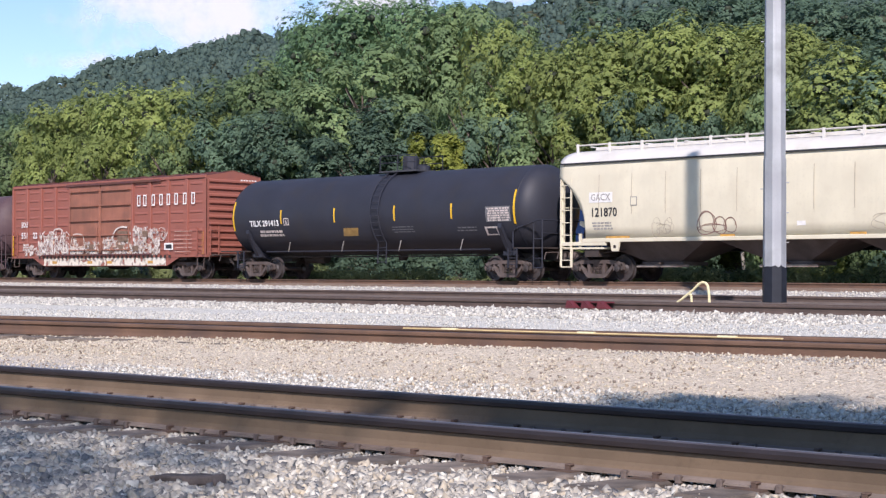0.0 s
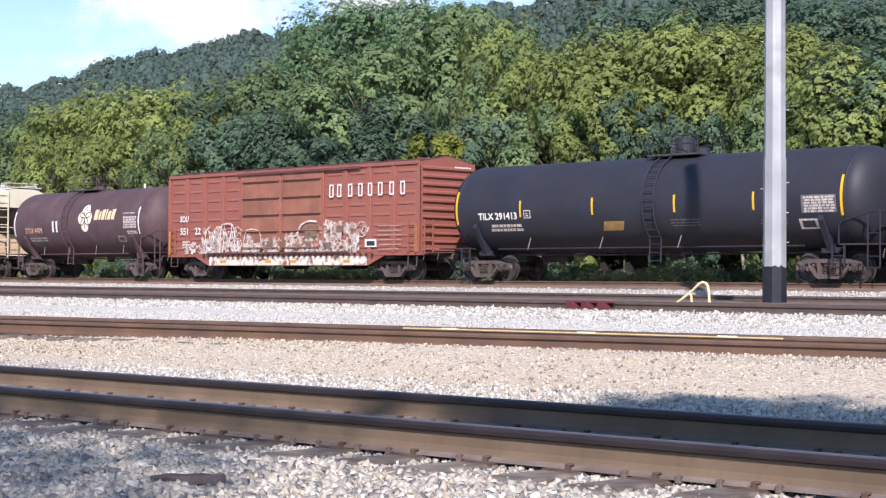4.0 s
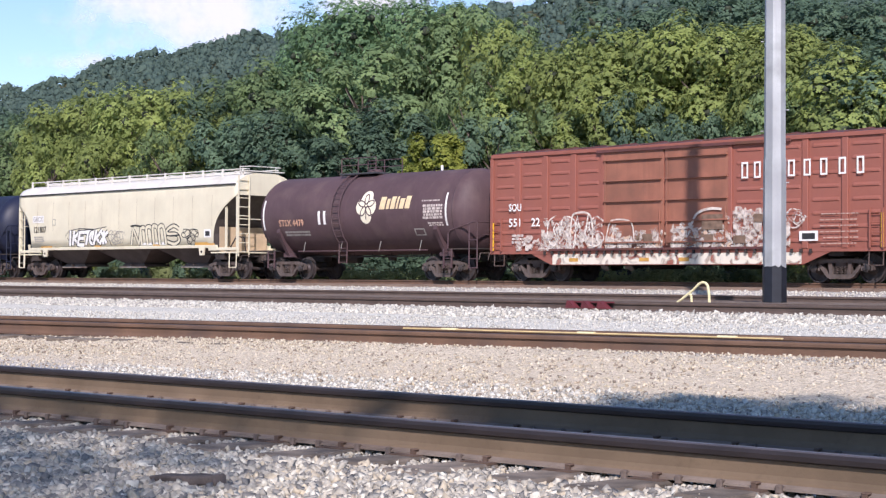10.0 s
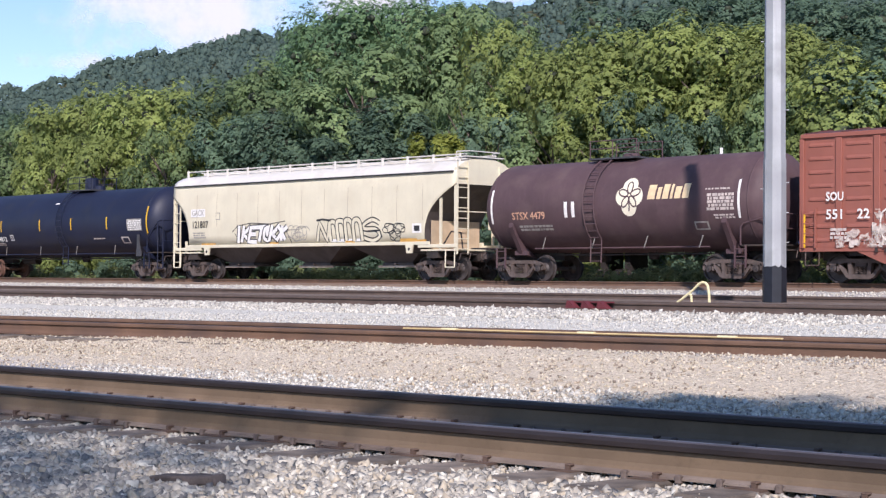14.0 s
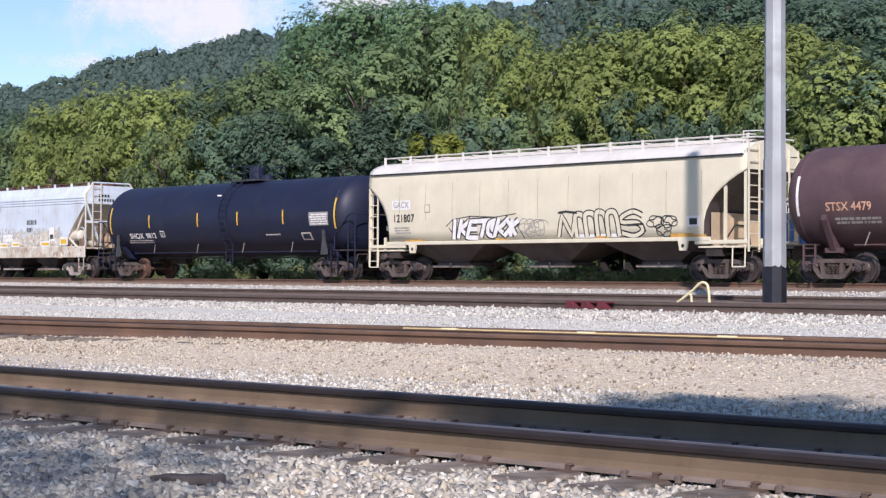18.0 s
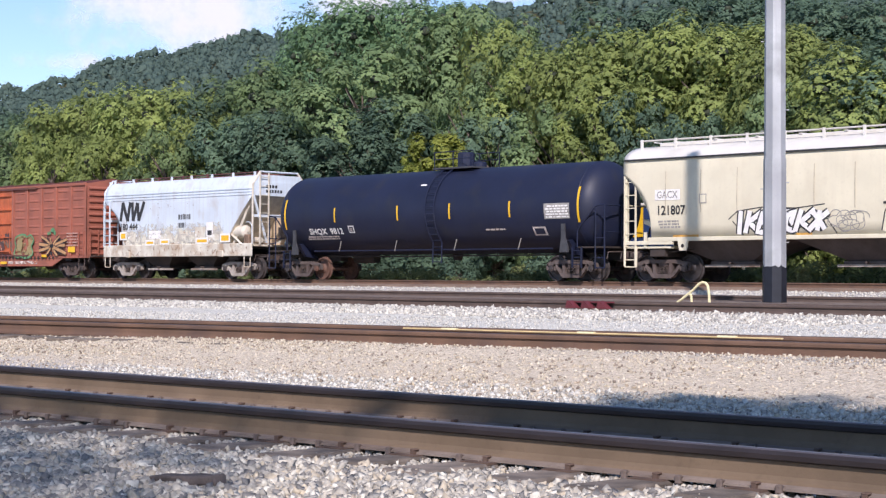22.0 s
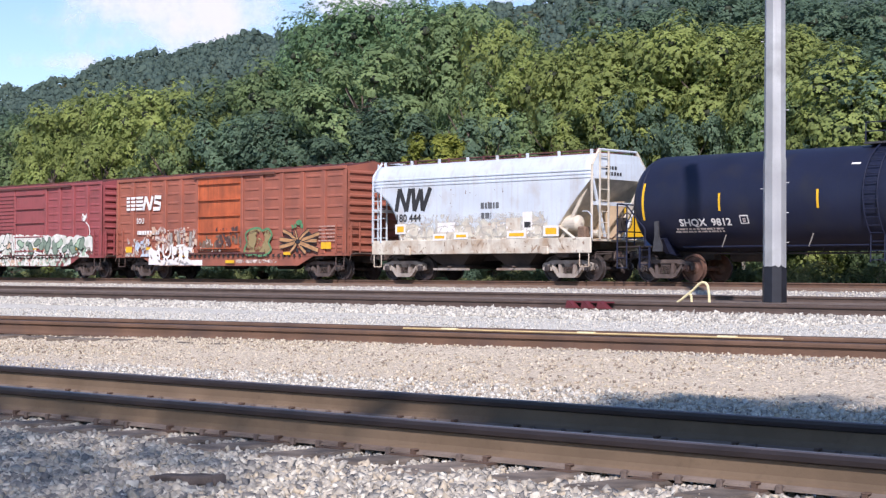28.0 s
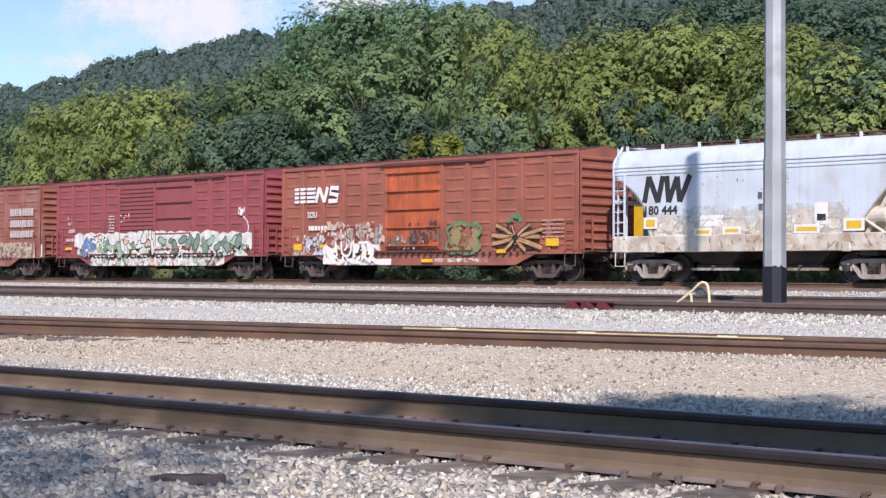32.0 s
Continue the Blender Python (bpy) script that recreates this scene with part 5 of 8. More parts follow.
SHADE = [(-6.4, 9.15, 0.8, 0.35), (-5.6, 9.0, 0.9, 0.45), (-4.8, 8.9, 0.9, 0.5), (-6.9, 8.5, 0.7, 0.35), (-5.9, 8.3, 0.9, 0.45), (-4.8, 8.1, 0.8, 0.5),
         (-7.2, 7.7, 0.6, 0.25), (-6.2, 7.6, 0.7, 0.3), (-5.2, 7.5, 0.8, 0.35), (-4.3, 7.7, 0.8, 0.4), (-6.7, 7.75, 0.7, 0.3), (-5.6, 7.8, 0.8, 0.3)]
PATCH = [(-6.5, 3.75, 0.95, 0.6), (-7.6, 4.25, 0.95, 0.55), (-5.9, 3.6, 0.6, 0.4), (-7.2, 5.35, 0.5, 0.3), (-8.8, 5.95, 0.8, 0.18), (-7.9, 6.02, 0.6, 0.18)]
DAPPLE = [(-9.2, 5.2, 0.8, 0.5), (-8.0, 4.9, 0.9, 0.5), (-9.8, 5.9, 0.7, 0.3), (-6.4, 4.6, 0.5, 0.4), (-7.0, 6.05, 0.6, 0.22), (-10.6, 5.9, 0.6, 0.3)]
FRINGE = [(-7.0, 9.3, 0.8, 0.4), (-5.7, 9.7, 1.0, 0.4), (-4.6, 9.6, 0.9, 0.5), (-8.2, 7.5, 0.4, 0.2)]
shade_tree(77, (-4.6, 8.4), ((SHADE, 4600), (FRINGE, 260)), 0.12)
shade_tree(78, (-8.8, 4.4), ((PATCH, 1150), (DAPPLE, 900)), 0.062)

# ---------------------------------------------------------------- clouds
def cloud_bank():
    m = bpy.data.materials.new("cloud_vapour")
    m.use_nodes = True
    n, l = m.node_tree.nodes, m.node_tree.links
    tc = n.new("ShaderNodeTexCoord")
    t = n.new("ShaderNodeTexNoise")
    t.inputs["Scale"].default_value, t.inputs["Detail"].default_value, t.inputs["Roughness"].default_value = 0.011, 8.0, 0.55
    l.new(tc.outputs["Object"], t.inputs["Vector"])
    best = None
    for cx, cz, rx, rz, thick in CLOUDS:
        mp = n.new("ShaderNodeMapping")
        mp.inputs["Scale"].default_value = (1 / rx, 0.0, 1 / rz)
        mp.inputs["Location"].default_value = (-cx / rx, 0, -cz / rz)
        l.new(tc.outputs["Object"], mp.inputs[0])
        ln = n.new("ShaderNodeVectorMath")
        ln.operation = "LENGTH"
        l.new(mp.outputs[0], ln.inputs[0])
        r = n.new("ShaderNodeMapRange")
        r.inputs["From Min"].default_value, r.inputs["From Max"].default_value = 1.35, 0.25
        r.inputs["To Max"].default_value = thick
        l.new(ln.outputs["Value"], r.inputs["Value"])
        if best is None:
            best = r.outputs[0]
        else:
            mx = n.new("ShaderNodeMath")
            mx.operation = "MAXIMUM"
            l.new(best, mx.inputs[0])
            l.new(r.outputs[0], mx.inputs[1])
            best = mx.outputs[0]
    ad = n.new("ShaderNodeMath")
    ad.operation = "MULTIPLY_ADD"
    l.new(t.outputs["Fac"], ad.inputs[0])
    ad.inputs[1].default_value = 1.5
    l.new(best, ad.inputs[2])
    r = n.new("ShaderNodeMapRange")
    r.interpolation_type = "SMOOTHSTEP"
    r.inputs["From Min"].default_value, r.inputs["From Max"].default_value = 1.06, 1.75
    l.new(ad.outputs[0], r.inputs["Value"])
    d = n.new("ShaderNodeBsdfDiffuse")
    d.inputs["Color"].default_value = (0.56, 0.57, 0.60, 1)
    tr = n.new("ShaderNodeBsdfTransparent")
    ms = n.new("ShaderNodeMixShader")
    l.new(r.outputs[0], ms.inputs[0])
    l.new(tr.outputs[0], ms.inputs[1])
    l.new(d.outputs[0], ms.inputs[2])
    l.new(ms.outputs[0], n["Material Output"].inputs["Surface"])
    bm = bmesh.new()
    nx, nz = 24, 10
    g = [[bm.verts.new((-1500 + 3000 * i / nx, 0.00012 * (-1500 + 3000 * i / nx) ** 2 * -1, 1100 * j / nz)) for j in range(nz + 1)] for i in range(nx + 1)]
    for i in range(nx):
        for j in range(nz):
            bm.faces.new((g[i][j], g[i + 1][j], g[i + 1][j + 1], g[i][j + 1]))
    me = finish(bm, "cloud_bank", True)
    me.materials.append(m)
    ob = new("cloud_bank", me)
    ob.matrix_basis = CLOUD_AT
    return tagged(ob, "bright white cloud drifting over the ridge", "cloud", kind="structure")


CLOUDS = [(-460, 418, 245, 105, 0.95), (-640, 318, 110, 30, 0.55), (-150, 440, 150, 50, 0.9), (150, 470, 200, 50, 0.9), (-1100, 480, 250, 70, 0.8), (700, 560, 300, 90, 0.9), (-500, 640, 400, 90, 0.8)]
CLOUD_AT = Matrix.Translation((3000 * _f.x, 3000 * _f.y, 60)) @ Matrix.Rotation(radians(45.14), 4, "Z")
cloud = cloud_bank()

# ---------------------------------------------------------------- running gear
WHEEL_R = 0.44


def wheelset_mesh():
    bm = bmesh.new()
    for s in (-1, 1):
        prof = [(0.655, 0.475), (0.69, 0.47), (0.70, WHEEL_R + 0.004), (0.80, WHEEL_R - 0.006), (0.80, 0.385), (0.745, 0.37), (0.735, 0.2), (0.80, 0.13), (0.80, 0.07)]
        prof = [(0.60, 0.07), (0.62, 0.12), (0.69, 0.2), (0.685, 0.37), (0.655, 0.385)] + prof
        lathe(bm, [(s * a, r) for a, r in prof], 24, "y")
        lathe(bm, [(s * 0.80, 0.07), (s * 0.97, 0.075), (s * 0.98, 0.115), (s * 1.13, 0.115), (s * 1.135, 0.08), (s * 1.15, 0.075)], 12, "y")
        for k in range(3):
            a = k * 2.094
            rod(bm, (0.055 * math.cos(a), s * 1.15, 0.055 * math.sin(a)), (0.055 * math.cos(a), s * 1.17, 0.055 * math.sin(a)), 0.018, 6)
    lathe(bm, [(-0.62, 0.075), (0.62, 0.075)], 10, "y")
    me = finish(bm, "wheelset")
    me.materials.append(M_WHEEL)
    return me


def side_frame_mesh(material):
    """A cast side frame with its windows, at the near face y = 0, thickness behind."""
    bm = bmesh.new()
    t0, t1 = -0.07, 0.07
    prism(bm, [(-1.12, 0.52), (-1.08, 0.62), (-0.62, 0.72), (0.62, 0.72), (1.08, 0.62), (1.12, 0.52), (0.70, 0.56), (0.5, 0.60), (-0.5, 0.60), (-0.70, 0.56)], t0, t1)
    for s in (-1, 1):
        prism(bm, [(s * 0.68, 0.58), (s * 0.80, 0.58), (s * 0.46, 0.18), (s * 0.36, 0.24)], t0, t1)
        prism(bm, [(s * 0.24, 0.22), (s * 0.36, 0.22), (s * 0.40, 0.62), (s * 0.28, 0.62)], t0 - 0.01, t1 + 0.01)
        prism(bm, [(s * 0.70, 0.36), (s * 0.76, 0.36), (s * 0.76, 0.58), (s * 0.70, 0.58)], t0, t1)
        prism(bm, [(s * 1.04, 0.36), (s * 1.12, 0.40), (s * 1.12, 0.56), (s * 1.04, 0.58)], t0, t1)
        prism(bm, [(s * 0.78, 0.54), (s * 1.02, 0.54), (s * 1.0, 0.60), (s * 0.80, 0.60)], t0 - 0.03, t1)
    prism(bm, [(-0.46, 0.18), (-0.34, 0.12), (0.34, 0.12), (0.46, 0.18), (0.36, 0.26), (-0.36, 0.26)], t0 - 0.02, t1 + 0.02)
    me = finish(bm, "side_frame")
    me.materials.append(material)
    return me


def spring_mesh():
    bm = bmesh.new()
    for x in (-0.15, 0.0, 0.15):
        pts = [(x + 0.055 * math.cos(k * 1.05), 0.055 * math.sin(k * 1.05), 0.26 + 0.22 * k / 24) for k in range(25)]
        pipe(bm, pts, 0.013, 4)
    me = finish(bm, "spring_group")
    me.materials.append(M_TRUCK)
    return me


WHEELSET, SPRINGS = wheelset_mesh(), spring_mesh()
FRAMES = {id(m): side_frame_mesh(m) for m in (M_TRUCK, M_TRUCKG)}
CARS = []       # (car, place at 16 s)
WHEELSETS = []


def truck(car, x, material):
    bm = B(-0.2, 0.2, -1.05, 1.05, 0.48, 0.68, bevel=0.03)
    rod(bm, (0, 0, 0.68), (0, 0, 0.80), 0.2, 12)
    for s in (-1, 1):
        for q in (-1, 1):
            bx(bm, s * 0.32, s * 0.38, q * 0.55, q * 0.78, 0.36, 0.52)
    tr = part("truck", bm, material, car)
    tr.location.x = x
    for s in (-1, 1):
        piece("side_frame", FRAMES[id(material)], tr, pose(0, s * 1.03, 0))
        piece("spring_group", SPRINGS, tr, pose(0, s * 1.03, 0))
        w = piece("wheelset", WHEELSET, tr, pose(s * 0.89, 0, WHEEL_R))
        WHEELSETS.append((w, s * 0.89))
    return tr


def start_car(name, label, cat, x, group="cars of the freight train"):
    car = thing(name, label, cat, group, m=pose(x, TRAIN_Y, TRAIN_Z))
    CARS.append((car, x))
    return car


def coupler(car, x, s):
    """Draft sill end, knuckle, air hose at an end of a car; s is the way outwards."""
    bm = B(min(x - s * 0.5, x), max(x - s * 0.5, x), -0.16, 0.16, 0.68, 1.02, bevel=0.02)
    bx(bm, min(x, x + s * 0.42), max(x, x + s * 0.42), -0.07, 0.07, 0.80, 0.93)
    bx(bm, min(x + s * 0.40, x + s * 0.70), max(x + s * 0.40, x + s * 0.70), -0.16, 0.14, 0.74, 1.0, bevel=0.05)
    part("coupler", bm, M_TRUCK, car)
    pts = [(x + s * 0.1, -0.3, 0.82), (x + s * 0.3, -0.3, 0.72), (x + s * 0.45, -0.26, 0.5), (x + s * 0.62, -0.2, 0.38), (x + s * 0.75, -0.12, 0.45)]
    part("air_hose", pipe(bmesh.new(), pts, 0.03, 6), M_UNDER, car)
    part("uncoupling_lever", pipe(bmesh.new(), [(x + s * 0.3, 0, 1.02), (x + s * 0.2, -0.7, 1.0), (x + s * 0.12, -1.35, 0.98), (x + s * 0.12, -1.42, 0.75)], 0.016, 5), M_TRUCK, car)


def ladder(car, material, x0, x1, y, z0, z1, rungs, along="x", r=0.017, name="ladder"):
    """Stiles and rungs on a side (along x) or on an end (along y, at x0; x1 then is the width)."""
    bm = bmesh.new()
    for k in range(rungs):
        z = z0 + (z1 - z0) * (k + 0.5) / rungs
        if along == "x":
            rod(bm, (x0, y, z), (x1, y, z), r, 5)
        else:
            rod(bm, (x0, y, z), (x0, y + x1, z), r, 5)
    for e in (0, 1):
        if along == "x":
            bx(bm, (x0, x1)[e] - 0.025, (x0, x1)[e] + 0.025, y - 0.02, y + 0.03, z0, z1)
        else:
            bx(bm, x0 - 0.02, x0 + 0.03, y + e * x1 - 0.025, y + e * x1 + 0.025, z0, z1)
    return part(name, bm, material, car)


def brake_wheel(car, x, y, z, s, material):
    bm = bmesh.new()
    n = 16
    ring = [(x, y + 0.27 * math.cos(2 * math.pi * i / n), z + 0.27 * math.sin(2 * math.pi * i / n)) for i in range(n + 1)]
    pipe(bm, ring, 0.018, 5)
    for k in range(4):
        a = k * math.pi / 2
        rod(bm, (x, y, z), (x, y + 0.27 * math.cos(a), z + 0.27 * math.sin(a)), 0.012, 4)
    rod(bm, (x, y, z), (x - s * 0.25, y, z), 0.03, 6)
    part("brake_wheel", bm, material, car)
    part("brake_housing", B(min(x - s * 0.1, x - s * 0.3), max(x - s * 0.1, x - s * 0.3), y - 0.15, y + 0.15, z - 0.35, z + 0.12, bevel=0.03), material, car)


# ---------------------------------------------------------------- boxcars
BRACKET = finish(B(0, 0.07, -0.05, 0.05, -0.03, 0.09), "track_bracket")
BRACKET.materials.append(M_UNDER)


def boxcar(label, xc, length, paint, door_paint, doors, posts_l, posts_r, sill=(-5.0, 5.0), sill_mat=None, ribbed_door=False, seed=0, beads=8, trucks_at=6.05):
    car = start_car("boxcar", label, "boxcar", xc)
    rr = random.Random(seed)
    h, y0, zb, ze = length / 2, 1.42, 0.93, 4.30
    # floor and side sills
    part("floor", B(-h + 0.02, h - 0.02, -y0 + 0.06, y0 - 0.06, 0.98, 1.12), M_UNDER, car)
    part("centre_sill", B(-h, h, -0.18, 0.18, 0.70, 0.98), M_UNDER, car)
    for s in (-1, 1):
        part("side_wall", B(-h + 0.03, h - 0.03, min(s * (y0 - 0.05), s * y0), max(s * (y0 - 0.05), s * y0), zb, ze), paint, car)
        poly = [(sill[0] - 0.95, zb), (sill[0], 0.55), (sill[1], 0.55), (sill[1] + 0.95, zb)]
        part("side_sill", prism(bmesh.new(), poly, s * y0 - 0.025, s * y0 + 0.025), sill_mat or paint, car)
        part("roof_eave", B(-h, h, min(s * y0, s * (y0 + 0.07)), max(s * y0, s * (y0 + 0.07)), ze, ze + 0.13, bevel=0.012), paint, car)
        part("bottom_rail", B(-h + 0.02, h - 0.02, min(s * y0, s * (y0 + 0.045)), max(s * y0, s * (y0 + 0.045)), zb, zb + 0.10), paint, car)
    # posts and pressed panels of the near and far sides
    xs_l = [-h + 0.04 + (doors[0] + h - 0.04) * k / posts_l for k in range(posts_l + 1)]
    xs_r = [doors[1] + (h - 0.04 - doors[1]) * k / posts_r for k in range(posts_r + 1)]
    for s in (-1, 1):
        for xs in (xs_l, xs_r):
            for k, x in enumerate(xs):
                w = 0.10 if 0 < k < len(xs) - 1 else 0.07
                part("side_post", B(x - w, x + w, min(s * y0, s * (y0 + 0.07)), max(s * y0, s * (y0 + 0.07)), zb + 0.10, ze - 0.02, bevel=0.012), paint, car)
            for a, c in zip(xs, xs[1:]):
                # one pressed sheet with its row of horizontal beads
                bm = bmesh.new()
                cols = [(a + 0.05, 0), (a + 0.19, 0), (a + 0.27, 1), (c - 0.27, 1), (c - 0.19, 0), (c - 0.05, 0)]
                zs = [(zb + 0.12, 0)]
                for k in range(beads):
                    z = zb + 0.32 + (ze - zb - 0.55) * k / (beads - 1)
                    zs += [(z - 0.035, 0), (z - 0.025, 1), (z + 0.02, 1), (z + 0.085, 0)]
                zs.append((ze - 0.03, 0))
                g = [[bm.verts.new((x, s * (y0 + 0.004 + 0.026 * e * q), z)) for z, q in zs] for x, e in cols]
                for i in range(len(cols) - 1):
                    for j in range(len(zs) - 1):
                        quad = (g[i][j], g[i + 1][j], g[i + 1][j + 1], g[i][j + 1])
                        bm.faces.new(quad if s < 0 else quad[::-1])
                part("side_panel", bm, paint, car)
    # doors
    nd = len(door_paint)
    w = (doors[1] - doors[0]) / nd
    for s in (-1, 1):
        for d in range(nd):
            a, c = doors[0] + d * w + 0.03, doors[0] + (d + 1) * w - 0.03
            dr = part("door", B(a, c, min(s * (y0 + 0.002), s * (y0 + 0.055)), max(s * (y0 + 0.002), s * (y0 + 0.055)), zb + 0.22, ze - 0.03, bevel=0.01), door_paint[d], car)
            bm = bmesh.new()
            rows = 16 if ribbed_door and d == 0 else 5
            for k in range(rows):
                z = zb + 0.35 + (ze - zb - 0.65) * k / (rows - 1)
                hh = 0.028 if rows > 8 else 0.038
                deep = y0 + (0.10 if rows > 8 else 0.145)
                bx(bm, a + 0.06, c - 0.06, min(s * (y0 + 0.055), s * deep), max(s * (y0 + 0.055), s * deep), z - hh * 0.6, z + hh * 0.6)
            part("door_rib", bm, door_paint[d], dr)
            bm = rod(bmesh.new(), (a + 0.12, s * (y0 + 0.11), zb + 0.25), (a + 0.12, s * (y0 + 0.11), ze - 0.2), 0.018, 6)
            part("lock_rod", bm, door_paint[d], dr)
            bm = rod(bmesh.new(), (c - 0.12, s * (y0 + 0.11), zb + 0.25), (c - 0.12, s * (y0 + 0.11), zb + 1.4), 0.018, 6)
            part("lock_rod", bm, door_paint[d], dr)
        part("door_track", B(doors[0] - 1.5 if nd == 1 else doors[0] - 2.3, doors[1] + 1.6, min(s * (y0 + 0.02), s * (y0 + 0.12)), max(s * (y0 + 0.02), s * (y0 + 0.12)), zb + 0.10, zb + 0.17), M_ROOF, car)
        part("door_hood", B(doors[0] - 0.2, doors[1] + 2.2, min(s * (y0 + 0.02), s * (y0 + 0.13)), max(s * (y0 + 0.02), s * (y0 + 0.13)), ze - 0.04, ze + 0.05), M_ROOF, car)
        x = sill[0] - 0.3
        while x < sill[1] + 0.3:
            piece("track_bracket", BRACKET, car, pose(x, s * (y0 + 0.06), zb))
            x += 0.33
    # roof: shallow pitch with cross ribs
    ridge = 4.64
    bm = bmesh.new()
    prism_x(bm, [(-y0 - 0.05, ze + 0.12), (0, ridge), (y0 + 0.05, ze + 0.12), (y0, ze + 0.06), (-y0, ze + 0.06)], -h + 0.03, h - 0.03)
    roof = part("roof", bm, M_ROOF, car)
    n = 12
    for k in range(n + 1):
        bm = bmesh.new()
        x = -h + 0.1 + (length - 0.2) * k / n
        for s in (-1, 1):
            v = [(x - 0.04, 0, ridge), (x + 0.04, 0, ridge), (x + 0.04, s * y0, ze + 0.12), (x - 0.04, s * y0, ze + 0.12)]
            a = [bm.verts.new(p) for p in v]
            c = [bm.verts.new((p[0], p[1], p[2] + 0.04)) for p in v]
            for i in range(4):
                bm.faces.new((a[i], a[(i + 1) % 4], c[(i + 1) % 4], c[i]))
            bm.faces.new(c)
        part("roof_rib", bm, M_ROOF, roof)
    # corrugated ends
    for s in (-1, 1):
        bm = bmesh.new()
        prism_x(bm, [(-y0, zb), (y0, zb), (y0, ze + 0.09), (0, ridge - 0.005), (-y0, ze + 0.09)], min(s * (h - 0.05), s * h), max(s * (h - 0.05), s * h))
        end = part("end_wall", bm, paint, car)
        for k in range(11):
            z = zb + 0.2 + 3.05 * k / 10
            hh = 0.085 if k > 4 else 0.06
            bm = bmesh.new()
            prism(bm, [(s * h, z - hh), (s * (h + 0.08), z - hh * 0.5), (s * (h + 0.08), z + hh * 0.2), (s * h, z + hh)], -y0 + 0.1, y0 - 0.1)
            part("end_rib", bm, paint, end)
        part("corner_post", B(min(s * (h - 0.06), s * (h + 0.03)), max(s * (h - 0.06), s * (h + 0.03)), -y0 - 0.05, -y0 + 0.1, zb, ze), paint, car)
        part("corner_post", B(min(s * (h - 0.06), s * (h + 0.03)), max(s * (h - 0.06), s * (h + 0.03)), y0 - 0.1, y0 + 0.05, zb, ze), paint, car)
        ladder(car, paint, s * (h + 0.11), 0.45, -y0 + 0.12, zb + 0.05, 2.25, 4, "y")
        ladder(car, paint, s * h - s * 0.12 - (0.42 if s > 0 else 0), s * h - s * 0.12 + (0.0 if s > 0 else 0.42), -y0 - 0.10, zb + 0.1, 2.2, 4)
        part("sill_step", pipe(bmesh.new(), [(s * (h - 0.15), -y0, zb), (s * (h - 0.15), -y0 - 0.02, 0.52), (s * (h - 0.62), -y0 - 0.02, 0.52), (s * (h - 0.62), -y0, zb)], 0.02, 5), M_TRUCK, car)
        part("crossover_platform", B(min(s * h, s * (h + 0.28)), max(s * h, s * (h + 0.28)), -1.2, 1.2, 1.0, 1.05), M_TRUCK, car)
        coupler(car, s * (h + 0.05), s)
    for x in (-2.2, 1.4):
        rod_bm = rod(bmesh.new(), (x, 0.5, 0.62), (x + 1.3, 0.5, 0.62), 0.2, 12)
        part("brake_reservoir", rod_bm, M_UNDER, car)
    part("brake_rigging", pipe(bmesh.new(), [(-4.5, -0.3, 0.6), (0, -0.35, 0.55), (4.5, -0.3, 0.6)], 0.025, 5), M_UNDER, car)
    part("bolster", B(-trucks_at - 0.25, -trucks_at + 0.25, -1.3, 1.3, 0.80, 1.0), M_UNDER, car)
    part("bolster", B(trucks_at - 0.25, trucks_at + 0.25, -1.3, 1.3, 0.80, 1.0), M_UNDER, car)
    truck(car, -trucks_at, M_TRUCK)
    truck(car, trucks_at, M_TRUCK)
    return car


BOX = flat_side(-1.495)       # just before the posts of a boxcar's near side


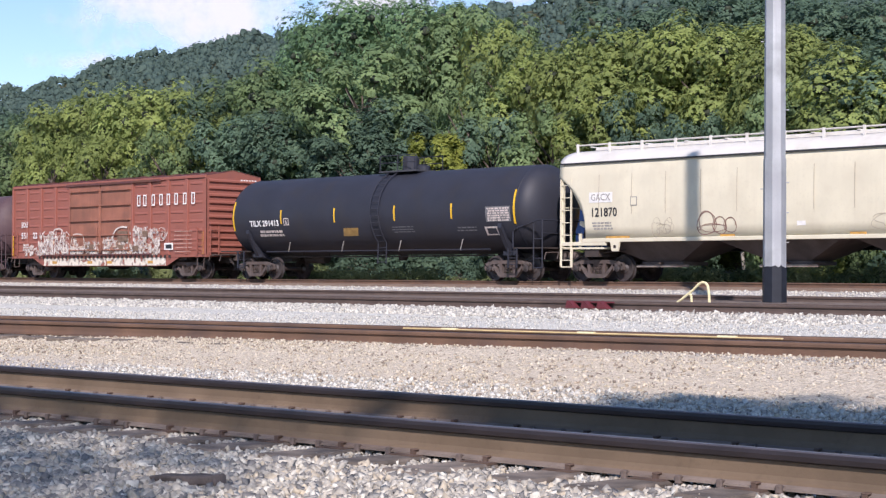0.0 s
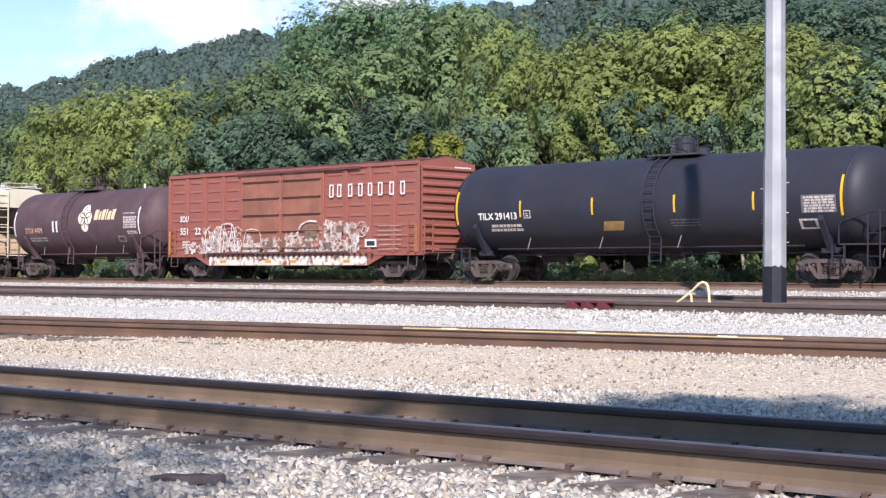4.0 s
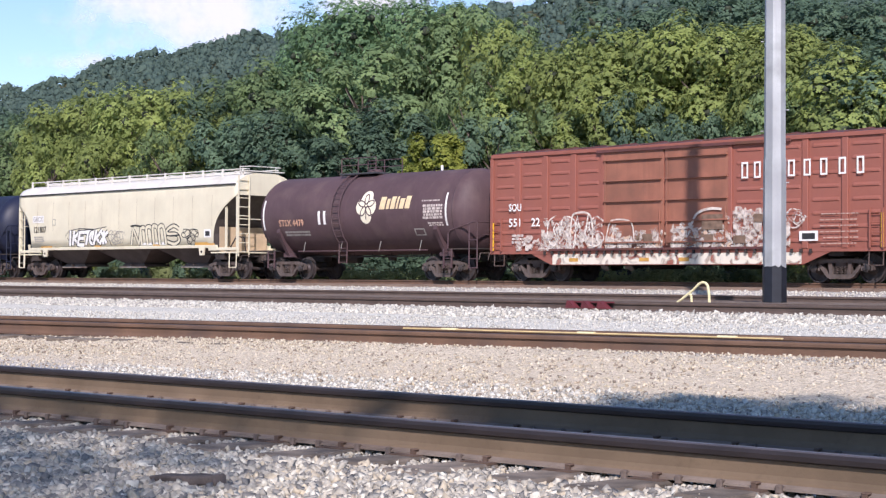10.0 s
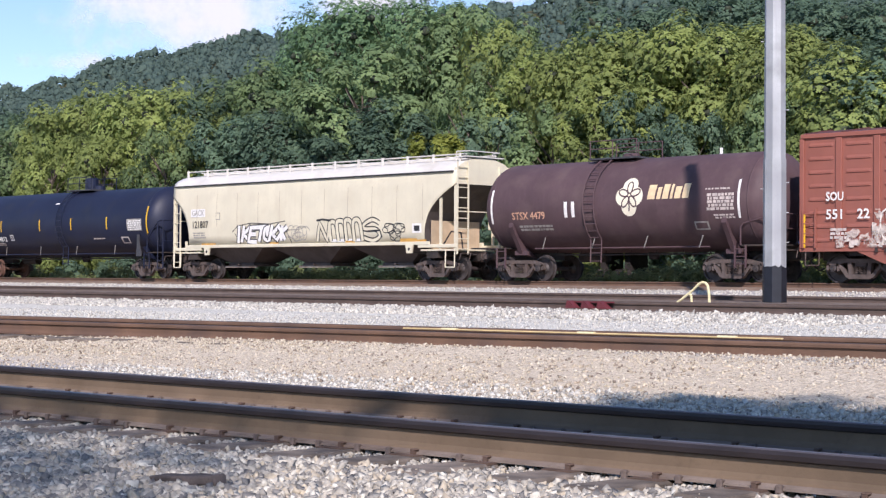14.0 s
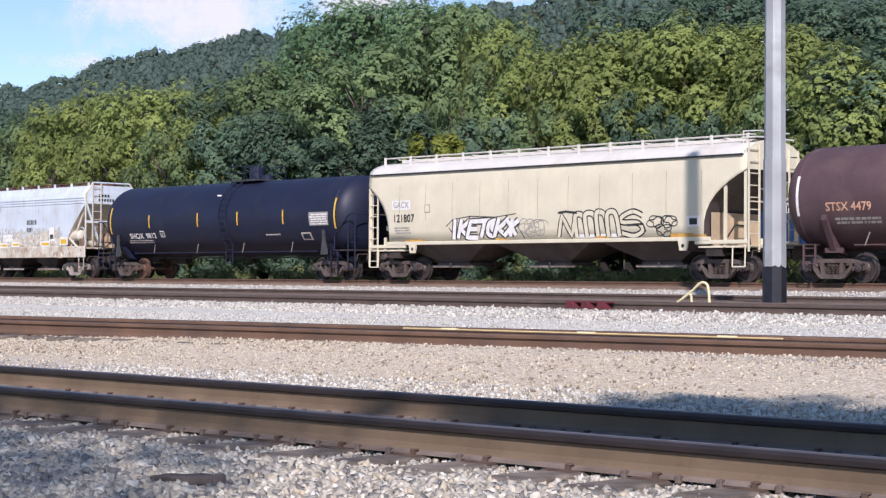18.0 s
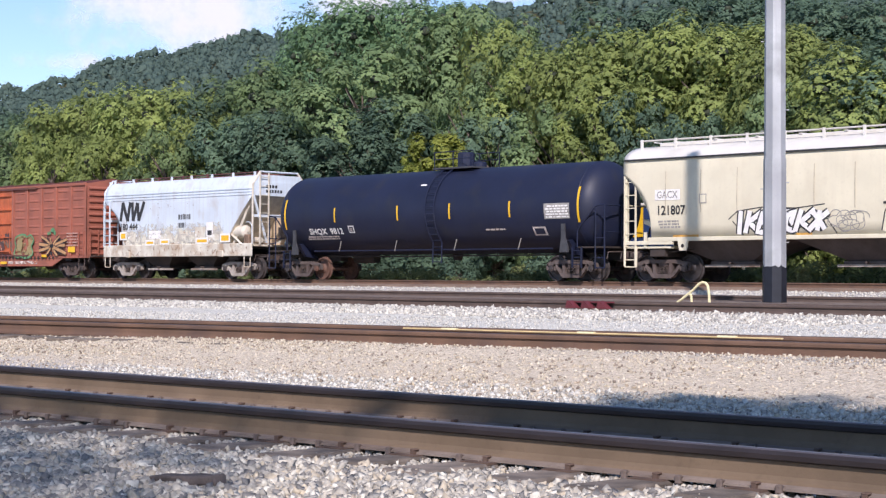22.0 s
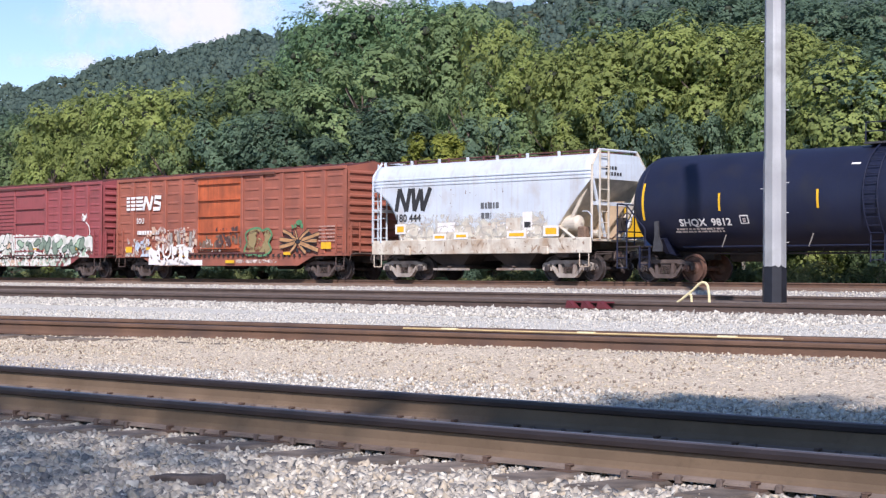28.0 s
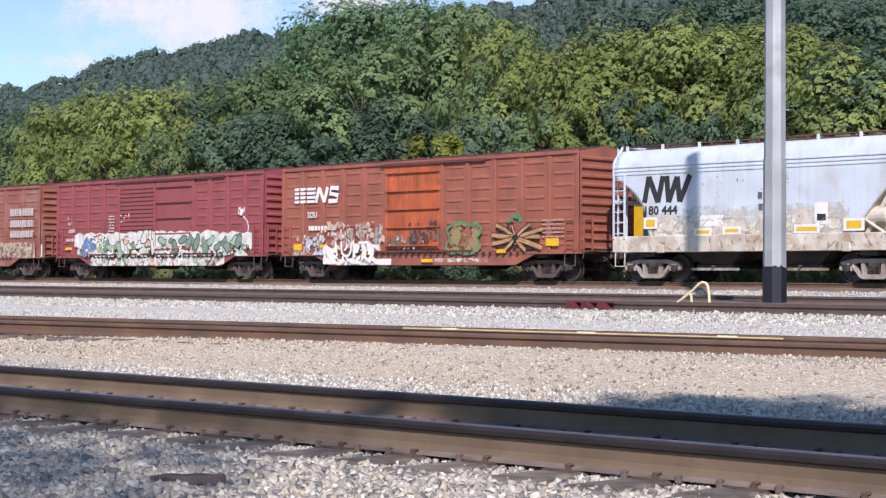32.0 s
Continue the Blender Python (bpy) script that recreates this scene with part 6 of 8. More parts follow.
# ---------------------------------------------------------------- tank cars
def tank_car(label, xc, half, paint, strip_mat, strips, bars_at, ladder_x, trucks_at, dome=True, head=0.85, slim=False):
    car = start_car("tank_car", label, "tank car", xc)
    r, zc = 1.58, 2.55
    at = round_side(zc, r)
    prof = []
    k = 10
    for i in range(k + 1):
        a = math.pi / 2 * (1 - i / k)
        prof.append((-half - head * math.sin(a), max(0.02, r * math.cos(a))))
    prof += [(-half * 0.5, r), (0, r), (half * 0.5, r)]
    for i in range(k + 1):
        a = math.pi / 2 * i / k
        prof.append((half + head * math.sin(a), max(0.02, r * math.cos(a))))
    bm = lathe(bmesh.new(), prof, 56, "x")
    bmesh.ops.translate(bm, verts=bm.verts[:], vec=(0, 0, zc))
    shell = part("tank_shell", bm, paint, car, smooth=True)
    for s in (-1, 1):
        bm = bmesh.new()
        bmesh.ops.translate(lathe(bm, [(s * half - 0.025, r + 0.004), (s * half + 0.025, r + 0.004)], 56, "x"), verts=bm.verts[:], vec=(0, 0, zc))
        part("weld_seam", bm, paint, shell, smooth=True)
    for x in strips:
        sheet("reflective_strip", x - 0.045, x + 0.045, 1.98, 3.2, at, strip_mat, car, 1, 8, 0.008)
    for x in bars_at:
        sheet("reflective_strip", x - 0.04, x + 0.04, 2.22, 2.78, at, strip_mat, car, 1, 4, 0.008)
    # ladder round the shell
    arc = [at(0, zc + r * a, 0.10)[1:] for a in [-0.75 + 0.17 * i for i in range(13)]]
    rails = part("side_ladder", pipe(bmesh.new(), [(ladder_x - 0.23, y, z) for y, z in [(-1.25, 0.62)] + arc], 0.024, 5), paint, car)
    part("stile", pipe(bmesh.new(), [(ladder_x + 0.23, y, z) for y, z in [(-1.25, 0.62)] + arc], 0.024, 5), paint, rails)
    for i in range(17):
        p = at(0, zc + r * (-0.7 + 0.155 * i), 0.10) if i < 14 else (0, -1.25, 0.68 + 0.27 * (i - 14))
        part("rung", rod(bmesh.new(), (ladder_x - 0.23, p[1], p[2]), (ladder_x + 0.23, p[1], p[2]), 0.016, 5), paint, rails)
    # top platform, railing, fittings
    pl = part("top_platform", B(ladder_x - 0.75, ladder_x + 1.3, -0.75, 0.75, zc + r - 0.02, zc + r + 0.04), M_ENDRAIL, car)
    if dome:
        part("valve_housing", lathe(bmesh.new(), [(zc + r - 0.05, 0.32), (zc + r + 0.58, 0.32), (zc + r + 0.62, 0.26)], 16, "z"), paint, car).location.x = ladder_x + 0.25
        part("manway", lathe(bmesh.new(), [(zc + r, 0.26), (zc + r + 0.2, 0.26), (zc + r + 0.24, 0.2)], 14, "z"), paint, car).location.x = ladder_x + 0.95
    else:
        part("manway", lathe(bmesh.new(), [(zc + r, 0.3), (zc + r + 0.16, 0.3), (zc + r + 0.2, 0.2)], 14, "z"), paint, car).location.x = ladder_x + 0.5
        part("safety_valve", rod(bmesh.new(), (3.9 - 0.6, 0, zc + r - 0.02), (3.9 - 0.6, 0, zc + r + 0.2), 0.05, 8), M_WHITE, car)
    for y in (-0.7, 0.7):
        bm = bmesh.new()
        for x in (ladder_x - 0.72, ladder_x + 0.25, ladder_x + 1.27):
            rod(bm, (x, y, zc + r), (x, y, zc + r + 0.62), 0.02, 5)
        for z in (0.35, 0.62):
            rod(bm, (ladder_x - 0.72, y, zc + r + z), (ladder_x + 1.27, y, zc + r + z), 0.018, 5)
        part("platform_railing", bm, paint, pl)
    # stub sills, saddles, end platforms
    for s in (-1, 1):
        x = s * trucks_at
        bm = bmesh.new()
        bx(bm, min(x - 1.3 * s, s * (half + head + 0.15)), max(x - 1.3 * s, s * (half + head + 0.15)), -0.2, 0.2, 0.72, 1.16)
        part("stub_sill", bm, M_UNDER, car)
        for q in (-1, 1):
            bm = bmesh.new()
            prism_x(bm, [(q * 0.25, 0.80), (q * 0.95, 0.92), (q * 1.3, 1.38), (q * 1.1, 1.42), (q * 0.6, 1.05)] if slim else [(q * 0.25, 0.80), (q * 1.0, 0.95), (q * 1.55, 1.86), (q * 1.52, 2.02), (q * 1.2, 1.5), (q * 0.6, 1.05)], x - 0.09, x + 0.09)
            part("saddle", bm, paint, car)
            bm = bmesh.new()
            if slim:
                prism(bm, [(x - 0.09, 1.95), (x + 0.06, 1.95), (x + 0.08, 1.5), (x + 0.22, 1.15), (x + 0.22, 0.98), (x - 0.16, 0.98), (x - 0.08, 1.5)], q * 1.5 - 0.03, q * 1.5 + 0.03)
                part("saddle_gusset", bm, M_ENDRAIL, car, "grey gusset plate")
            else:
                bx(bm, x - 0.3, x + 0.3, q * 0.95 - 0.05, q * 0.95 + 0.05, 0.9, 1.05)
                part("saddle_foot", bm, paint, car)
        part("end_platform", B(min(x + s * 0.5, s * (half + head + 0.3)), max(x + s * 0.5, s * (half + head + 0.3)), -1.4, 1.4, 1.12, 1.17), M_UNDER, car)
        xe = s * (half + head + 0.25)
        xi = x + s * 0.55
        zt = 2.55 if slim else 2.1
        if slim or s > 0:
            for path, r in (([(xi, -1.42, 1.15), (xi, -1.42, 1.70), (xi + s * 0.1, -1.42, 1.82), (xe - s * 0.4, -1.41, zt - 0.06), (xe - s * 0.2, -1.40, zt), (xe, -1.40, zt), (xe, 1.40, zt), (xe, 1.40, 1.15)], 0.026),
                            ([(xe, -1.40, 1.65), (xe, 1.40, 1.65)], 0.022)):
                part("end_railing", pipe(bmesh.new(), path, r, 6), paint, car)
            part("step_frame", pipe(bmesh.new(), [(xe, -1.40, zt), (xe, -1.40, 0.45), (xe - s * 0.4, -1.40, 0.45), (xe - s * 0.4, -1.40, zt - 0.06)], 0.026, 6), paint, car)
            for z in (0.78, 1.45):
                part("step_rung", rod(bmesh.new(), (xe, -1.40, z), (xe - s * 0.4, -1.40, z), 0.02, 5), paint, car)
            part("railing_post", pipe(bmesh.new(), [(xe, -0.5, zt), (xe, -0.5, 1.15)], 0.024, 6), paint, car)
        else:
            bm.free()
        ladder(car, paint, xi - 0.2, xi + 0.2, -1.44, 0.45, 1.15, 3)
        coupler(car, s * (half + head + 0.25), s)
        truck(car, x, M_TRUCK)
    # side running pipe and brackets
    part("side_pipe", rod(bmesh.new(), (-trucks_at + 0.8, -1.15, 1.12), (trucks_at - 0.8, -1.15, 1.12), 0.03, 6), paint, car)
    for x in [(-0.62 + 0.41 * i) * half for i in range(4)]:
        part("pipe_bracket", pipe(bmesh.new(), [(x, -1.16, 1.10), (x + 0.22, -1.26, 1.48)], 0.022, 5), M_GREYLET, car)
    part("brake_pipe", pipe(bmesh.new(), [(-trucks_at + 1.2, -0.5, 0.92), (-1, -0.55, 0.9), (trucks_at - 1.2, -0.5, 0.92)], 0.03, 5), M_UNDER, car)
    for i in range(7):
        x = -half * 0.6 + i * half * 0.2
        part("pipe_hanger", rod(bmesh.new(), (x, -0.5, 0.9), (x, -0.45, 1.3), 0.018, 4), M_UNDER, car)
    part("bottom_outlet", lathe(bmesh.new(), [(0.75, 0.16), (0.95, 0.2), (1.2, 0.28)], 12, "z"), M_UNDER, car).location.x = 0.6
    part("brake_cylinder", rod(bmesh.new(), (-trucks_at + 1.7, 0.3, 0.85), (-trucks_at + 2.9, 0.3, 0.85), 0.2, 10), M_UNDER, car)
    if dome:
        brake_wheel(car, -(half + head + 0.1), 0.75, 1.7, -1, paint)
    return car, at


# ---------------------------------------------------------------- covered hoppers
def lathe_x(x0, x1, r, y, z):
    """A tank with rounded ends lying along the car."""
    e = r * 0.5
    bm = lathe(bmesh.new(), [(x0 - e, 0.02), (x0 - e * 0.8, r * 0.6), (x0 - e * 0.3, r * 0.92), (x0, r), (x1, r), (x1 + e * 0.3, r * 0.92), (x1 + e * 0.8, r * 0.6), (x1 + e, 0.02)], 18, "x")
    bmesh.ops.translate(bm, verts=bm.verts[:], vec=(0, y, z))
    return bm


def hopper_body(bm, h, zsill, zside, zroof, inset_l, inset_r, bulge, ztop_end, curve, ytop, curve_l=0):
    """Loft of the body: sides, curved roof and the sloping sheets at both ends."""
    def zlow(x):
        for s, ins in ((-1, inset_l), (1, inset_r)):
            d = (s * x - (h - ins)) / ins
            if d > 0:
                return zsill + (ztop_end - zsill) * d ** (curve if s > 0 or not curve_l else curve_l)
        return zsill
    xs = [-h + inset_l * math.sin(math.pi / 2 * k / 8) for k in range(9)] + [-h + inset_l + (2 * h - inset_l - inset_r) * k / 10 for k in range(1, 10)] \
        + [h - inset_r * math.sin(math.pi / 2 * k / 8) for k in range(8, -1, -1)]
    rings = []
    for x in xs:
        zl = zlow(x)
        half = []
        for k in range(7):
            z = zl + (zside - zl) * k / 6
            f = (z - zsill) / (zside - zsill)
            half.append((1.44 + bulge * math.sin(math.pi * min(1, max(0, f))), z))
        for k in range(1, 6):
            a = math.pi / 2 * k / 6
            half.append((ytop + (1.44 - ytop) * math.cos(a) if ytop else 1.44 * math.cos(a), zside + (zroof - zside) * math.sin(a)))
        half.append((ytop if ytop else 0.01, zroof))
        full = [(-y, z) for y, z in half] + [(y, z) for y, z in half[::-1]]
        rings.append([bm.verts.new((x, y, z)) for y, z in full])
    n = len(rings[0])
    for p, q in zip(rings, rings[1:]):
        for i in range(n):
            f = bm.faces.new((p[i], p[(i + 1) % n], q[(i + 1) % n], q[i]))
            f.smooth = 0 <= i < n - 1
            if i == n - 1:
                f.material_index = 1
            elif min(v.co.z for v in f.verts) > zside - 0.01:
                f.material_index = 2
    for ring in (rings[0], rings[-1]):
        f = bm.faces.new(ring)
    bmesh.ops.recalc_face_normals(bm, faces=bm.faces[:])
    return bm


def bay(car, x0, x1, xo, w_out, z_top, z_out, material, y_out=0.95):
    """One discharge bay: sloping sheets down to a gate."""
    bm = bmesh.new()
    t = [bm.verts.new(p) for p in ((x0, -1.32, z_top), (x1, -1.32, z_top), (x1, 1.32, z_top), (x0, 1.32, z_top))]
    c = [bm.verts.new(p) for p in ((xo - w_out, -y_out, z_out), (xo + w_out, -y_out, z_out), (xo + w_out, y_out, z_out), (xo - w_out, y_out, z_out))]
    for i in range(4):
        bm.faces.new((t[i], t[(i + 1) % 4], c[(i + 1) % 4], c[i]))
    bm.faces.new(c)
    bmesh.ops.recalc_face_normals(bm, faces=bm.faces[:])
    b = part("discharge_bay", bm, material, car)
    g = B(xo - w_out - 0.15, xo + w_out + 0.15, -y_out - 0.07, y_out + 0.07, z_out - 0.12, z_out, bevel=0.015)
    part("outlet_gate", g, material, b)
    part("gate_rail", B(xo - w_out - 0.35, xo + w_out + 0.35, -y_out - 0.11, -y_out - 0.03, z_out - 0.18, z_out - 0.10), M_TRUCKG, b)
    part("gate_crank", rod(bmesh.new(), (xo, -y_out - 0.25, z_out - 0.05), (xo, -y_out, z_out - 0.05), 0.035, 8), M_TRUCK, b)


def roof_walk(car, h, z, y, material, n, rail_z):
    """Running board with stanchions along a roof edge."""
    for s in (-1, 1):
        rb = part("running_board", B(-h, h, min(s * y, s * (y - 0.28)), max(s * y, s * (y - 0.28)), rail_z - 0.03, rail_z), material, car)
        for k in range(n):
            x = -h + 0.1 + (2 * h - 0.2) * k / (n - 1)
            part("board_bracket", B(x - 0.04, x + 0.04, min(s * (y + 0.04), s * (y - 0.02)), max(s * (y + 0.04), s * (y - 0.02)), z, rail_z + 0.02), material, rb)


def cream_hopper(label, xc):
    car = start_car("covered_hopper", label, "hopper car", xc)
    h = 8.63
    bm = hopper_body(bmesh.new(), h, 1.40, 3.95, 4.48, 1.15, 1.65, 0.05, 3.5, 0.36, 0)
    me = finish(bm, "hopper_body")
    me.materials.append(M_CREAM)
    me.materials.append(M_BAY)
    me.materials.append(M_CREAMROOF)
    piece("hopper_body", me, car)
    at = lambda x, z, out=0.0: (x, -(1.44 + 0.05 * math.sin(math.pi * min(1, max(0, (z - 1.4) / 2.55))) + out), z)
    for s in (-1, 1):
        part("roof_seam", B(-h + 0.05, h - 0.15, min(s * 1.43, s * 1.50), max(s * 1.43, s * 1.50), 3.93, 3.985), M_BLACKLET if s < 0 else M_CREAM, car)
        part("side_sill", B(-h + 1.0, h - 1.4, min(s * 1.38, s * 1.47), max(s * 1.38, s * 1.47), 1.30, 1.43, bevel=0.015), M_CREAM, car)
        for e in (-1, 1):
            part("end_sill", B(min(e * h, e * (h - 2.0)), max(e * h, e * (h - 2.0)), min(s * 1.34, s * 1.46), max(s * 1.34, s * 1.46), 1.19, 1.32, bevel=0.015), M_CREAM, car)
    roof_walk(car, h - 0.25, 4.28, 0.92, M_CREAMROOF, 13, 4.64)
    part("hatch_trough", B(-h + 0.6, h - 0.6, -0.32, 0.32, 4.44, 4.58, bevel=0.03), M_CREAMROOF, car)
    for k in range(10):
        part("hatch_latch", B(-h + 1.2 + k * 1.6, -h + 1.3 + k * 1.6, -0.36, 0.36, 4.58, 4.61), M_CREAMROOF, car)
    for k in range(11):
        x = -h + 1.75 + k * 1.38
        sheet("panel_weld", x - 0.012, x + 0.012, 2.2, 3.55, at, M_WELD, car, 1, 6, 0.012)
    for x0, x1, xo in ((-7.4, -2.5, -4.85), (-2.5, 2.4, 0.0), (2.4, 7.0, 4.75)):
        bay(car, x0, x1, xo, 0.7, 1.42, 0.66, M_BAY, 0.6)
    for s in (-1, 1):
        part("stub_sill", B(min(s * 6.1, s * h), max(s * 6.1, s * h), -0.2, 0.2, 0.72, 1.02), M_UNDER, car)
    for s in (-1, 1):
        part("end_platform", B(min(s * (h - 1.9), s * h), max(s * (h - 1.9), s * h), -1.4, 1.4, 1.08, 1.14), M_CREAM, car)
        for q in (-1, 1):
            part("end_post", B(min(s * (h - 0.14), s * (h - 0.04)), max(s * (h - 0.14), s * (h - 0.04)), q * 1.38 - 0.05, q * 1.38 + 0.05, 1.12, 4.1 if s > 0 else 3.5), M_CREAM, car)
            part("end_post", B(min(s * (h - 0.9), s * (h - 0.82)), max(s * (h - 0.9), s * (h - 0.82)), q * 1.38 - 0.04, q * 1.38 + 0.04, 1.1, 3.1 if s > 0 else 1.6), M_CREAM, car)
        if s < 0:
            ladder(car, M_CREAM, -h + 0.06, -h + 0.51, -1.46, 0.5, 3.45, 7)
        else:
            ladder(car, M_CREAM, h + 0.05, 0.56, -1.45, 0.95, 4.3, 9, "y", 0.02)
        ladder(car, M_CREAM, s * (h + 0.02), 0.5, 0.8, 1.1, 4.2, 8, "y")
        part("end_rail", pipe(bmesh.new(), [(s * h, -1.4, 2.5), (s * h, 1.4, 2.5)], 0.024, 6), M_CREAM, car)
        if s < 0:
            bm = bmesh.new()
            prism(bm, [(s * (h - 2.6), 1.35), (s * (h - 0.5), 2.05), (s * (h - 0.5), 1.9), (s * (h - 2.2), 1.2)], -1.0, 1.0)
            part("slope_sheet_brace", bm, M_CREAM, car)
        part("sill_step", pipe(bmesh.new(), [(s * (h - 0.08), -1.44, 1.12), (s * (h - 0.08), -1.46, 0.48), (s * (h - 0.55), -1.46, 0.48), (s * (h - 0.55), -1.44, 1.12)], 0.024, 5), M_CREAM, car)
        if s > 0:
            part("end_bulkhead", B(h - 1.5, h - 1.44, -1.25, 1.25, 1.14, 2.2), M_TANPANEL, car, "tan stained end bulkhead")
        else:
            part("slope_stiffener", rod(bmesh.new(), (s * (h - 1.5), -1.25, 1.35), (s * (h - 0.35), -1.25, 3.2), 0.045, 6), M_CREAM, car)
        part("brake_lever", pipe(bmesh.new(), [(s * (h - 0.4), -0.7, 1.15), (s * (h - 0.5), -0.7, 1.75), (s * (h - 0.9), -0.8, 1.8), (s * (h - 1.3), -0.9, 1.2)], 0.03, 5), M_UNDER, car)
        part("train_pipe", pipe(bmesh.new(), [(s * h, -0.35, 0.95), (s * (h - 1.0), -1.1, 0.9), (s * (h - 2.6), -1.15, 1.05)], 0.028, 5), M_UNDER, car)
        coupler(car, s * (h + 0.02), s)
        part("bolster", B(s * 7.3 - 0.3, s * 7.3 + 0.3, -1.35, 1.35, 0.82, 1.1), M_UNDER, car)
        part("jacking_plate", prism(bmesh.new(), [(s * 6.2 - 0.2, 1.32), (s * 6.2 + 0.2, 1.32), (s * 6.2 + 0.13, 1.0), (s * 6.2 - 0.13, 1.0)], -1.49, -1.42), M_CREAM, car)
        part("lifting_eye", rod(bmesh.new(), (s * 6.2, -1.495, 1.15), (s * 6.2, -1.42, 1.15), 0.06, 10), M_UNDER, car)
        truck(car, s * 7.3, M_TRUCK)
    bm = pipe(bmesh.new(), [(-h + 0.3, -0.2, 4.62), (-h + 0.3, 0.2, 4.62)], 0.02, 5)
    bx(bm, h - 0.55, h + 0.06, -1.0, 1.0, 4.50, 4.54)
    part("end_running_board", bm, M_CREAMROOF, car)
    part("grab_hoop", pipe(bmesh.new(), [(h - 0.5, -0.95, 4.3), (h - 0.5, -0.95, 4.72), (h + 0.02, -0.8, 4.72), (h + 0.02, 0.8, 4.72), (h - 0.5, 0.95, 4.72), (h - 0.5, 0.95, 4.3)], 0.02, 5), M_CREAMROOF, car)
    brake_wheel(car, h + 0.05, 0.6, 2.2, 1, M_CREAM)
    for x, w in ((-6.6, 1.0), (-2.0, 0.55), (2.6, 0.55), (6.3, 0.8)):
        sheet("reflective_strip", x, x + w, 1.425, 1.50, at, M_ORANGESTRIP, car, 2, 1, 0.012)
    return car, at


def grey_hopper(label, xc):
    car = start_car("covered_hopper", label, "hopper car", xc)
    h = 5.4
    bm = hopper_body(bmesh.new(), h, 1.42, 3.62, 4.32, 1.45, 1.75, 0.0, 3.45, 0.8, 0.95, 0.38)
    me = finish(bm, "hopper_body")
    me.materials.append(M_GREY)
    me.materials.append(M_PALEGRIME)
    me.materials.append(M_GREY)
    piece("hopper_body", me, car)
    at = flat_side(-1.44)
    for s in (-1, 1):
        for z in (3.50, 3.62, 3.74):
            part("side_ridge", B(-h + 0.02, h - 0.02, min(s * 1.43, s * 1.465), max(s * 1.43, s * 1.465), z - 0.02, z + 0.02), M_GREY, car)
        part("side_sill", B(-h, h, min(s * 1.40, s * 1.49), max(s * 1.40, s * 1.49), 0.95, 1.48, bevel=0.02), M_GREYSILL, car)
    roof_walk(car, h - 0.02, 4.2, 1.0, M_ROOF, 7, 4.46)
    for k in range(8):
        x = -h + 0.3 + k * (2 * h - 0.6) / 7
        part("roof_stanchion", B(x - 0.035, x + 0.035, -1.12, -1.04, 4.08, 4.46), M_GREY, car)
    part("hatch_trough", B(-h + 0.5, h - 0.5, -0.4, 0.4, 4.30, 4.42, bevel=0.03), M_ROOF, car)
    for x0, x1, xo in ((-3.3, -0.05, -1.6), (0.05, 3.2, 1.6)):
        bay(car, x0, x1, xo, 0.55, 1.3, 0.55, M_UNDER)
    part("centre_sill", B(-h, h, -0.2, 0.2, 0.72, 1.02), M_UNDER, car)
    for s in (-1, 1):
        part("end_platform", B(min(s * (h - 1.6), s * h), max(s * (h - 1.6), s * h), -1.42, 1.42, 1.36, 1.42), M_GREYSILL, car)
        for q in (-1, 1):
            bm = bmesh.new()
            pipe(bm, [(s * h, q * 1.42, 1.4), (s * h, q * 1.42, 3.9), (s * (h - 0.05), q * 1.0, 4.45)], 0.045, 6)
            part("end_post", bm, M_PALEGRIME if s > 0 else M_GREY, car)
            if s < 0:
                continue
            part("end_brace", rod(bmesh.new(), (s * h, q * 1.40, 3.5), (s * (h - 0.2), q * 0.45, 1.4), 0.06, 6), M_GREY, car)
            part("slope_brace", rod(bmesh.new(), (s * (h - 1.7), q * 1.36, 2.0), (s * (h - 0.75), q * 1.36, 1.42), 0.05, 6), M_GREYSILL, car)
        part("end_header", B(min(s * (h - 0.05), s * (h + 0.03)), max(s * (h - 0.05), s * (h + 0.03)), -1.36, 1.36, 3.45, 4.02), M_GREY, car)
        part("end_crossbar", B(min(s * (h - 0.03), s * (h + 0.04)), max(s * (h - 0.03), s * (h + 0.04)), -1.4, 1.4, 2.56, 2.68), M_GREY, car)
        part("end_top_rail", pipe(bmesh.new(), [(s * (h - 0.05), -1.0, 4.45), (s * (h - 0.05), 1.0, 4.45)], 0.04, 6), M_GREY, car)
        ladder(car, M_PALEGRIME if s > 0 else M_GREY, s * (h + 0.08), 0.45, -1.1, 1.42, 4.4, 8, "y")
        if s < 0:
            ladder(car, M_GREY, -h + 0.08, -h + 0.53, -1.52, 1.4, 3.5, 6)
        part("sill_step", pipe(bmesh.new(), [(s * (h - 0.1), -1.45, 0.95), (s * (h - 0.1), -1.45, 0.5), (s * (h - 0.5), -1.45, 0.5), (s * (h - 0.5), -1.45, 0.95)], 0.02, 5), M_GREYSILL, car)
        coupler(car, s * (h + 0.02), s)
        part("bolster", B(s * 4.05 - 0.3, s * 4.05 + 0.3, -1.35, 1.35, 0.82, 1.1), M_UNDER, car)
        part("jacking_pad", B(s * 3.4 - 0.15, s * 3.4 + 0.15, -1.54, -1.45, 0.92, 1.2, bevel=0.03), M_GREYSILL, car)
        truck(car, s * 4.05, M_TRUCKG)
    brake_wheel(car, h + 0.32, 0.05, 2.05, 1, M_UNDER)
    # added plate: hides the trailer behind the open end under the slope
    part("shear_plate", B(h - 1.55, h - 0.2, 0.5, 0.55, 1.42, 2.75), M_TANPANEL, car, "added tan plate closing the view under the slope")
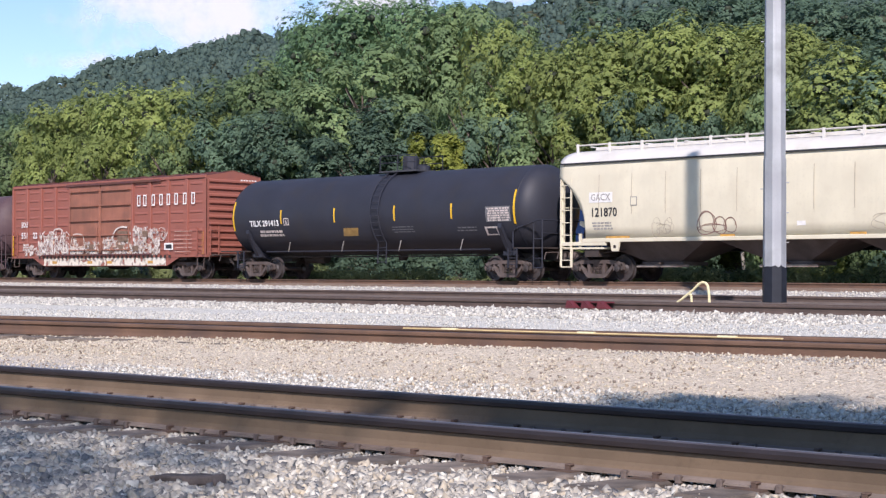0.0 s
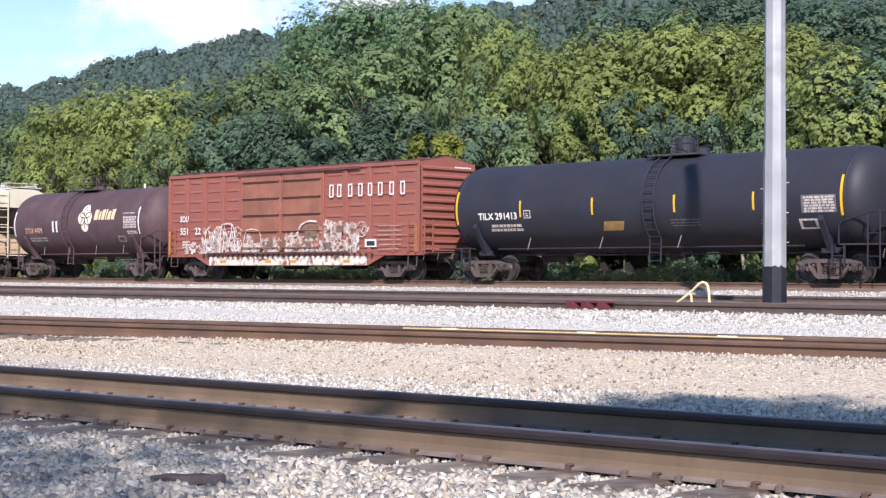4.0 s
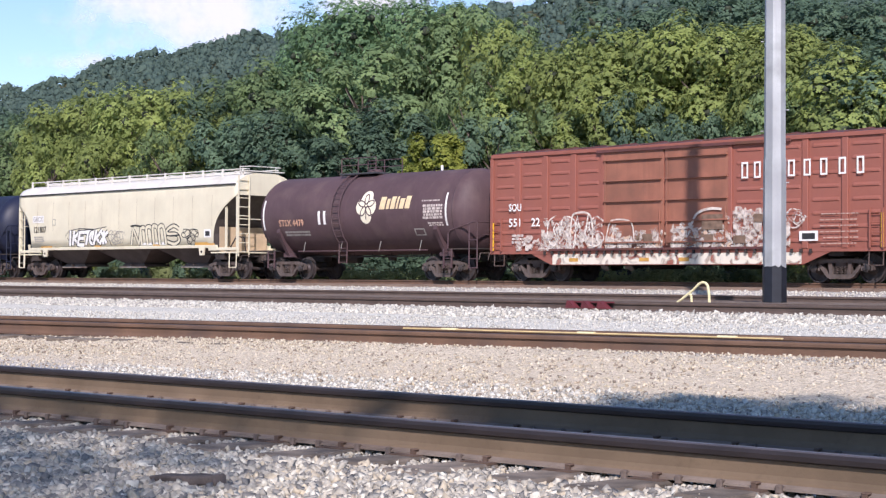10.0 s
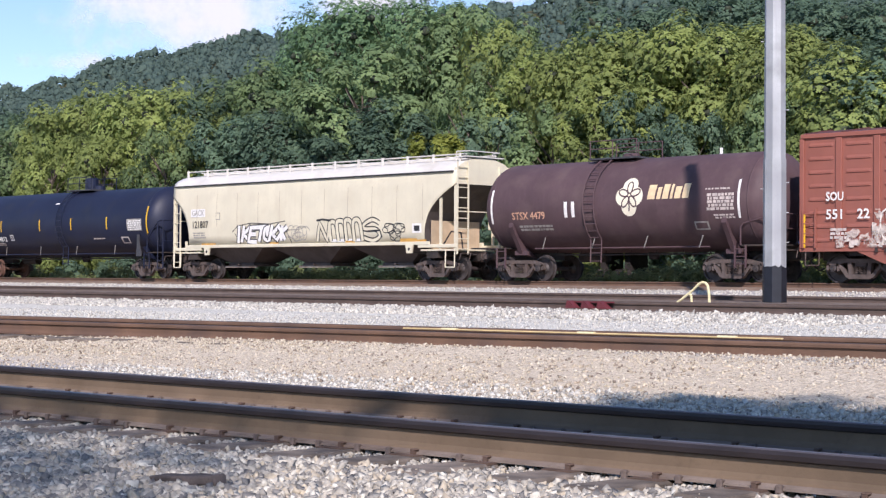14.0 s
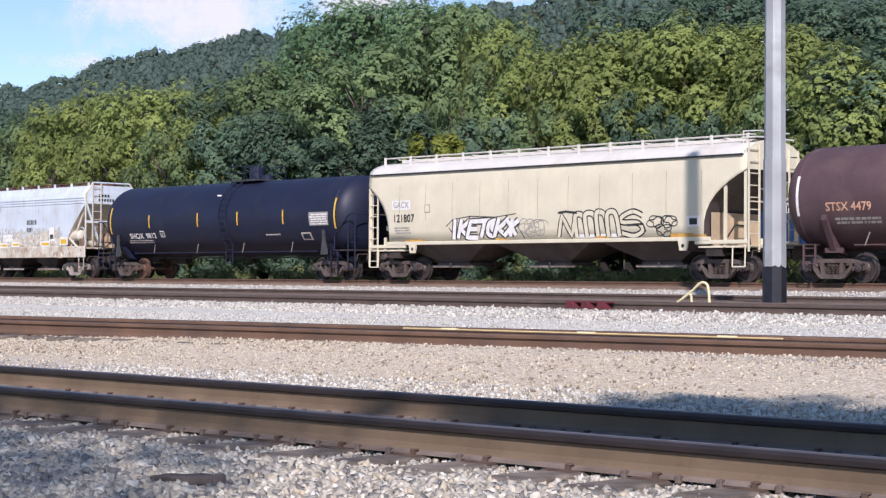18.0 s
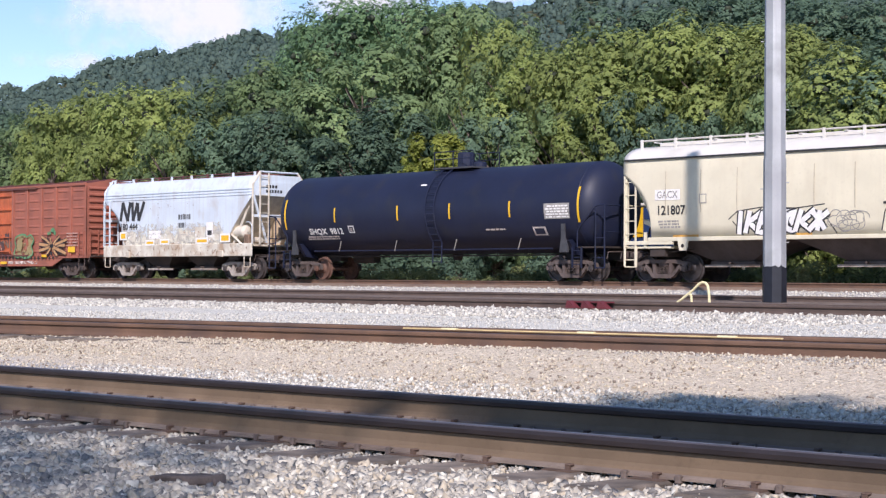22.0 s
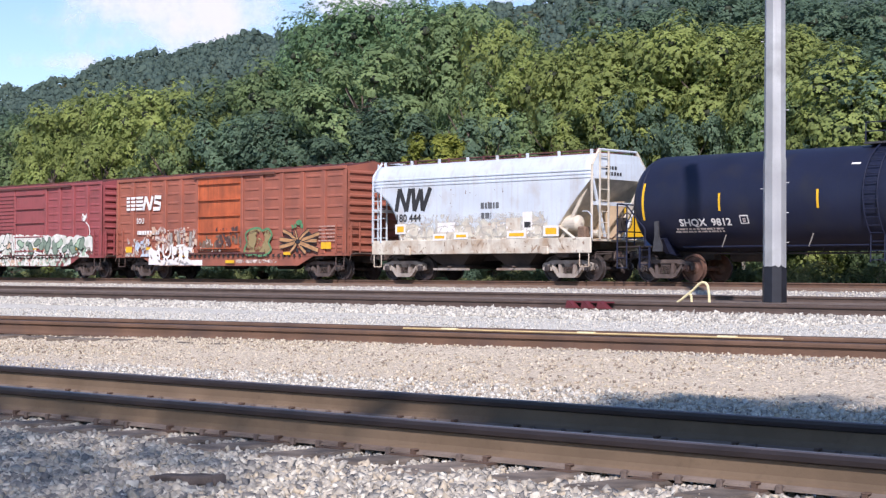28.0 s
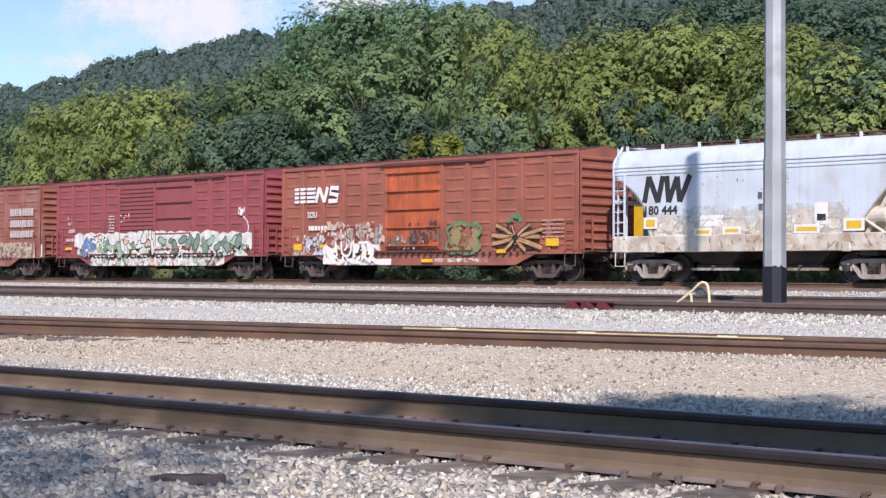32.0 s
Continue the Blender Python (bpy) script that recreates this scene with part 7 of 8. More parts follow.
    part("air_reservoir", lathe_x(h - 1.55, h - 0.85, 0.27, -1.08, 1.98), M_PALEGRIME, car, "round pale air reservoir")
    for s in (-1, 1):
        # slope sheet plates that make an A below the header
        if s < 0:
            continue
        bm = bmesh.new()
        prism(bm, [(s * (h - 1.55), 1.42), (s * (h - 1.40), 1.42), (s * (h - 0.08), 3.50), (s * (h - 0.22), 3.50)], -1.28, -1.22)
        part("slope_plate", bm, M_PALEGRIME, car)
        bm = bmesh.new()
        prism_x(bm, [(1.2, 3.45), (1.36, 3.45), (0.0, 1.5), (-0.2, 1.5)], min(s * (h - 0.02), s * (h + 0.05)), max(s * (h - 0.02), s * (h + 0.05)))
        part("slanted_end_plate", bm, M_PALEGRIME, car)
        part("lever_rod", pipe(bmesh.new(), [(s * (h + 0.1), 0.05, 1.8), (s * (h + 0.05), -0.4, 1.45), (s * (h - 0.3), -0.9, 1.5), (s * (h - 0.8), -1.15, 1.55)], 0.03, 5), M_GRIME, car)
        part("brake_valve", B(min(s * (h - 0.75), s * (h - 0.4)), max(s * (h - 0.75), s * (h - 0.4)), -1.3, -1.0, 1.45, 1.85, bevel=0.04), M_GRIME, car)
        part("brake_cylinder", rod(bmesh.new(), (s * (h - 0.55), -0.95, 1.62), (s * (h - 0.05), -0.95, 1.62), 0.13, 10), M_GREYSILL, car)
        part("corner_handrail", pipe(bmesh.new(), [(s * (h + 0.06), -1.48, 1.45), (s * (h + 0.06), -1.50, 2.2), (s * (h - 0.1), -1.50, 2.35), (s * (h - 0.35), -1.48, 2.35)], 0.02, 5), M_GREY, car)
        part("train_pipe", pipe(bmesh.new(), [(s * h, -0.35, 0.95), (s * (h - 0.8), -1.1, 0.88), (s * (h - 1.6), -1.2, 0.8)], 0.03, 5), M_UNDER, car)
    return car, at

# ---------------------------------------------------------------- the train, front to rear
M_SCRIBBLE = mat("brown_marker_paint", (0.28, 0.17, 0.13), 0.7, var=0.2, scale=6.0)
SP_PAINTED = mat("cracked_white_spray", (0.76, 0.74, 0.68), 0.65, var=0.12, scale=5.0, dirt=(0.50, 0.54, 0.44), dirt_amt=0.55, dirt_scale=2.6)
SP_WHITE = speckle("worn_white_spray", (0.66, 0.58, 0.51), 0.45, 4.2, 1.0, soft=0.14)
SP_TAN = speckle("tan_grime", (0.52, 0.44, 0.33), 0.52, 3.4, 6.0, soft=0.13)
SP_SILL = speckle("worn_white_sill_paint", (0.72, 0.66, 0.55), 0.74, 2.2, 2.0, soft=0.08)
SP_LINE = speckle("worn_white_spray_line", (0.74, 0.68, 0.61), 0.62, 4.5, 2.0, soft=0.1)
SP_GRIMEBAND = speckle("cream_grime_band", (0.68, 0.64, 0.52), 0.98, 2.6, 6.0, soft=0.2, color2=(0.60, 0.54, 0.44), fade=(1.75, 2.45))
SP_GREEN = speckle("green_spray_cloud", (0.30, 0.235, 0.11), 0.6, 2.0, 3.0)


def frames(name, xs, z0, w, h, bar, place, material, parent, label=""):
    """Plain upright frames in place of a company's spaced lettering."""
    for x in xs:
        bm = bmesh.new()
        for a, c, e, g in ((x, x + bar, z0, z0 + h), (x + w - bar, x + w, z0, z0 + h), (x + bar, x + w - bar, z0, z0 + bar * 0.9), (x + bar, x + w - bar, z0 + h - bar * 0.9, z0 + h)):
            bm.faces.new([bm.verts.new(place(px, pz, 0.008)) for px, pz in ((a, e), (c, e), (c, g), (a, g))])
        part(name, bm, material, parent, label)


def blocks(name, x0, z0, widths, h, gap, place, material, parent, slant=0.0, label=""):
    """A row of plain upright blocks in place of a company's lettering."""
    x = x0
    for k, w in enumerate(widths):
        bm = bmesh.new()
        hh = h * (0.82 if k % 3 == 1 else 1.0)
        g = [[bm.verts.new(place(x + w * i + slant * j / 4, z0 + hh * j / 4, 0.008)) for j in range(5)] for i in (0, 1)]
        for j in range(4):
            bm.faces.new((g[0][j], g[1][j], g[1][j + 1], g[0][j + 1]))
        part(name, bm, material, parent, label)
        x += w + gap


# 1: cream hopper at the front
car, at = cream_hopper("cream covered hopper with amber strips along the sill", 22.65)
sheet("mark_panel", -7.3, -6.3, 2.62, 2.96, at, M_WHITE, car, 1, 2, 0.010)
lettering("reporting_mark", "GACX", 0.32, -7.22, 2.69, at, M_GREYLET, car, 0.92).location.y = -0.012
lettering("car_number", "121870", 0.41, -7.25, 2.15, at, M_BLACKLET, car, 0.93, bold=0.014)
sheet("test_panel", -5.55, -5.27, 2.48, 2.78, at, M_GREYLET, car, 1, 1, 0.010)
sheet("test_panel_centre", -5.52, -5.30, 2.51, 2.75, at, M_CREAM, car, 1, 1, 0.014)
bars("small_print", -7.2, -6.3, 1.72, 2.0, 3, at, M_GREYLET, car, 1)
rr = random.Random(5)
for x, z, rx, rz, w in ((-2.5, 1.82, 0.34, 0.38, 0.03), (-2.02, 1.75, 0.24, 0.28, 0.03), (-1.62, 1.76, 0.22, 0.24, 0.025), (-2.3, 1.7, 0.5, 0.12, 0.02)):
    strokes("graffiti", [blob_path(x, z, rx, rz, rr, 18, 0.12, turn=1.6)], w, at, M_SCRIBBLE, car, 0.008, "thin brown sprayed loops")
for x, z, rx, rz in ((-4.5, 1.75, 0.2, 0.22), (-4.2, 1.7, 0.25, 0.14), (-4.0, 1.8, 0.15, 0.2), (3.9, 1.8, 0.5, 0.2), (4.5, 1.75, 0.3, 0.16)):
    strokes("graffiti", [blob_path(x, z, rx, rz, rr, 18, 0.3, turn=2)], 0.016, at, M_WELD, car, 0.008)
sheet("label_panel", 0.8, 1.1, 1.72, 1.86, at, M_WHITE, car, 1, 1, 0.008)

# 2: black tank car
car, at = tank_car("long black tank car with yellow reflector strips", 4.18, 7.9, M_TANK, M_YELLOW, (-7.98, 7.83), (-4.9, -1.66, 1.74, 4.75), 0.74, 7.1)
lettering("car_number", "TILX 291413", 0.33, -6.92, 2.14, at, M_WHITE, car, 1.06, bold=0.018)
bars("small_print", -6.5, -4.9, 1.70, 2.02, 2, at, M_OFFWHITE, car, 2)
sheet("test_panel", -4.75, -4.43, 2.16, 2.45, at, M_OFFWHITE, car)
sheet("test_panel_centre", -4.71, -4.47, 2.20, 2.41, at, M_TANK, car, out=0.010)
bars("test_mark", -4.65, -4.53, 2.23, 2.38, 2, at, M_OFFWHITE, car, 62, out=0.016)
sheet("placard", -1.35, -0.5, 1.64, 1.98, at, M_PLACARD, car, shear=0.15)
bars("small_print", 1.5, 2.7, 1.75, 2.05, 3, at, M_DIMLET, car, 3, gap=0.6)
sheet("data_panel", 6.45, 7.65, 2.08, 2.62, at, M_DIMLET, car, 1, 4, 0.006)
bars("data_panel_print", 6.5, 7.6, 2.1, 2.6, 6, at, M_OFFWHITE, car, 4, out=0.012, gap=0.3)
sheet("label_panel", 6.3, 6.95, 1.55, 1.9, at, M_OFFWHITE, car)
sheet("label_panel_centre", 6.4, 6.85, 1.61, 1.84, at, M_TANK, car, out=0.010)
bars("small_print", 4.9, 5.9, 1.75, 1.98, 2, at, M_DIMLET, car, 5, gap=0.6)

# 3: red boxcar with spaced white lettering
car = boxcar("rusty red boxcar with faded white graffiti and a white sill", -13.69, 15.67, M_BOX_A, (M_BOX_A2, M_BOX_A2), (-2.74, 2.38), 4, 4, (-5.0, 5.0), None, seed=1)
frames("letter_frame", (2.82, 3.28, 3.92, 4.50, 5.05, 5.62, 6.25, 6.85), 3.2, 0.25, 0.50, 0.062, BOX, M_WHITE, car, "white painted upright frame")
lettering("reporting_mark", "SOU", 0.36, -6.95, 2.42, BOX, M_WHITE, car, 0.85, bold=0.015)
lettering("car_number", "551", 0.40, -6.95, 1.88, BOX, M_WHITE, car, 1.05, bold=0.015)
lettering("car_number", "22", 0.40, -5.9, 1.88, BOX, M_WHITE, car, 1.05, bold=0.015)
lettering("car_number", "7", 0.40, -5.32, 1.88, BOX, M_FAINT, car, 1.05)
bars("small_print", -6.8, -6.2, 1.3, 1.65, 3, BOX, M_OFFWHITE, car, 8)
bars("small_print", 5.6, 6.9, 1.15, 2.2, 6, BOX, M_FAINT, car, 9, gap=0.8)
sheet("label_panel", 4.9, 5.55, 1.25, 1.55, BOX, M_WHITE, car, 1, 1, 0.006)
sheet("label_panel_centre", 5.0, 5.45, 1.3, 1.48, BOX, M_BLACKLET, car, 1, 1, 0.010)
WALL3 = flat_side(-1.512)
for k, (x0, x1, z1, n) in enumerate(((-5.4, -2.7, 2.05, 110), (-2.6, -0.2, 1.75, 80), (0.1, 2.2, 1.85, 80), (2.2, 4.6, 2.2, 130), (-6.6, -5.2, 1.5, 16))):
    smear("graffiti_haze", x0, x1, 1.06, z1, n, WALL3, SP_WHITE, car, 60 + k, (0.07, 0.22), 1.5, 0.0, "faded white sprayed graffiti")
sprayed(car, -5.2, -2.75, 1.08, 2.3, ("curl", "arch", "vee", "hook"), WALL3, SP_LINE, None, 0.05, slant=0.1, seed=81, label="broad worn white sprayed strokes")
sprayed(car, -4.1, -3.2, 1.06, 2.35, ("arch",), WALL3, M_WHITEWORN, None, 0.07, seed=82, out=0.016)
sprayed(car, -2.5, -1.5, 1.3, 2.1, ("arch",), WALL3, M_WHITEWORN, None, 0.05, seed=84, out=0.016)
strokes("graffiti", [rounded([(0.35, 1.72), (0.85, 1.75), (1.15, 2.15), (1.6, 2.3), (2.1, 2.28)])], 0.08, WALL3, M_WHITEWORN, car, 0.016)
sprayed(car, 2.45, 3.6, 1.1, 2.25, ("slab", "comb"), WALL3, SP_WHITE, None, 0.3, seed=87, out=0.016)
for k, (a, c, e, g) in enumerate(((2.55, 3.0, 1.2, 1.45), (3.3, 3.7, 1.85, 2.1), (-0.95, -0.6, 1.3, 1.55), (1.45, 1.8, 1.25, 1.5))):
    sheet("dark_patch", a, c, e, g, WALL3, M_GRIME, car, 1, 1, 0.03)
smear("graffiti_haze", -4.6, 4.2, 1.06, 1.7, 40, WALL3, M_PEACH, car, 66, (0.04, 0.11), 1.3, 0.001)
smear("grime_patch", -2.4, 2.2, 1.1, 1.5, 14, WALL3, M_GRIME, car, 67, (0.05, 0.12), 1.0, 0.005)
sheet("dark_patch", 1.35, 2.15, 1.65, 2.12, WALL3, M_GRIME, car, 1, 1, 0.03)
strokes("graffiti", [blob_path(4.85, 1.95, 0.28, 0.24, random.Random(71), 16, 0.3, turn=2), blob_path(4.85, 1.95, 0.15, 0.14, random.Random(72), 12, 0.3, turn=2)], 0.03, BOX, SP_LINE, car, 0.012)
sheet("sill_paint", -4.95, 4.95, 0.57, 0.92, flat_side(-1.45), SP_SILL, car, 8, 1, 0.0, "worn white painted sill")
for x in (-4.2, -1.2, 0.4, 3.6):
    sheet("reflective_strip", x, x + 0.4, 0.66, 0.78, flat_side(-1.455), M_ORANGESTRIP, car, 1, 1)
for x in (-7.72, 7.66):
    sheet("reflective_strip", x, x + 0.09, 1.05, 2.05, flat_side(-1.52), M_YELLOW, car, 1, 1, 0.004)
for k in range(6):
    part("end_mark", B(7.87, 7.878, 0.35 + k * 0.15, 0.45 + k * 0.15, 4.16, 4.28), M_WHITE, car)

# 4: brown tank car with emblem
car, at = tank_car("brown tank car with a cream four-lobed emblem", -28.76, 5.4, M_TANK3, M_WHITE, (-5.39, 5.08), (), -0.89, 4.5, dome=False)
rr = random.Random(2)
bm = bmesh.new()
for k, (dx, dz, r_) in enumerate(((0, 0.34, 0.31), (0, -0.34, 0.31), (-0.25, 0, 0.31), (0.25, 0, 0.31), (0, 0, 0.36))):
    disc(bm, 0.78 + dx, 2.78 + dz, r_, at, 0.006 + 0.001 * k)
part("emblem", bm, M_PALEGOLD, car, "cream four-lobed emblem")
petals = []
for k in range(5):
    a = math.pi / 2 + 2 * math.pi * k / 5
    ca, sa = math.cos(a), math.sin(a)
    petals.append([(0.78 + ca * (0.26 + 0.2 * math.cos(q)) - sa * 0.11 * math.sin(q), 2.82 + sa * (0.26 + 0.2 * math.cos(q)) + ca * 0.11 * math.sin(q)) for q in [2 * math.pi * i / 12 for i in range(13)]])
petals.append([(0.78, 2.62), (0.80, 2.45), (0.78, 2.3)])
strokes("emblem_mark", petals, 0.05, at, M_TANK3, car, 0.013)
blocks("letter_block", 1.52, 2.66, [0.3, 0.16, 0.24, 0.1, 0.24, 0.26], 0.48, 0.07, at, M_GOLD, car, 0.06, "gold painted block")
lettering("car_number", "STSX 4479", 0.36, -4.44, 2.12, at, M_SALMON, car, 0.95, bold=0.008)
bars("small_print", -4.25, -2.65, 1.7, 1.95, 2, at, M_GREYLET, car, 12)
for x in (-2.03, -1.71):
    sheet("reflective_strip", x, x + 0.14, 2.15, 2.68, at, M_WHITE, car)
bars("data_panel", 3.85, 4.9, 2.25, 2.8, 5, at, M_OFFWHITE, car, 13, gap=0.2)
bars("small_print", 4.1, 4.9, 1.98, 2.15, 2, at, M_OFFWHITE, car, 14)
bars("small_print", 3.7, 4.8, 2.9, 2.98, 1, at, M_OFFWHITE, car, 15)
sheet("label_panel", 3.3, 3.85, 1.6, 1.9, at, M_GREYLET, car)
sheet("label_panel_centre", 3.36, 3.79, 1.65, 1.85, at, M_TANK3, car, out=0.010)
sheet("old_patch", -1.9, -0.7, 1.55, 1.85, at, M_TANK3, car)

# 5: cream hopper with graffiti
car, at = cream_hopper("cream covered hopper with black and white graffiti", -44.65)
sheet("mark_panel", -7.3, -6.3, 2.62, 2.96, at, M_WHITE, car, 1, 2, 0.010)
lettering("reporting_mark", "GACX", 0.32, -7.22, 2.69, at, M_GREYLET, car, 0.92).location.y = -0.012
lettering("car_number", "121807", 0.41, -7.25, 2.15, at, M_BLACKLET, car, 0.93, bold=0.014)
sheet("test_panel", -5.55, -5.27, 2.48, 2.78, at, M_GREYLET, car, 1, 1, 0.010)
sheet("test_panel_centre", -5.52, -5.30, 2.51, 2.75, at, M_CREAM, car, 1, 1, 0.014)
bars("small_print", -7.2, -6.3, 1.72, 2.0, 3, at, M_GREYLET, car, 1)
sprayed(car, -4.3, -1.1, 1.5, 2.2, ("slab", "flag", "comb", "tee", "curl", "flag", "star"), at, M_WHITE, M_BLACKLET, 0.16, 0.05, 0.16, 31, "white sprayed shapes edged in black", crowd=1.25)
strokes("graffiti_outline", [[(-4.45, 1.95), (-4.1, 2.2), (-3.2, 2.3), (-2.0, 2.24), (-1.0, 2.34)], [(-4.3, 1.9), (-3.9, 1.46)], [(-1.0, 2.0), (-0.6, 1.46)]], 0.035, at, M_BLACKLET, car, 0.003)
sprayed(car, 0.95, 1.7, 1.48, 2.3, ("vee",), at, M_CREAM, M_BLACKLET, 0.13, 0.042, 0.05, 37, "hollow black sprayed outlines")
sprayed(car, 1.75, 3.6, 1.48, 2.34, ("arch", "arch", "arch", "arch"), at, M_CREAM, M_BLACKLET, 0.15, 0.042, -0.1, 38, crowd=1.0)
sprayed(car, 3.65, 4.6, 1.48, 2.3, ("hook",), at, M_CREAM, M_BLACKLET, 0.12, 0.05, 0.05, 39, crowd=1.0)
strokes("graffiti", [[(0.95, 2.32), (1.3, 2.36), (1.8, 2.3)], [(3.95, 1.85), (4.6, 1.88), (4.7, 1.62)]], 0.07, at, M_BLACKLET, car, 0.018)
sheet("graffiti_fill", 1.8, 3.6, 1.47, 1.58, at, M_WHITE, car, 4, 1, 0.0035)
rr = random.Random(8)
strokes("graffiti", [blob_path(-0.55 + 0.3 * k, 1.9 - 0.12 * (k % 2), 0.3, 0.22, rr, 14, 0.4, turn=2) for k in range(3)], 0.025, at, M_GREYLET, car, 0.008)
strokes("graffiti", [blob_path(5.1 + 0.3 * k, 1.95 - 0.3 * (k % 2), 0.25, 0.16, rr, 14, 0.4, turn=2) for k in range(3)], 0.035, at, M_BLACKLET, car, 0.008)
sheet("label_panel", 6.35, 6.85, 1.75, 2.1, at, M_WHITE, car, 1, 1, 0.006)
sheet("label_panel_centre", 6.45, 6.75, 1.82, 2.02, at, M_BLACKLET, car, 1, 1, 0.010)
sheet("amber_patch", 5.7, 6.6, 1.42, 1.55, at, M_ORANGESTRIP, car, 1, 1, 0.014)

# 6: dark blue-black tank car
car, at = tank_car("glossy blue-black tank car with yellow reflector strips", -62.92, 7.7, M_TANK2, M_YELLOW, (-7.6, 7.78), (-4.6, -1.06, 1.68, 4.64), 0.75, 7.08, slim=True)
RUSTY = WHEELSET.copy()
RUSTY.materials.clear()
RUSTY.materials.append(M_RUSTWHEEL)
WHEELSETS[-3][0].data = RUSTY
lettering("car_number", "SHQX", 0.34, -6.24, 1.74, at, M_WHITE, car, 1.12, bold=0.018)
lettering("car_number", "9812", 0.34, -5.0, 1.74, at, M_WHITE, car, 1.12, bold=0.018)
bars("small_print", -6.6, -4.6, 1.5, 1.7, 2, at, M_OFFWHITE, car, 22)
sheet("test_panel", -3.9, -3.58, 1.78, 2.07, at, M_WHITE, car)
sheet("test_panel_centre", -3.86, -3.62, 1.82, 2.03, at, M_TANK2, car, out=0.010)
bars("test_mark", -3.8, -3.68, 1.85, 2.0, 2, at, M_OFFWHITE, car, 61, out=0.016)
sheet("data_panel", 6.25, 7.4, 2.12, 2.65, at, M_GREYLET, car, 1, 4, 0.008)
bars("small_print", 6.3, 7.35, 2.16, 2.62, 5, at, M_WHITE, car, 23, out=0.014, gap=0.4)
bars("small_print", 3.3, 4.3, 1.75, 1.85, 1, at, M_OFFWHITE, car, 24)
sheet("label_panel", 5.6, 6.2, 1.5, 1.85, at, M_OFFWHITE, car)
sheet("label_panel_centre", 5.68, 6.12, 1.56, 1.79, at, M_TANK2, car, out=0.010)
sheet("maker_mark", -0.1, 0.2, 3.55, 3.62, at, M_WHITE, car)

# 7: pale grey two-bay hopper
car, at = grey_hopper("pale grey two-bay hopper with rust-stained sill", -78.2)
bm = bmesh.new()
zz = [((-4.1, 2.56), (-3.92, 3.40)), ((-3.92, 3.40), (-3.55, 2.56)), ((-3.55, 2.56), (-3.35, 3.40)), ((-3.2, 3.40), (-3.12, 2.56)), ((-3.12, 2.56), (-2.78, 3.36)), ((-2.78, 3.36), (-2.68, 2.56)), ((-2.68, 2.56), (-2.28, 3.40))]
for k, z in enumerate(zz):
    strokes("emblem_bar", [list(z)], 0.2, at, M_BLACKLET, car, 0.007 + 0.0006 * k, "dark slanted bar of an emblem")
lettering("car_number", "180 444", 0.40, -4.15, 2.16, at, M_BLACKLET, car, 1.05, bold=0.016)
bars("company_lettering", 0.22, 1.22, 2.55, 2.78, 1, at, M_SLATELET, car, 33, gap=0.05)
bars("company_lettering", 0.28, 0.80, 2.2, 2.42, 1, at, M_SLATELET, car, 34, gap=0.05)
bars("company_lettering", 0.3, 1.4, 1.82, 2.02, 1, at, M_PALEGRIME, car, 35, gap=0.1)
rr = random.Random(4)
for x, z, w, hh in ((-4.0, 1.78, 0.36, 0.22), (-2.0, 1.52, 0.5, 0.1), (-0.9, 1.55, 0.5, 0.1), (1.7, 1.55, 0.7, 0.12), (3.4, 1.6, 0.5, 0.22)):
    sheet("yellow_patch_border", x - 0.1, x + w + 0.1, z - 0.07, z + hh + 0.08, at, M_WHITE, car, 1, 1, 0.052)
    sheet("yellow_patch", x, x + w, z, z + hh, at, M_YELLOW, car, 1, 1, 0.056)
sheet("side_grime", -3.9, 3.45, 1.48, 2.4, at, SP_GRIMEBAND, car, 6, 2, 0.005, "cream and rusty grime along the lower side")
smear("rust_speckle", -3.9, 3.4, 1.48, 2.15, 34, at, M_FAINTRUST, car, 91, (0.02, 0.09), 1.4, 0.007)
smear("rust_speckle", -3.5, 2.0, 2.6, 3.3, 14, at, M_GRIME, car, 92, (0.02, 0.05), 1.0, 0.007, long=2.5)
smear("paint_scuff", -3.9, 3.4, 1.46, 2.0, 50, at, M_WHITE, car, 93, (0.015, 0.06), 1.3, 0.0065)
SILL7 = flat_side(-1.495)
smear("sill_rust", -5.2, 5.2, 1.0, 1.42, 40, SILL7, M_FAINTRUST, car, 94, (0.02, 0.07), 1.0, 0.006, long=3.5)
smear("sill_rust", -5.2, 5.2, 1.0, 1.42, 30, SILL7, M_GRIME, car, 97, (0.01, 0.03), 1.0, 0.0075, long=3.0)
smear("sill_scuff", -5.2, 5.2, 1.0, 1.42, 60, SILL7, M_PALEGRIME, car, 95, (0.03, 0.09), 1.0, 0.002)
tags = graffiti(car, -3.6, 3.2, 1.5, 2.0, 9, at, None, None, 96, 0.1, 0.1)
strokes("scratch", tags[::2], 0.016, at, M_GREYLET, car, 0.0085)
sheet("paint_patch", -1.9, -1.0, 1.75, 2.1, at, M_WHITE, car, 1, 1, 0.007)
sheet("paint_patch", 1.5, 2.2, 1.7, 2.2, at, M_GREYSILL, car, 1, 1, 0.007)
sheet("label_panel", 2.3, 2.75, 1.75, 2.4, at, M_WHITE, car, 1, 1, 0.008)
sheet("label_panel_centre", 2.38, 2.68, 1.85, 2.05, at, M_BLACKLET, car, 1, 1, 0.012)
for k in range(4):
    part("end_mark", B(5.432, 5.438, -0.75 + k * 0.16, -0.64 + k * 0.16, 3.78, 3.90), M_BLACKLET, car)
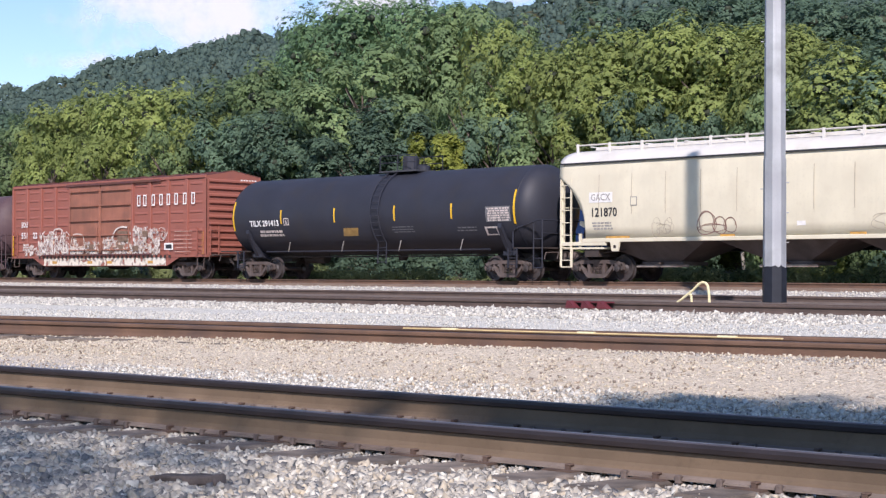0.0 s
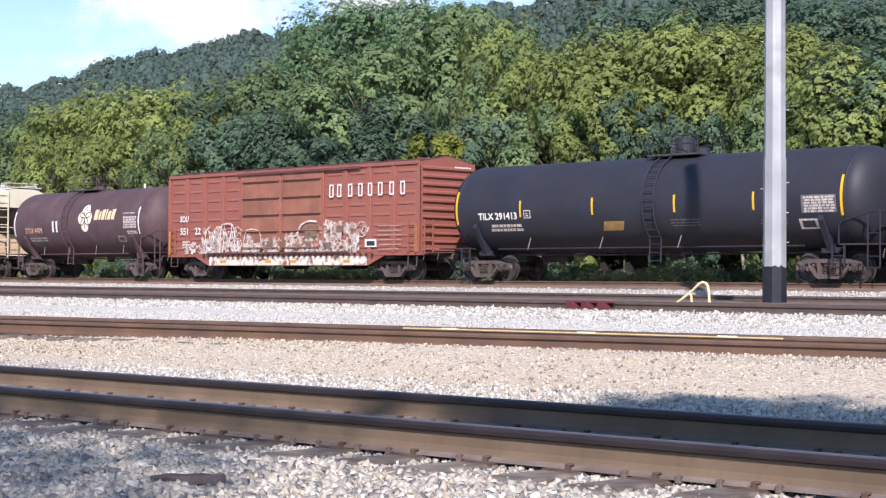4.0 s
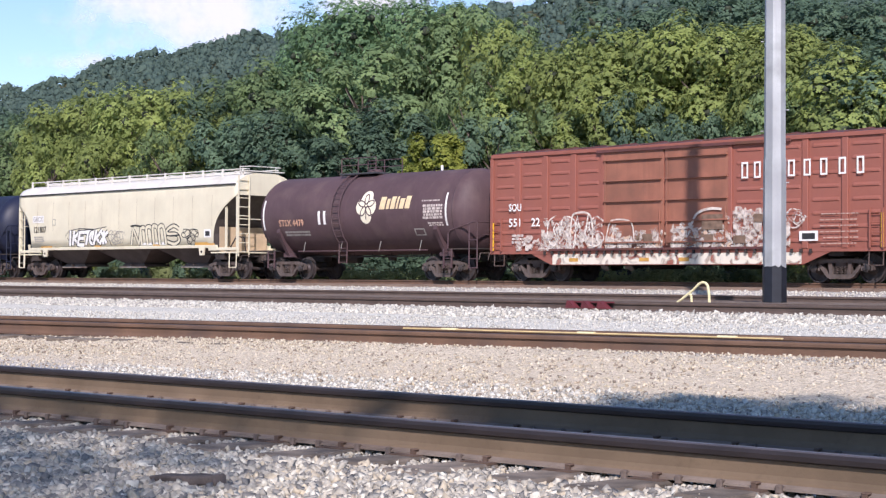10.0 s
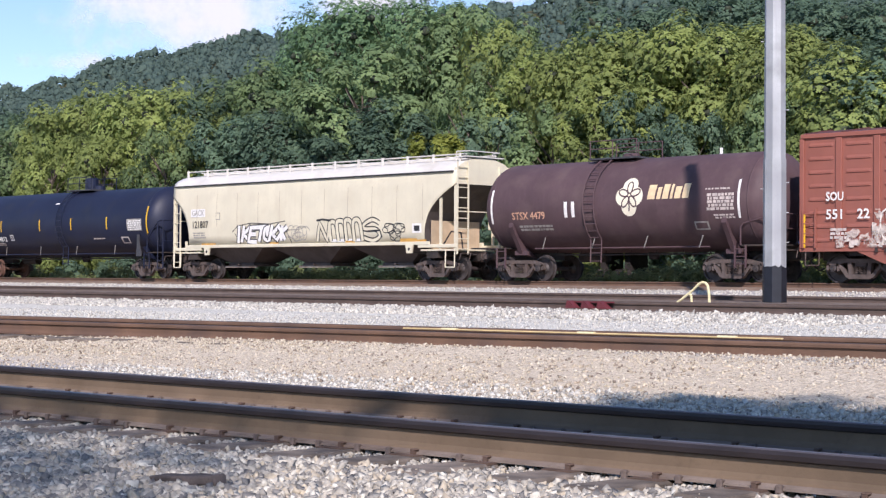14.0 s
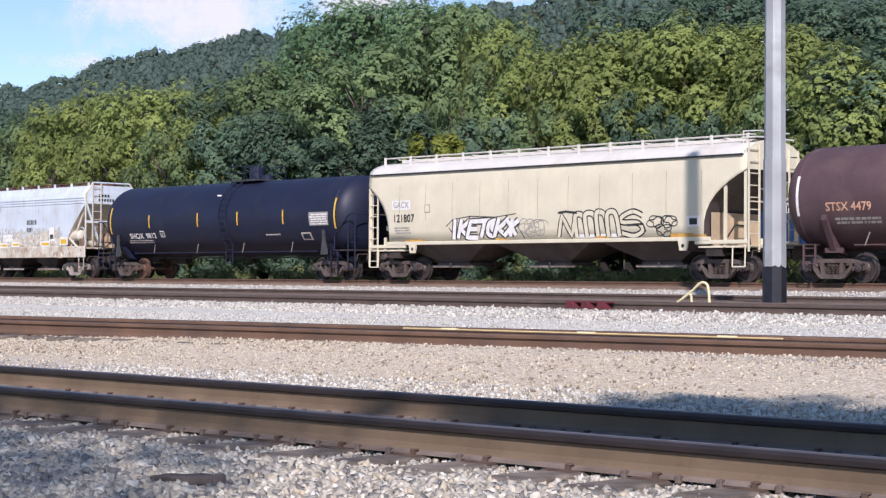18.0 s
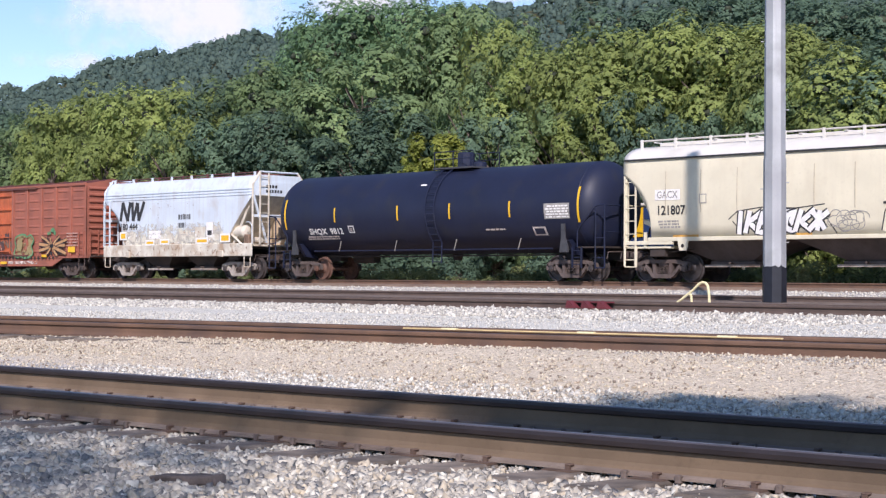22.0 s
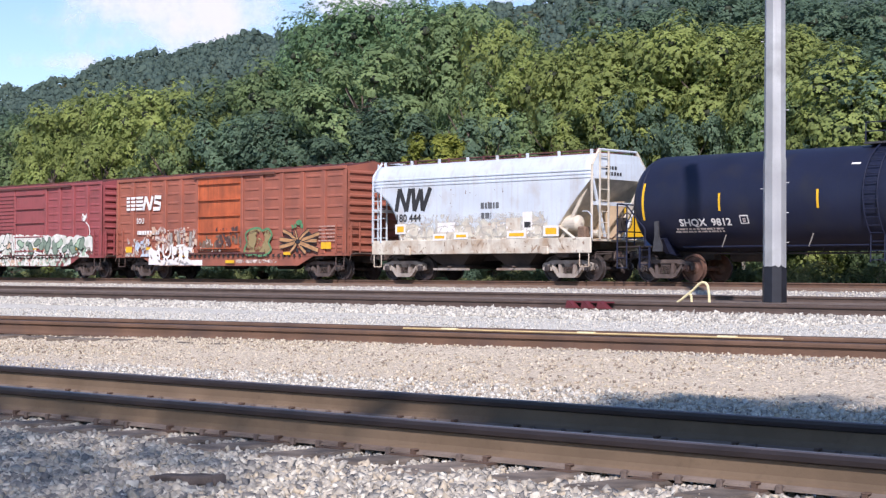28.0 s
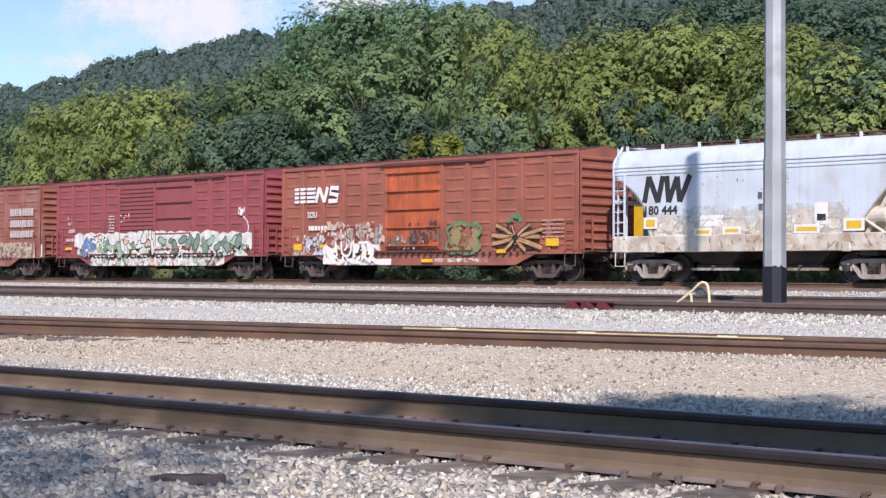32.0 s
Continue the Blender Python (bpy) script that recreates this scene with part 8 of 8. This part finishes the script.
for k in range(6):
    part("end_mark", B(5.432, 5.438, -0.75 + k * 0.15, -0.65 + k * 0.15, 3.58, 3.70), M_BLACKLET, car)

# 8: brown boxcar with an orange door
car = boxcar("brown boxcar with an orange door and graffiti", -92.9, 15.6, M_BOX_B, (M_BOX_B2,), (-1.74, 1.3), 5, 5, (-4.9, 4.9), None, seed=2)
for k in range(4):
    for x0, x1 in ((-7.0, -6.75), (-6.65, -6.35), (-6.25, -5.75)):
        z = 3.02 + k * 0.165
        bm = bmesh.new()
        bm.faces.new([bm.verts.new(BOX(px, pz, 0.006)) for px, pz in ((x0, z), (x1, z), (x1 + 0.05, z + 0.11), (x0, z + 0.11))])
        part("company_emblem_bar", bm, M_WHITE, car)
strokes("company_emblem", [[(-5.7, 3.02), (-5.5, 3.62)], [(-5.5, 3.6), (-5.2, 3.04)], [(-5.2, 3.02), (-5.0, 3.62)], [(-4.35, 3.55), (-4.8, 3.58), (-4.85, 3.36), (-4.4, 3.28), (-4.45, 3.06), (-4.95, 3.06)]], 0.17, BOX, M_WHITE, car, 0.006, "white slanted emblem")
lettering("reporting_mark", "SOU", 0.34, -6.2, 2.42, BOX, M_WHITE, car, 0.85, bold=0.015)
bars("car_number", -6.2, -4.5, 1.93, 2.2, 1, BOX, M_WHITE, car, 41)
W8 = flat_side(-1.512)
smear("graffiti_haze", -7.1, -5.0, 0.98, 1.75, 50, W8, SP_WHITE, car, 101, (0.06, 0.18), 1.6, 0.0)
smear("graffiti_haze", -5.6, -1.7, 0.98, 2.2, 60, W8, M_PEACH, car, 102, (0.05, 0.14), 1.2, 0.001)
smear("door_wear", -1.55, 1.4, 1.15, 1.8, 34, W8, M_GRIME, car, 103, (0.05, 0.17), 0.9, 0.002, "brown worn paint on the lower door")
smear("door_wear", -1.55, 0.4, 1.15, 1.6, 16, W8, SP_WHITE, car, 104, (0.05, 0.13), 1.2, 0.006)
W8A = flat_side(-1.516)
sprayed(car, -4.7, -2.0, 1.2, 2.15, ("hook", "slab", "tee", "bend"), W8A, SP_WHITE, None, 0.2, 0.03, 0.05, 43, "worn white dripping graffiti")
sprayed(car, -3.9, -2.2, 1.1, 2.05, ("slab", "bend"), W8A, M_GREYWORN, M_GRIME, 0.16, 0.03, 0.03, 44, out=0.018)
smear("graffiti", -5.2, -2.0, 0.62, 1.25, 34, W8A, M_WHITE, car, 108, (0.10, 0.24), 1.0, 0.03, "white sprayed drips", long=2.2)
sprayed(car, -4.6, -2.6, 0.9, 1.5, ("slab", "bend", "slab", "tee"), W8A, M_WHITE, None, 0.10, seed=45, out=0.036)
smear("graffiti_haze", -6.3, -5.2, 0.98, 1.7, 16, W8A, M_PALEBLUE, car, 105, (0.06, 0.15), 1.2, 0.003)
sheet("sill_paint", -4.9, -1.4, 0.57, 0.80, flat_side(-1.45), M_WHITE, car, 4, 1, 0.0, "white sprayed sill")
smear("door_wear", -0.4, 1.1, 1.25, 2.1, 40, W8, M_DARKWEAR, car, 106, (0.05, 0.16), 0.8, 0.008)
lobes = rounded([(1.75, 1.5), (1.55, 1.15), (1.8, 0.98), (2.2, 1.02), (2.5, 0.95), (3.0, 1.0), (3.3, 1.2), (3.15, 1.5), (3.35, 1.8), (3.1, 2.05), (2.75, 1.98), (2.5, 2.08), (2.0, 2.05), (1.65, 1.85), (1.75, 1.5)])
bm = bmesh.new()
bm.faces.new([bm.verts.new(W8A(px, pz, 0.004)) for px, pz in lobes[:-1]])
part("graffiti_fill", bm, SP_GREEN, car, "faded tan-green sprayed fill")
strokes("graffiti", [lobes], 0.085, W8A, M_GREENPAINT, car, 0.008, "green sprayed outline")
smear("graffiti", 4.2, 5.8, 1.1, 1.9, 9, W8A, M_BLACKLET, car, 109, (0.10, 0.22), 1.0, 0.004, "black sprayed backing", long=2.4)
rr = random.Random(54)
for k, (a, far, wide) in enumerate(((0.05, 1.0, 0.13), (0.45, 1.25, 0.12), (0.95, 1.0, 0.1), (1.75, 0.8, 0.08), (2.35, 1.15, 0.12), (2.95, 1.0, 0.14), (3.5, 1.05, 0.13), (4.2, 0.85, 0.1), (5.2, 0.9, 0.12), (5.75, 1.25, 0.15))):
    ca, sa = math.cos(a), math.sin(a)
    ray = [(5.0 + 0.18 * ca, 1.5 + 0.1 * sa), (5.0 + far * 0.6 * ca, 1.5 + far * 0.33 * sa + rr.uniform(-0.03, 0.03)), (5.0 + far * 1.15 * ca, 1.5 + far * 0.56 * sa)]
    strokes("graffiti_outline", [ray], wide + 0.07, W8A, M_BLACKLET, car, 0.02 + 0.0016 * k)
    strokes("graffiti", [ray], wide, W8A, M_TANPAINT, car, 0.0208 + 0.0016 * k, "tan sprayed spike")
smear("graffiti_haze", 4.5, 5.3, 2.05, 2.3, 5, W8A, M_GREENPAINT, car, 107, (0.08, 0.2), 1.0, 0.002)
bars("small_print", 6.2, 7.2, 1.5, 2.2, 5, BOX, M_FAINT, car, 45, gap=0.65)
for x, z, w in ((-7.0, 1.15, 0.5), (-5.4, 1.25, 0.4), (-3.0, 0.95, 0.45), (0.3, 0.66, 0.6), (4.1, 0.98, 0.45), (6.4, 1.2, 0.6)):
    sheet("yellow_patch", x, x + w, z, z + (0.26 if w > 0.49 and z > 1 else 0.12), flat_side(-1.53), M_YELLOW, car, 1, 1)
sheet("sill_lettering", 0.9, 3.6, 0.66, 0.80, flat_side(-1.455), SP_WHITE, car, 4, 1, 0.002)

# 9: maroon boxcar with full-length graffiti
car = boxcar("maroon boxcar with long white and green graffiti", -109.69, 15.5, M_BOX_C, (M_BOX_C, M_BOX_C), (-2.6, 3.0), 4, 4, (-4.9, 4.9), None, True, seed=3, beads=9)
W9 = flat_side(-1.512)
for k, (z0, z1, w, x0, x1) in enumerate(((0.98, 1.85, W9, -5.9, 7.1), (0.58, 0.9, flat_side(-1.46), -4.9, 5.2))):
    big = (0.12, 0.28) if k == 0 else (0.08, 0.16)
    m = 1.0 if k == 0 else 0.6
    smear("graffiti_fill", x0, x1, z0, z1, int(160 * m), w, M_GREYGREEN, car, 121 + k, (0.09, 0.2), 0.9, 0.0)
    smear("graffiti_fill", x0, x1, z0, z1, int(300 * m), w, SP_PAINTED, car, 111 + k, (0.07, 0.2) if k == 0 else big, 1.0, 0.006, "white, green and grey sprayed graffiti")
    smear("graffiti_fill", x0, x1, z0, z1, int(70 * m), w, M_PALEGREEN, car, 131 + k, (0.04, 0.12), 1.0, 0.014)
    smear("graffiti_fill", x0 + 3, x1 - 2, z0, z1, int(36 * m), w, M_PEACH, car, 141 + k, (0.04, 0.11), 1.0, 0.016)
smear("graffiti_fill", -5.9, -3.4, 0.98, 1.8, 30, W9, M_BLUESPRAY, car, 151, (0.03, 0.09), 1.0, 0.017)
smear("graffiti_fill", 2.5, 7.0, 0.98, 1.8, 34, W9, M_DARKGREEN, car, 152, (0.02, 0.06), 1.0, 0.0175)
rr = random.Random(160)
for k in range(26):                    # ragged crest of the painting
    x = -5.8 + 12.7 * (k + rr.random()) / 26
    top = 2.12 - 0.05 * max(0, x - 4) - 0.1 * rr.random()
    bm = bmesh.new()
    px = [(x - 0.4, 1.45), (x + 0.35, 1.4), (x + rr.uniform(0.25, 0.45), top - 0.07), (x + rr.uniform(-0.1, 0.1), top), (x - rr.uniform(0.2, 0.45), top - 0.1)]
    bm.faces.new([bm.verts.new(W9(a, b, 0.019 + 0.0003 * k)) for a, b in px])
    part("graffiti", bm, SP_PAINTED, car)
for k in range(30):                    # shapes inside it, each with a broken dark edge
    x = -5.6 + 12.3 * (k + 0.8 * rr.random()) / 30
    z, rx, rz = rr.uniform(1.2, 1.75), rr.uniform(0.16, 0.36), rr.uniform(0.14, 0.32)
    loop = blob_path(x, z, rx, rz, rr, 12, 0.45, turn=1)
    fill, edge = (M_BLUESPRAY, M_GREYLET) if x < -4.2 else (rr.choice((M_PEACH, M_GREYGREEN, M_PALEGREEN, SP_PAINTED)), M_DARKGREEN) if x < 0.2 else (rr.choice((M_GREYGREEN, M_GREYGREEN, M_GREYGREEN, M_PALEGREEN)), M_DARKGREEN)
    bm = bmesh.new()
    bm.faces.new([bm.verts.new(W9(a, b, 0.028 + 0.0006 * k)) for a, b in loop[:-1]])
    bmesh.ops.triangulate(bm, faces=bm.faces[:])
    part("graffiti_fill", bm, fill, car)
    strokes("graffiti", [loop[rr.randrange(4):22 - rr.randrange(5)]], rr.uniform(0.03, 0.055), W9, edge, car, 0.0283 + 0.0006 * k)
for k in range(22):
    x, z, a, q = rr.uniform(-5.6, 6.8), rr.uniform(1.1, 1.85), rr.uniform(0, 6.28), rr.uniform(0.2, 0.45)
    strokes("graffiti", [rounded([(x, z), (x + q * math.cos(a), z + 0.5 * q * math.sin(a)), (x + 1.3 * q * math.cos(a + 0.6), z + 0.6 * q * math.sin(a + 0.9))])], rr.uniform(0.05, 0.1), W9, M_WHITE, car, 0.047 + 0.0004 * k, "bright white sprayed stroke")
rr = random.Random(15)
strokes("graffiti", [[(6.5, 2.6), (6.75, 2.4), (6.85, 2.15), (6.8, 1.95)]], 0.06, BOX, M_WHITE, car, 0.008, "white sprayed squiggle")
smear("chalk_mark", 6.15, 6.65, 2.55, 3.0, 9, BOX, M_WHITE, car, 171, (0.04, 0.12), 1.0, 0.004)
smear("chalk_mark", -6.8, -6.4, 2.45, 2.8, 8, BOX, M_PEACH, car, 172, (0.03, 0.1), 1.0, 0.004)
smear("chalk_mark", -2.4, -1.7, 2.5, 2.85, 9, BOX, M_WHITE, car, 173, (0.02, 0.08), 1.0, 0.03)
bars("small_print", -6.7, -6.1, 2.1, 2.35, 1, BOX, M_OFFWHITE, car, 51)
bars("car_number", -6.9, -5.7, 1.7, 1.9, 1, BOX, M_OFFWHITE, car, 55)
bars("chalk_mark", -3.4, -2.9, 2.1, 2.9, 6, BOX, M_OFFWHITE, car, 52, gap=0.5)
for x, z, w in ((-6.9, 1.3, 0.6), (-4.6, 1.3, 0.4), (-3.0, 1.3, 0.4), (-1.6, 1.3, 0.4), (1.9, 1.3, 0.4), (5.0, 1.3, 0.8)):
    sheet("yellow_patch", x, x + w, z, z + 0.12, flat_side(-1.53), M_YELLOW, car, 1, 1)

# 10: another boxcar at the rear
car = boxcar("weathered red boxcar with pale worn lettering", -126.7, 15.5, M_BOX_D, (M_BOX_D,), (-1.6, 1.4), 4, 4, (-4.9, 4.9), None, seed=4)
for z, h_ in ((3.0, 0.4), (2.45, 0.38), (1.95, 0.36)):
    bars("company_lettering", 4.9, 7.2, z, z + h_, 1, BOX, M_OFFWHITE, car, int(z * 10), gap=0.1)
sheet("graffiti_haze", 3.0, 7.4, 0.95, 1.7, flat_side(-1.512), SP_TAN, car, 4, 2)
part("end_strip", B(7.82, 7.83, -1.46, -1.38, 1.0, 1.6), M_WHITE, car)


def motions():
    for car, x in CARS:
        walk(car, [(t, pose(x + travel(t), TRAIN_Y, TRAIN_Z)) for t in range(0, 33)])
    spins = []
    for k in range(193):
        t = k / 6
        spins.append((t, math.degrees(travel(t) / WHEEL_R)))
    for w, x in WHEELSETS:
        walk(w, [(t, pose(x, 0, WHEEL_R, 0, a, 0)) for t, a in spins])
    m0 = CLOUD_AT
    side = Vector((_r.x, _r.y, 0))
    walk(cloud, [(0, Matrix.Translation(side * 16) @ m0), (16, m0), (32, Matrix.Translation(side * -16) @ m0)])


motions()
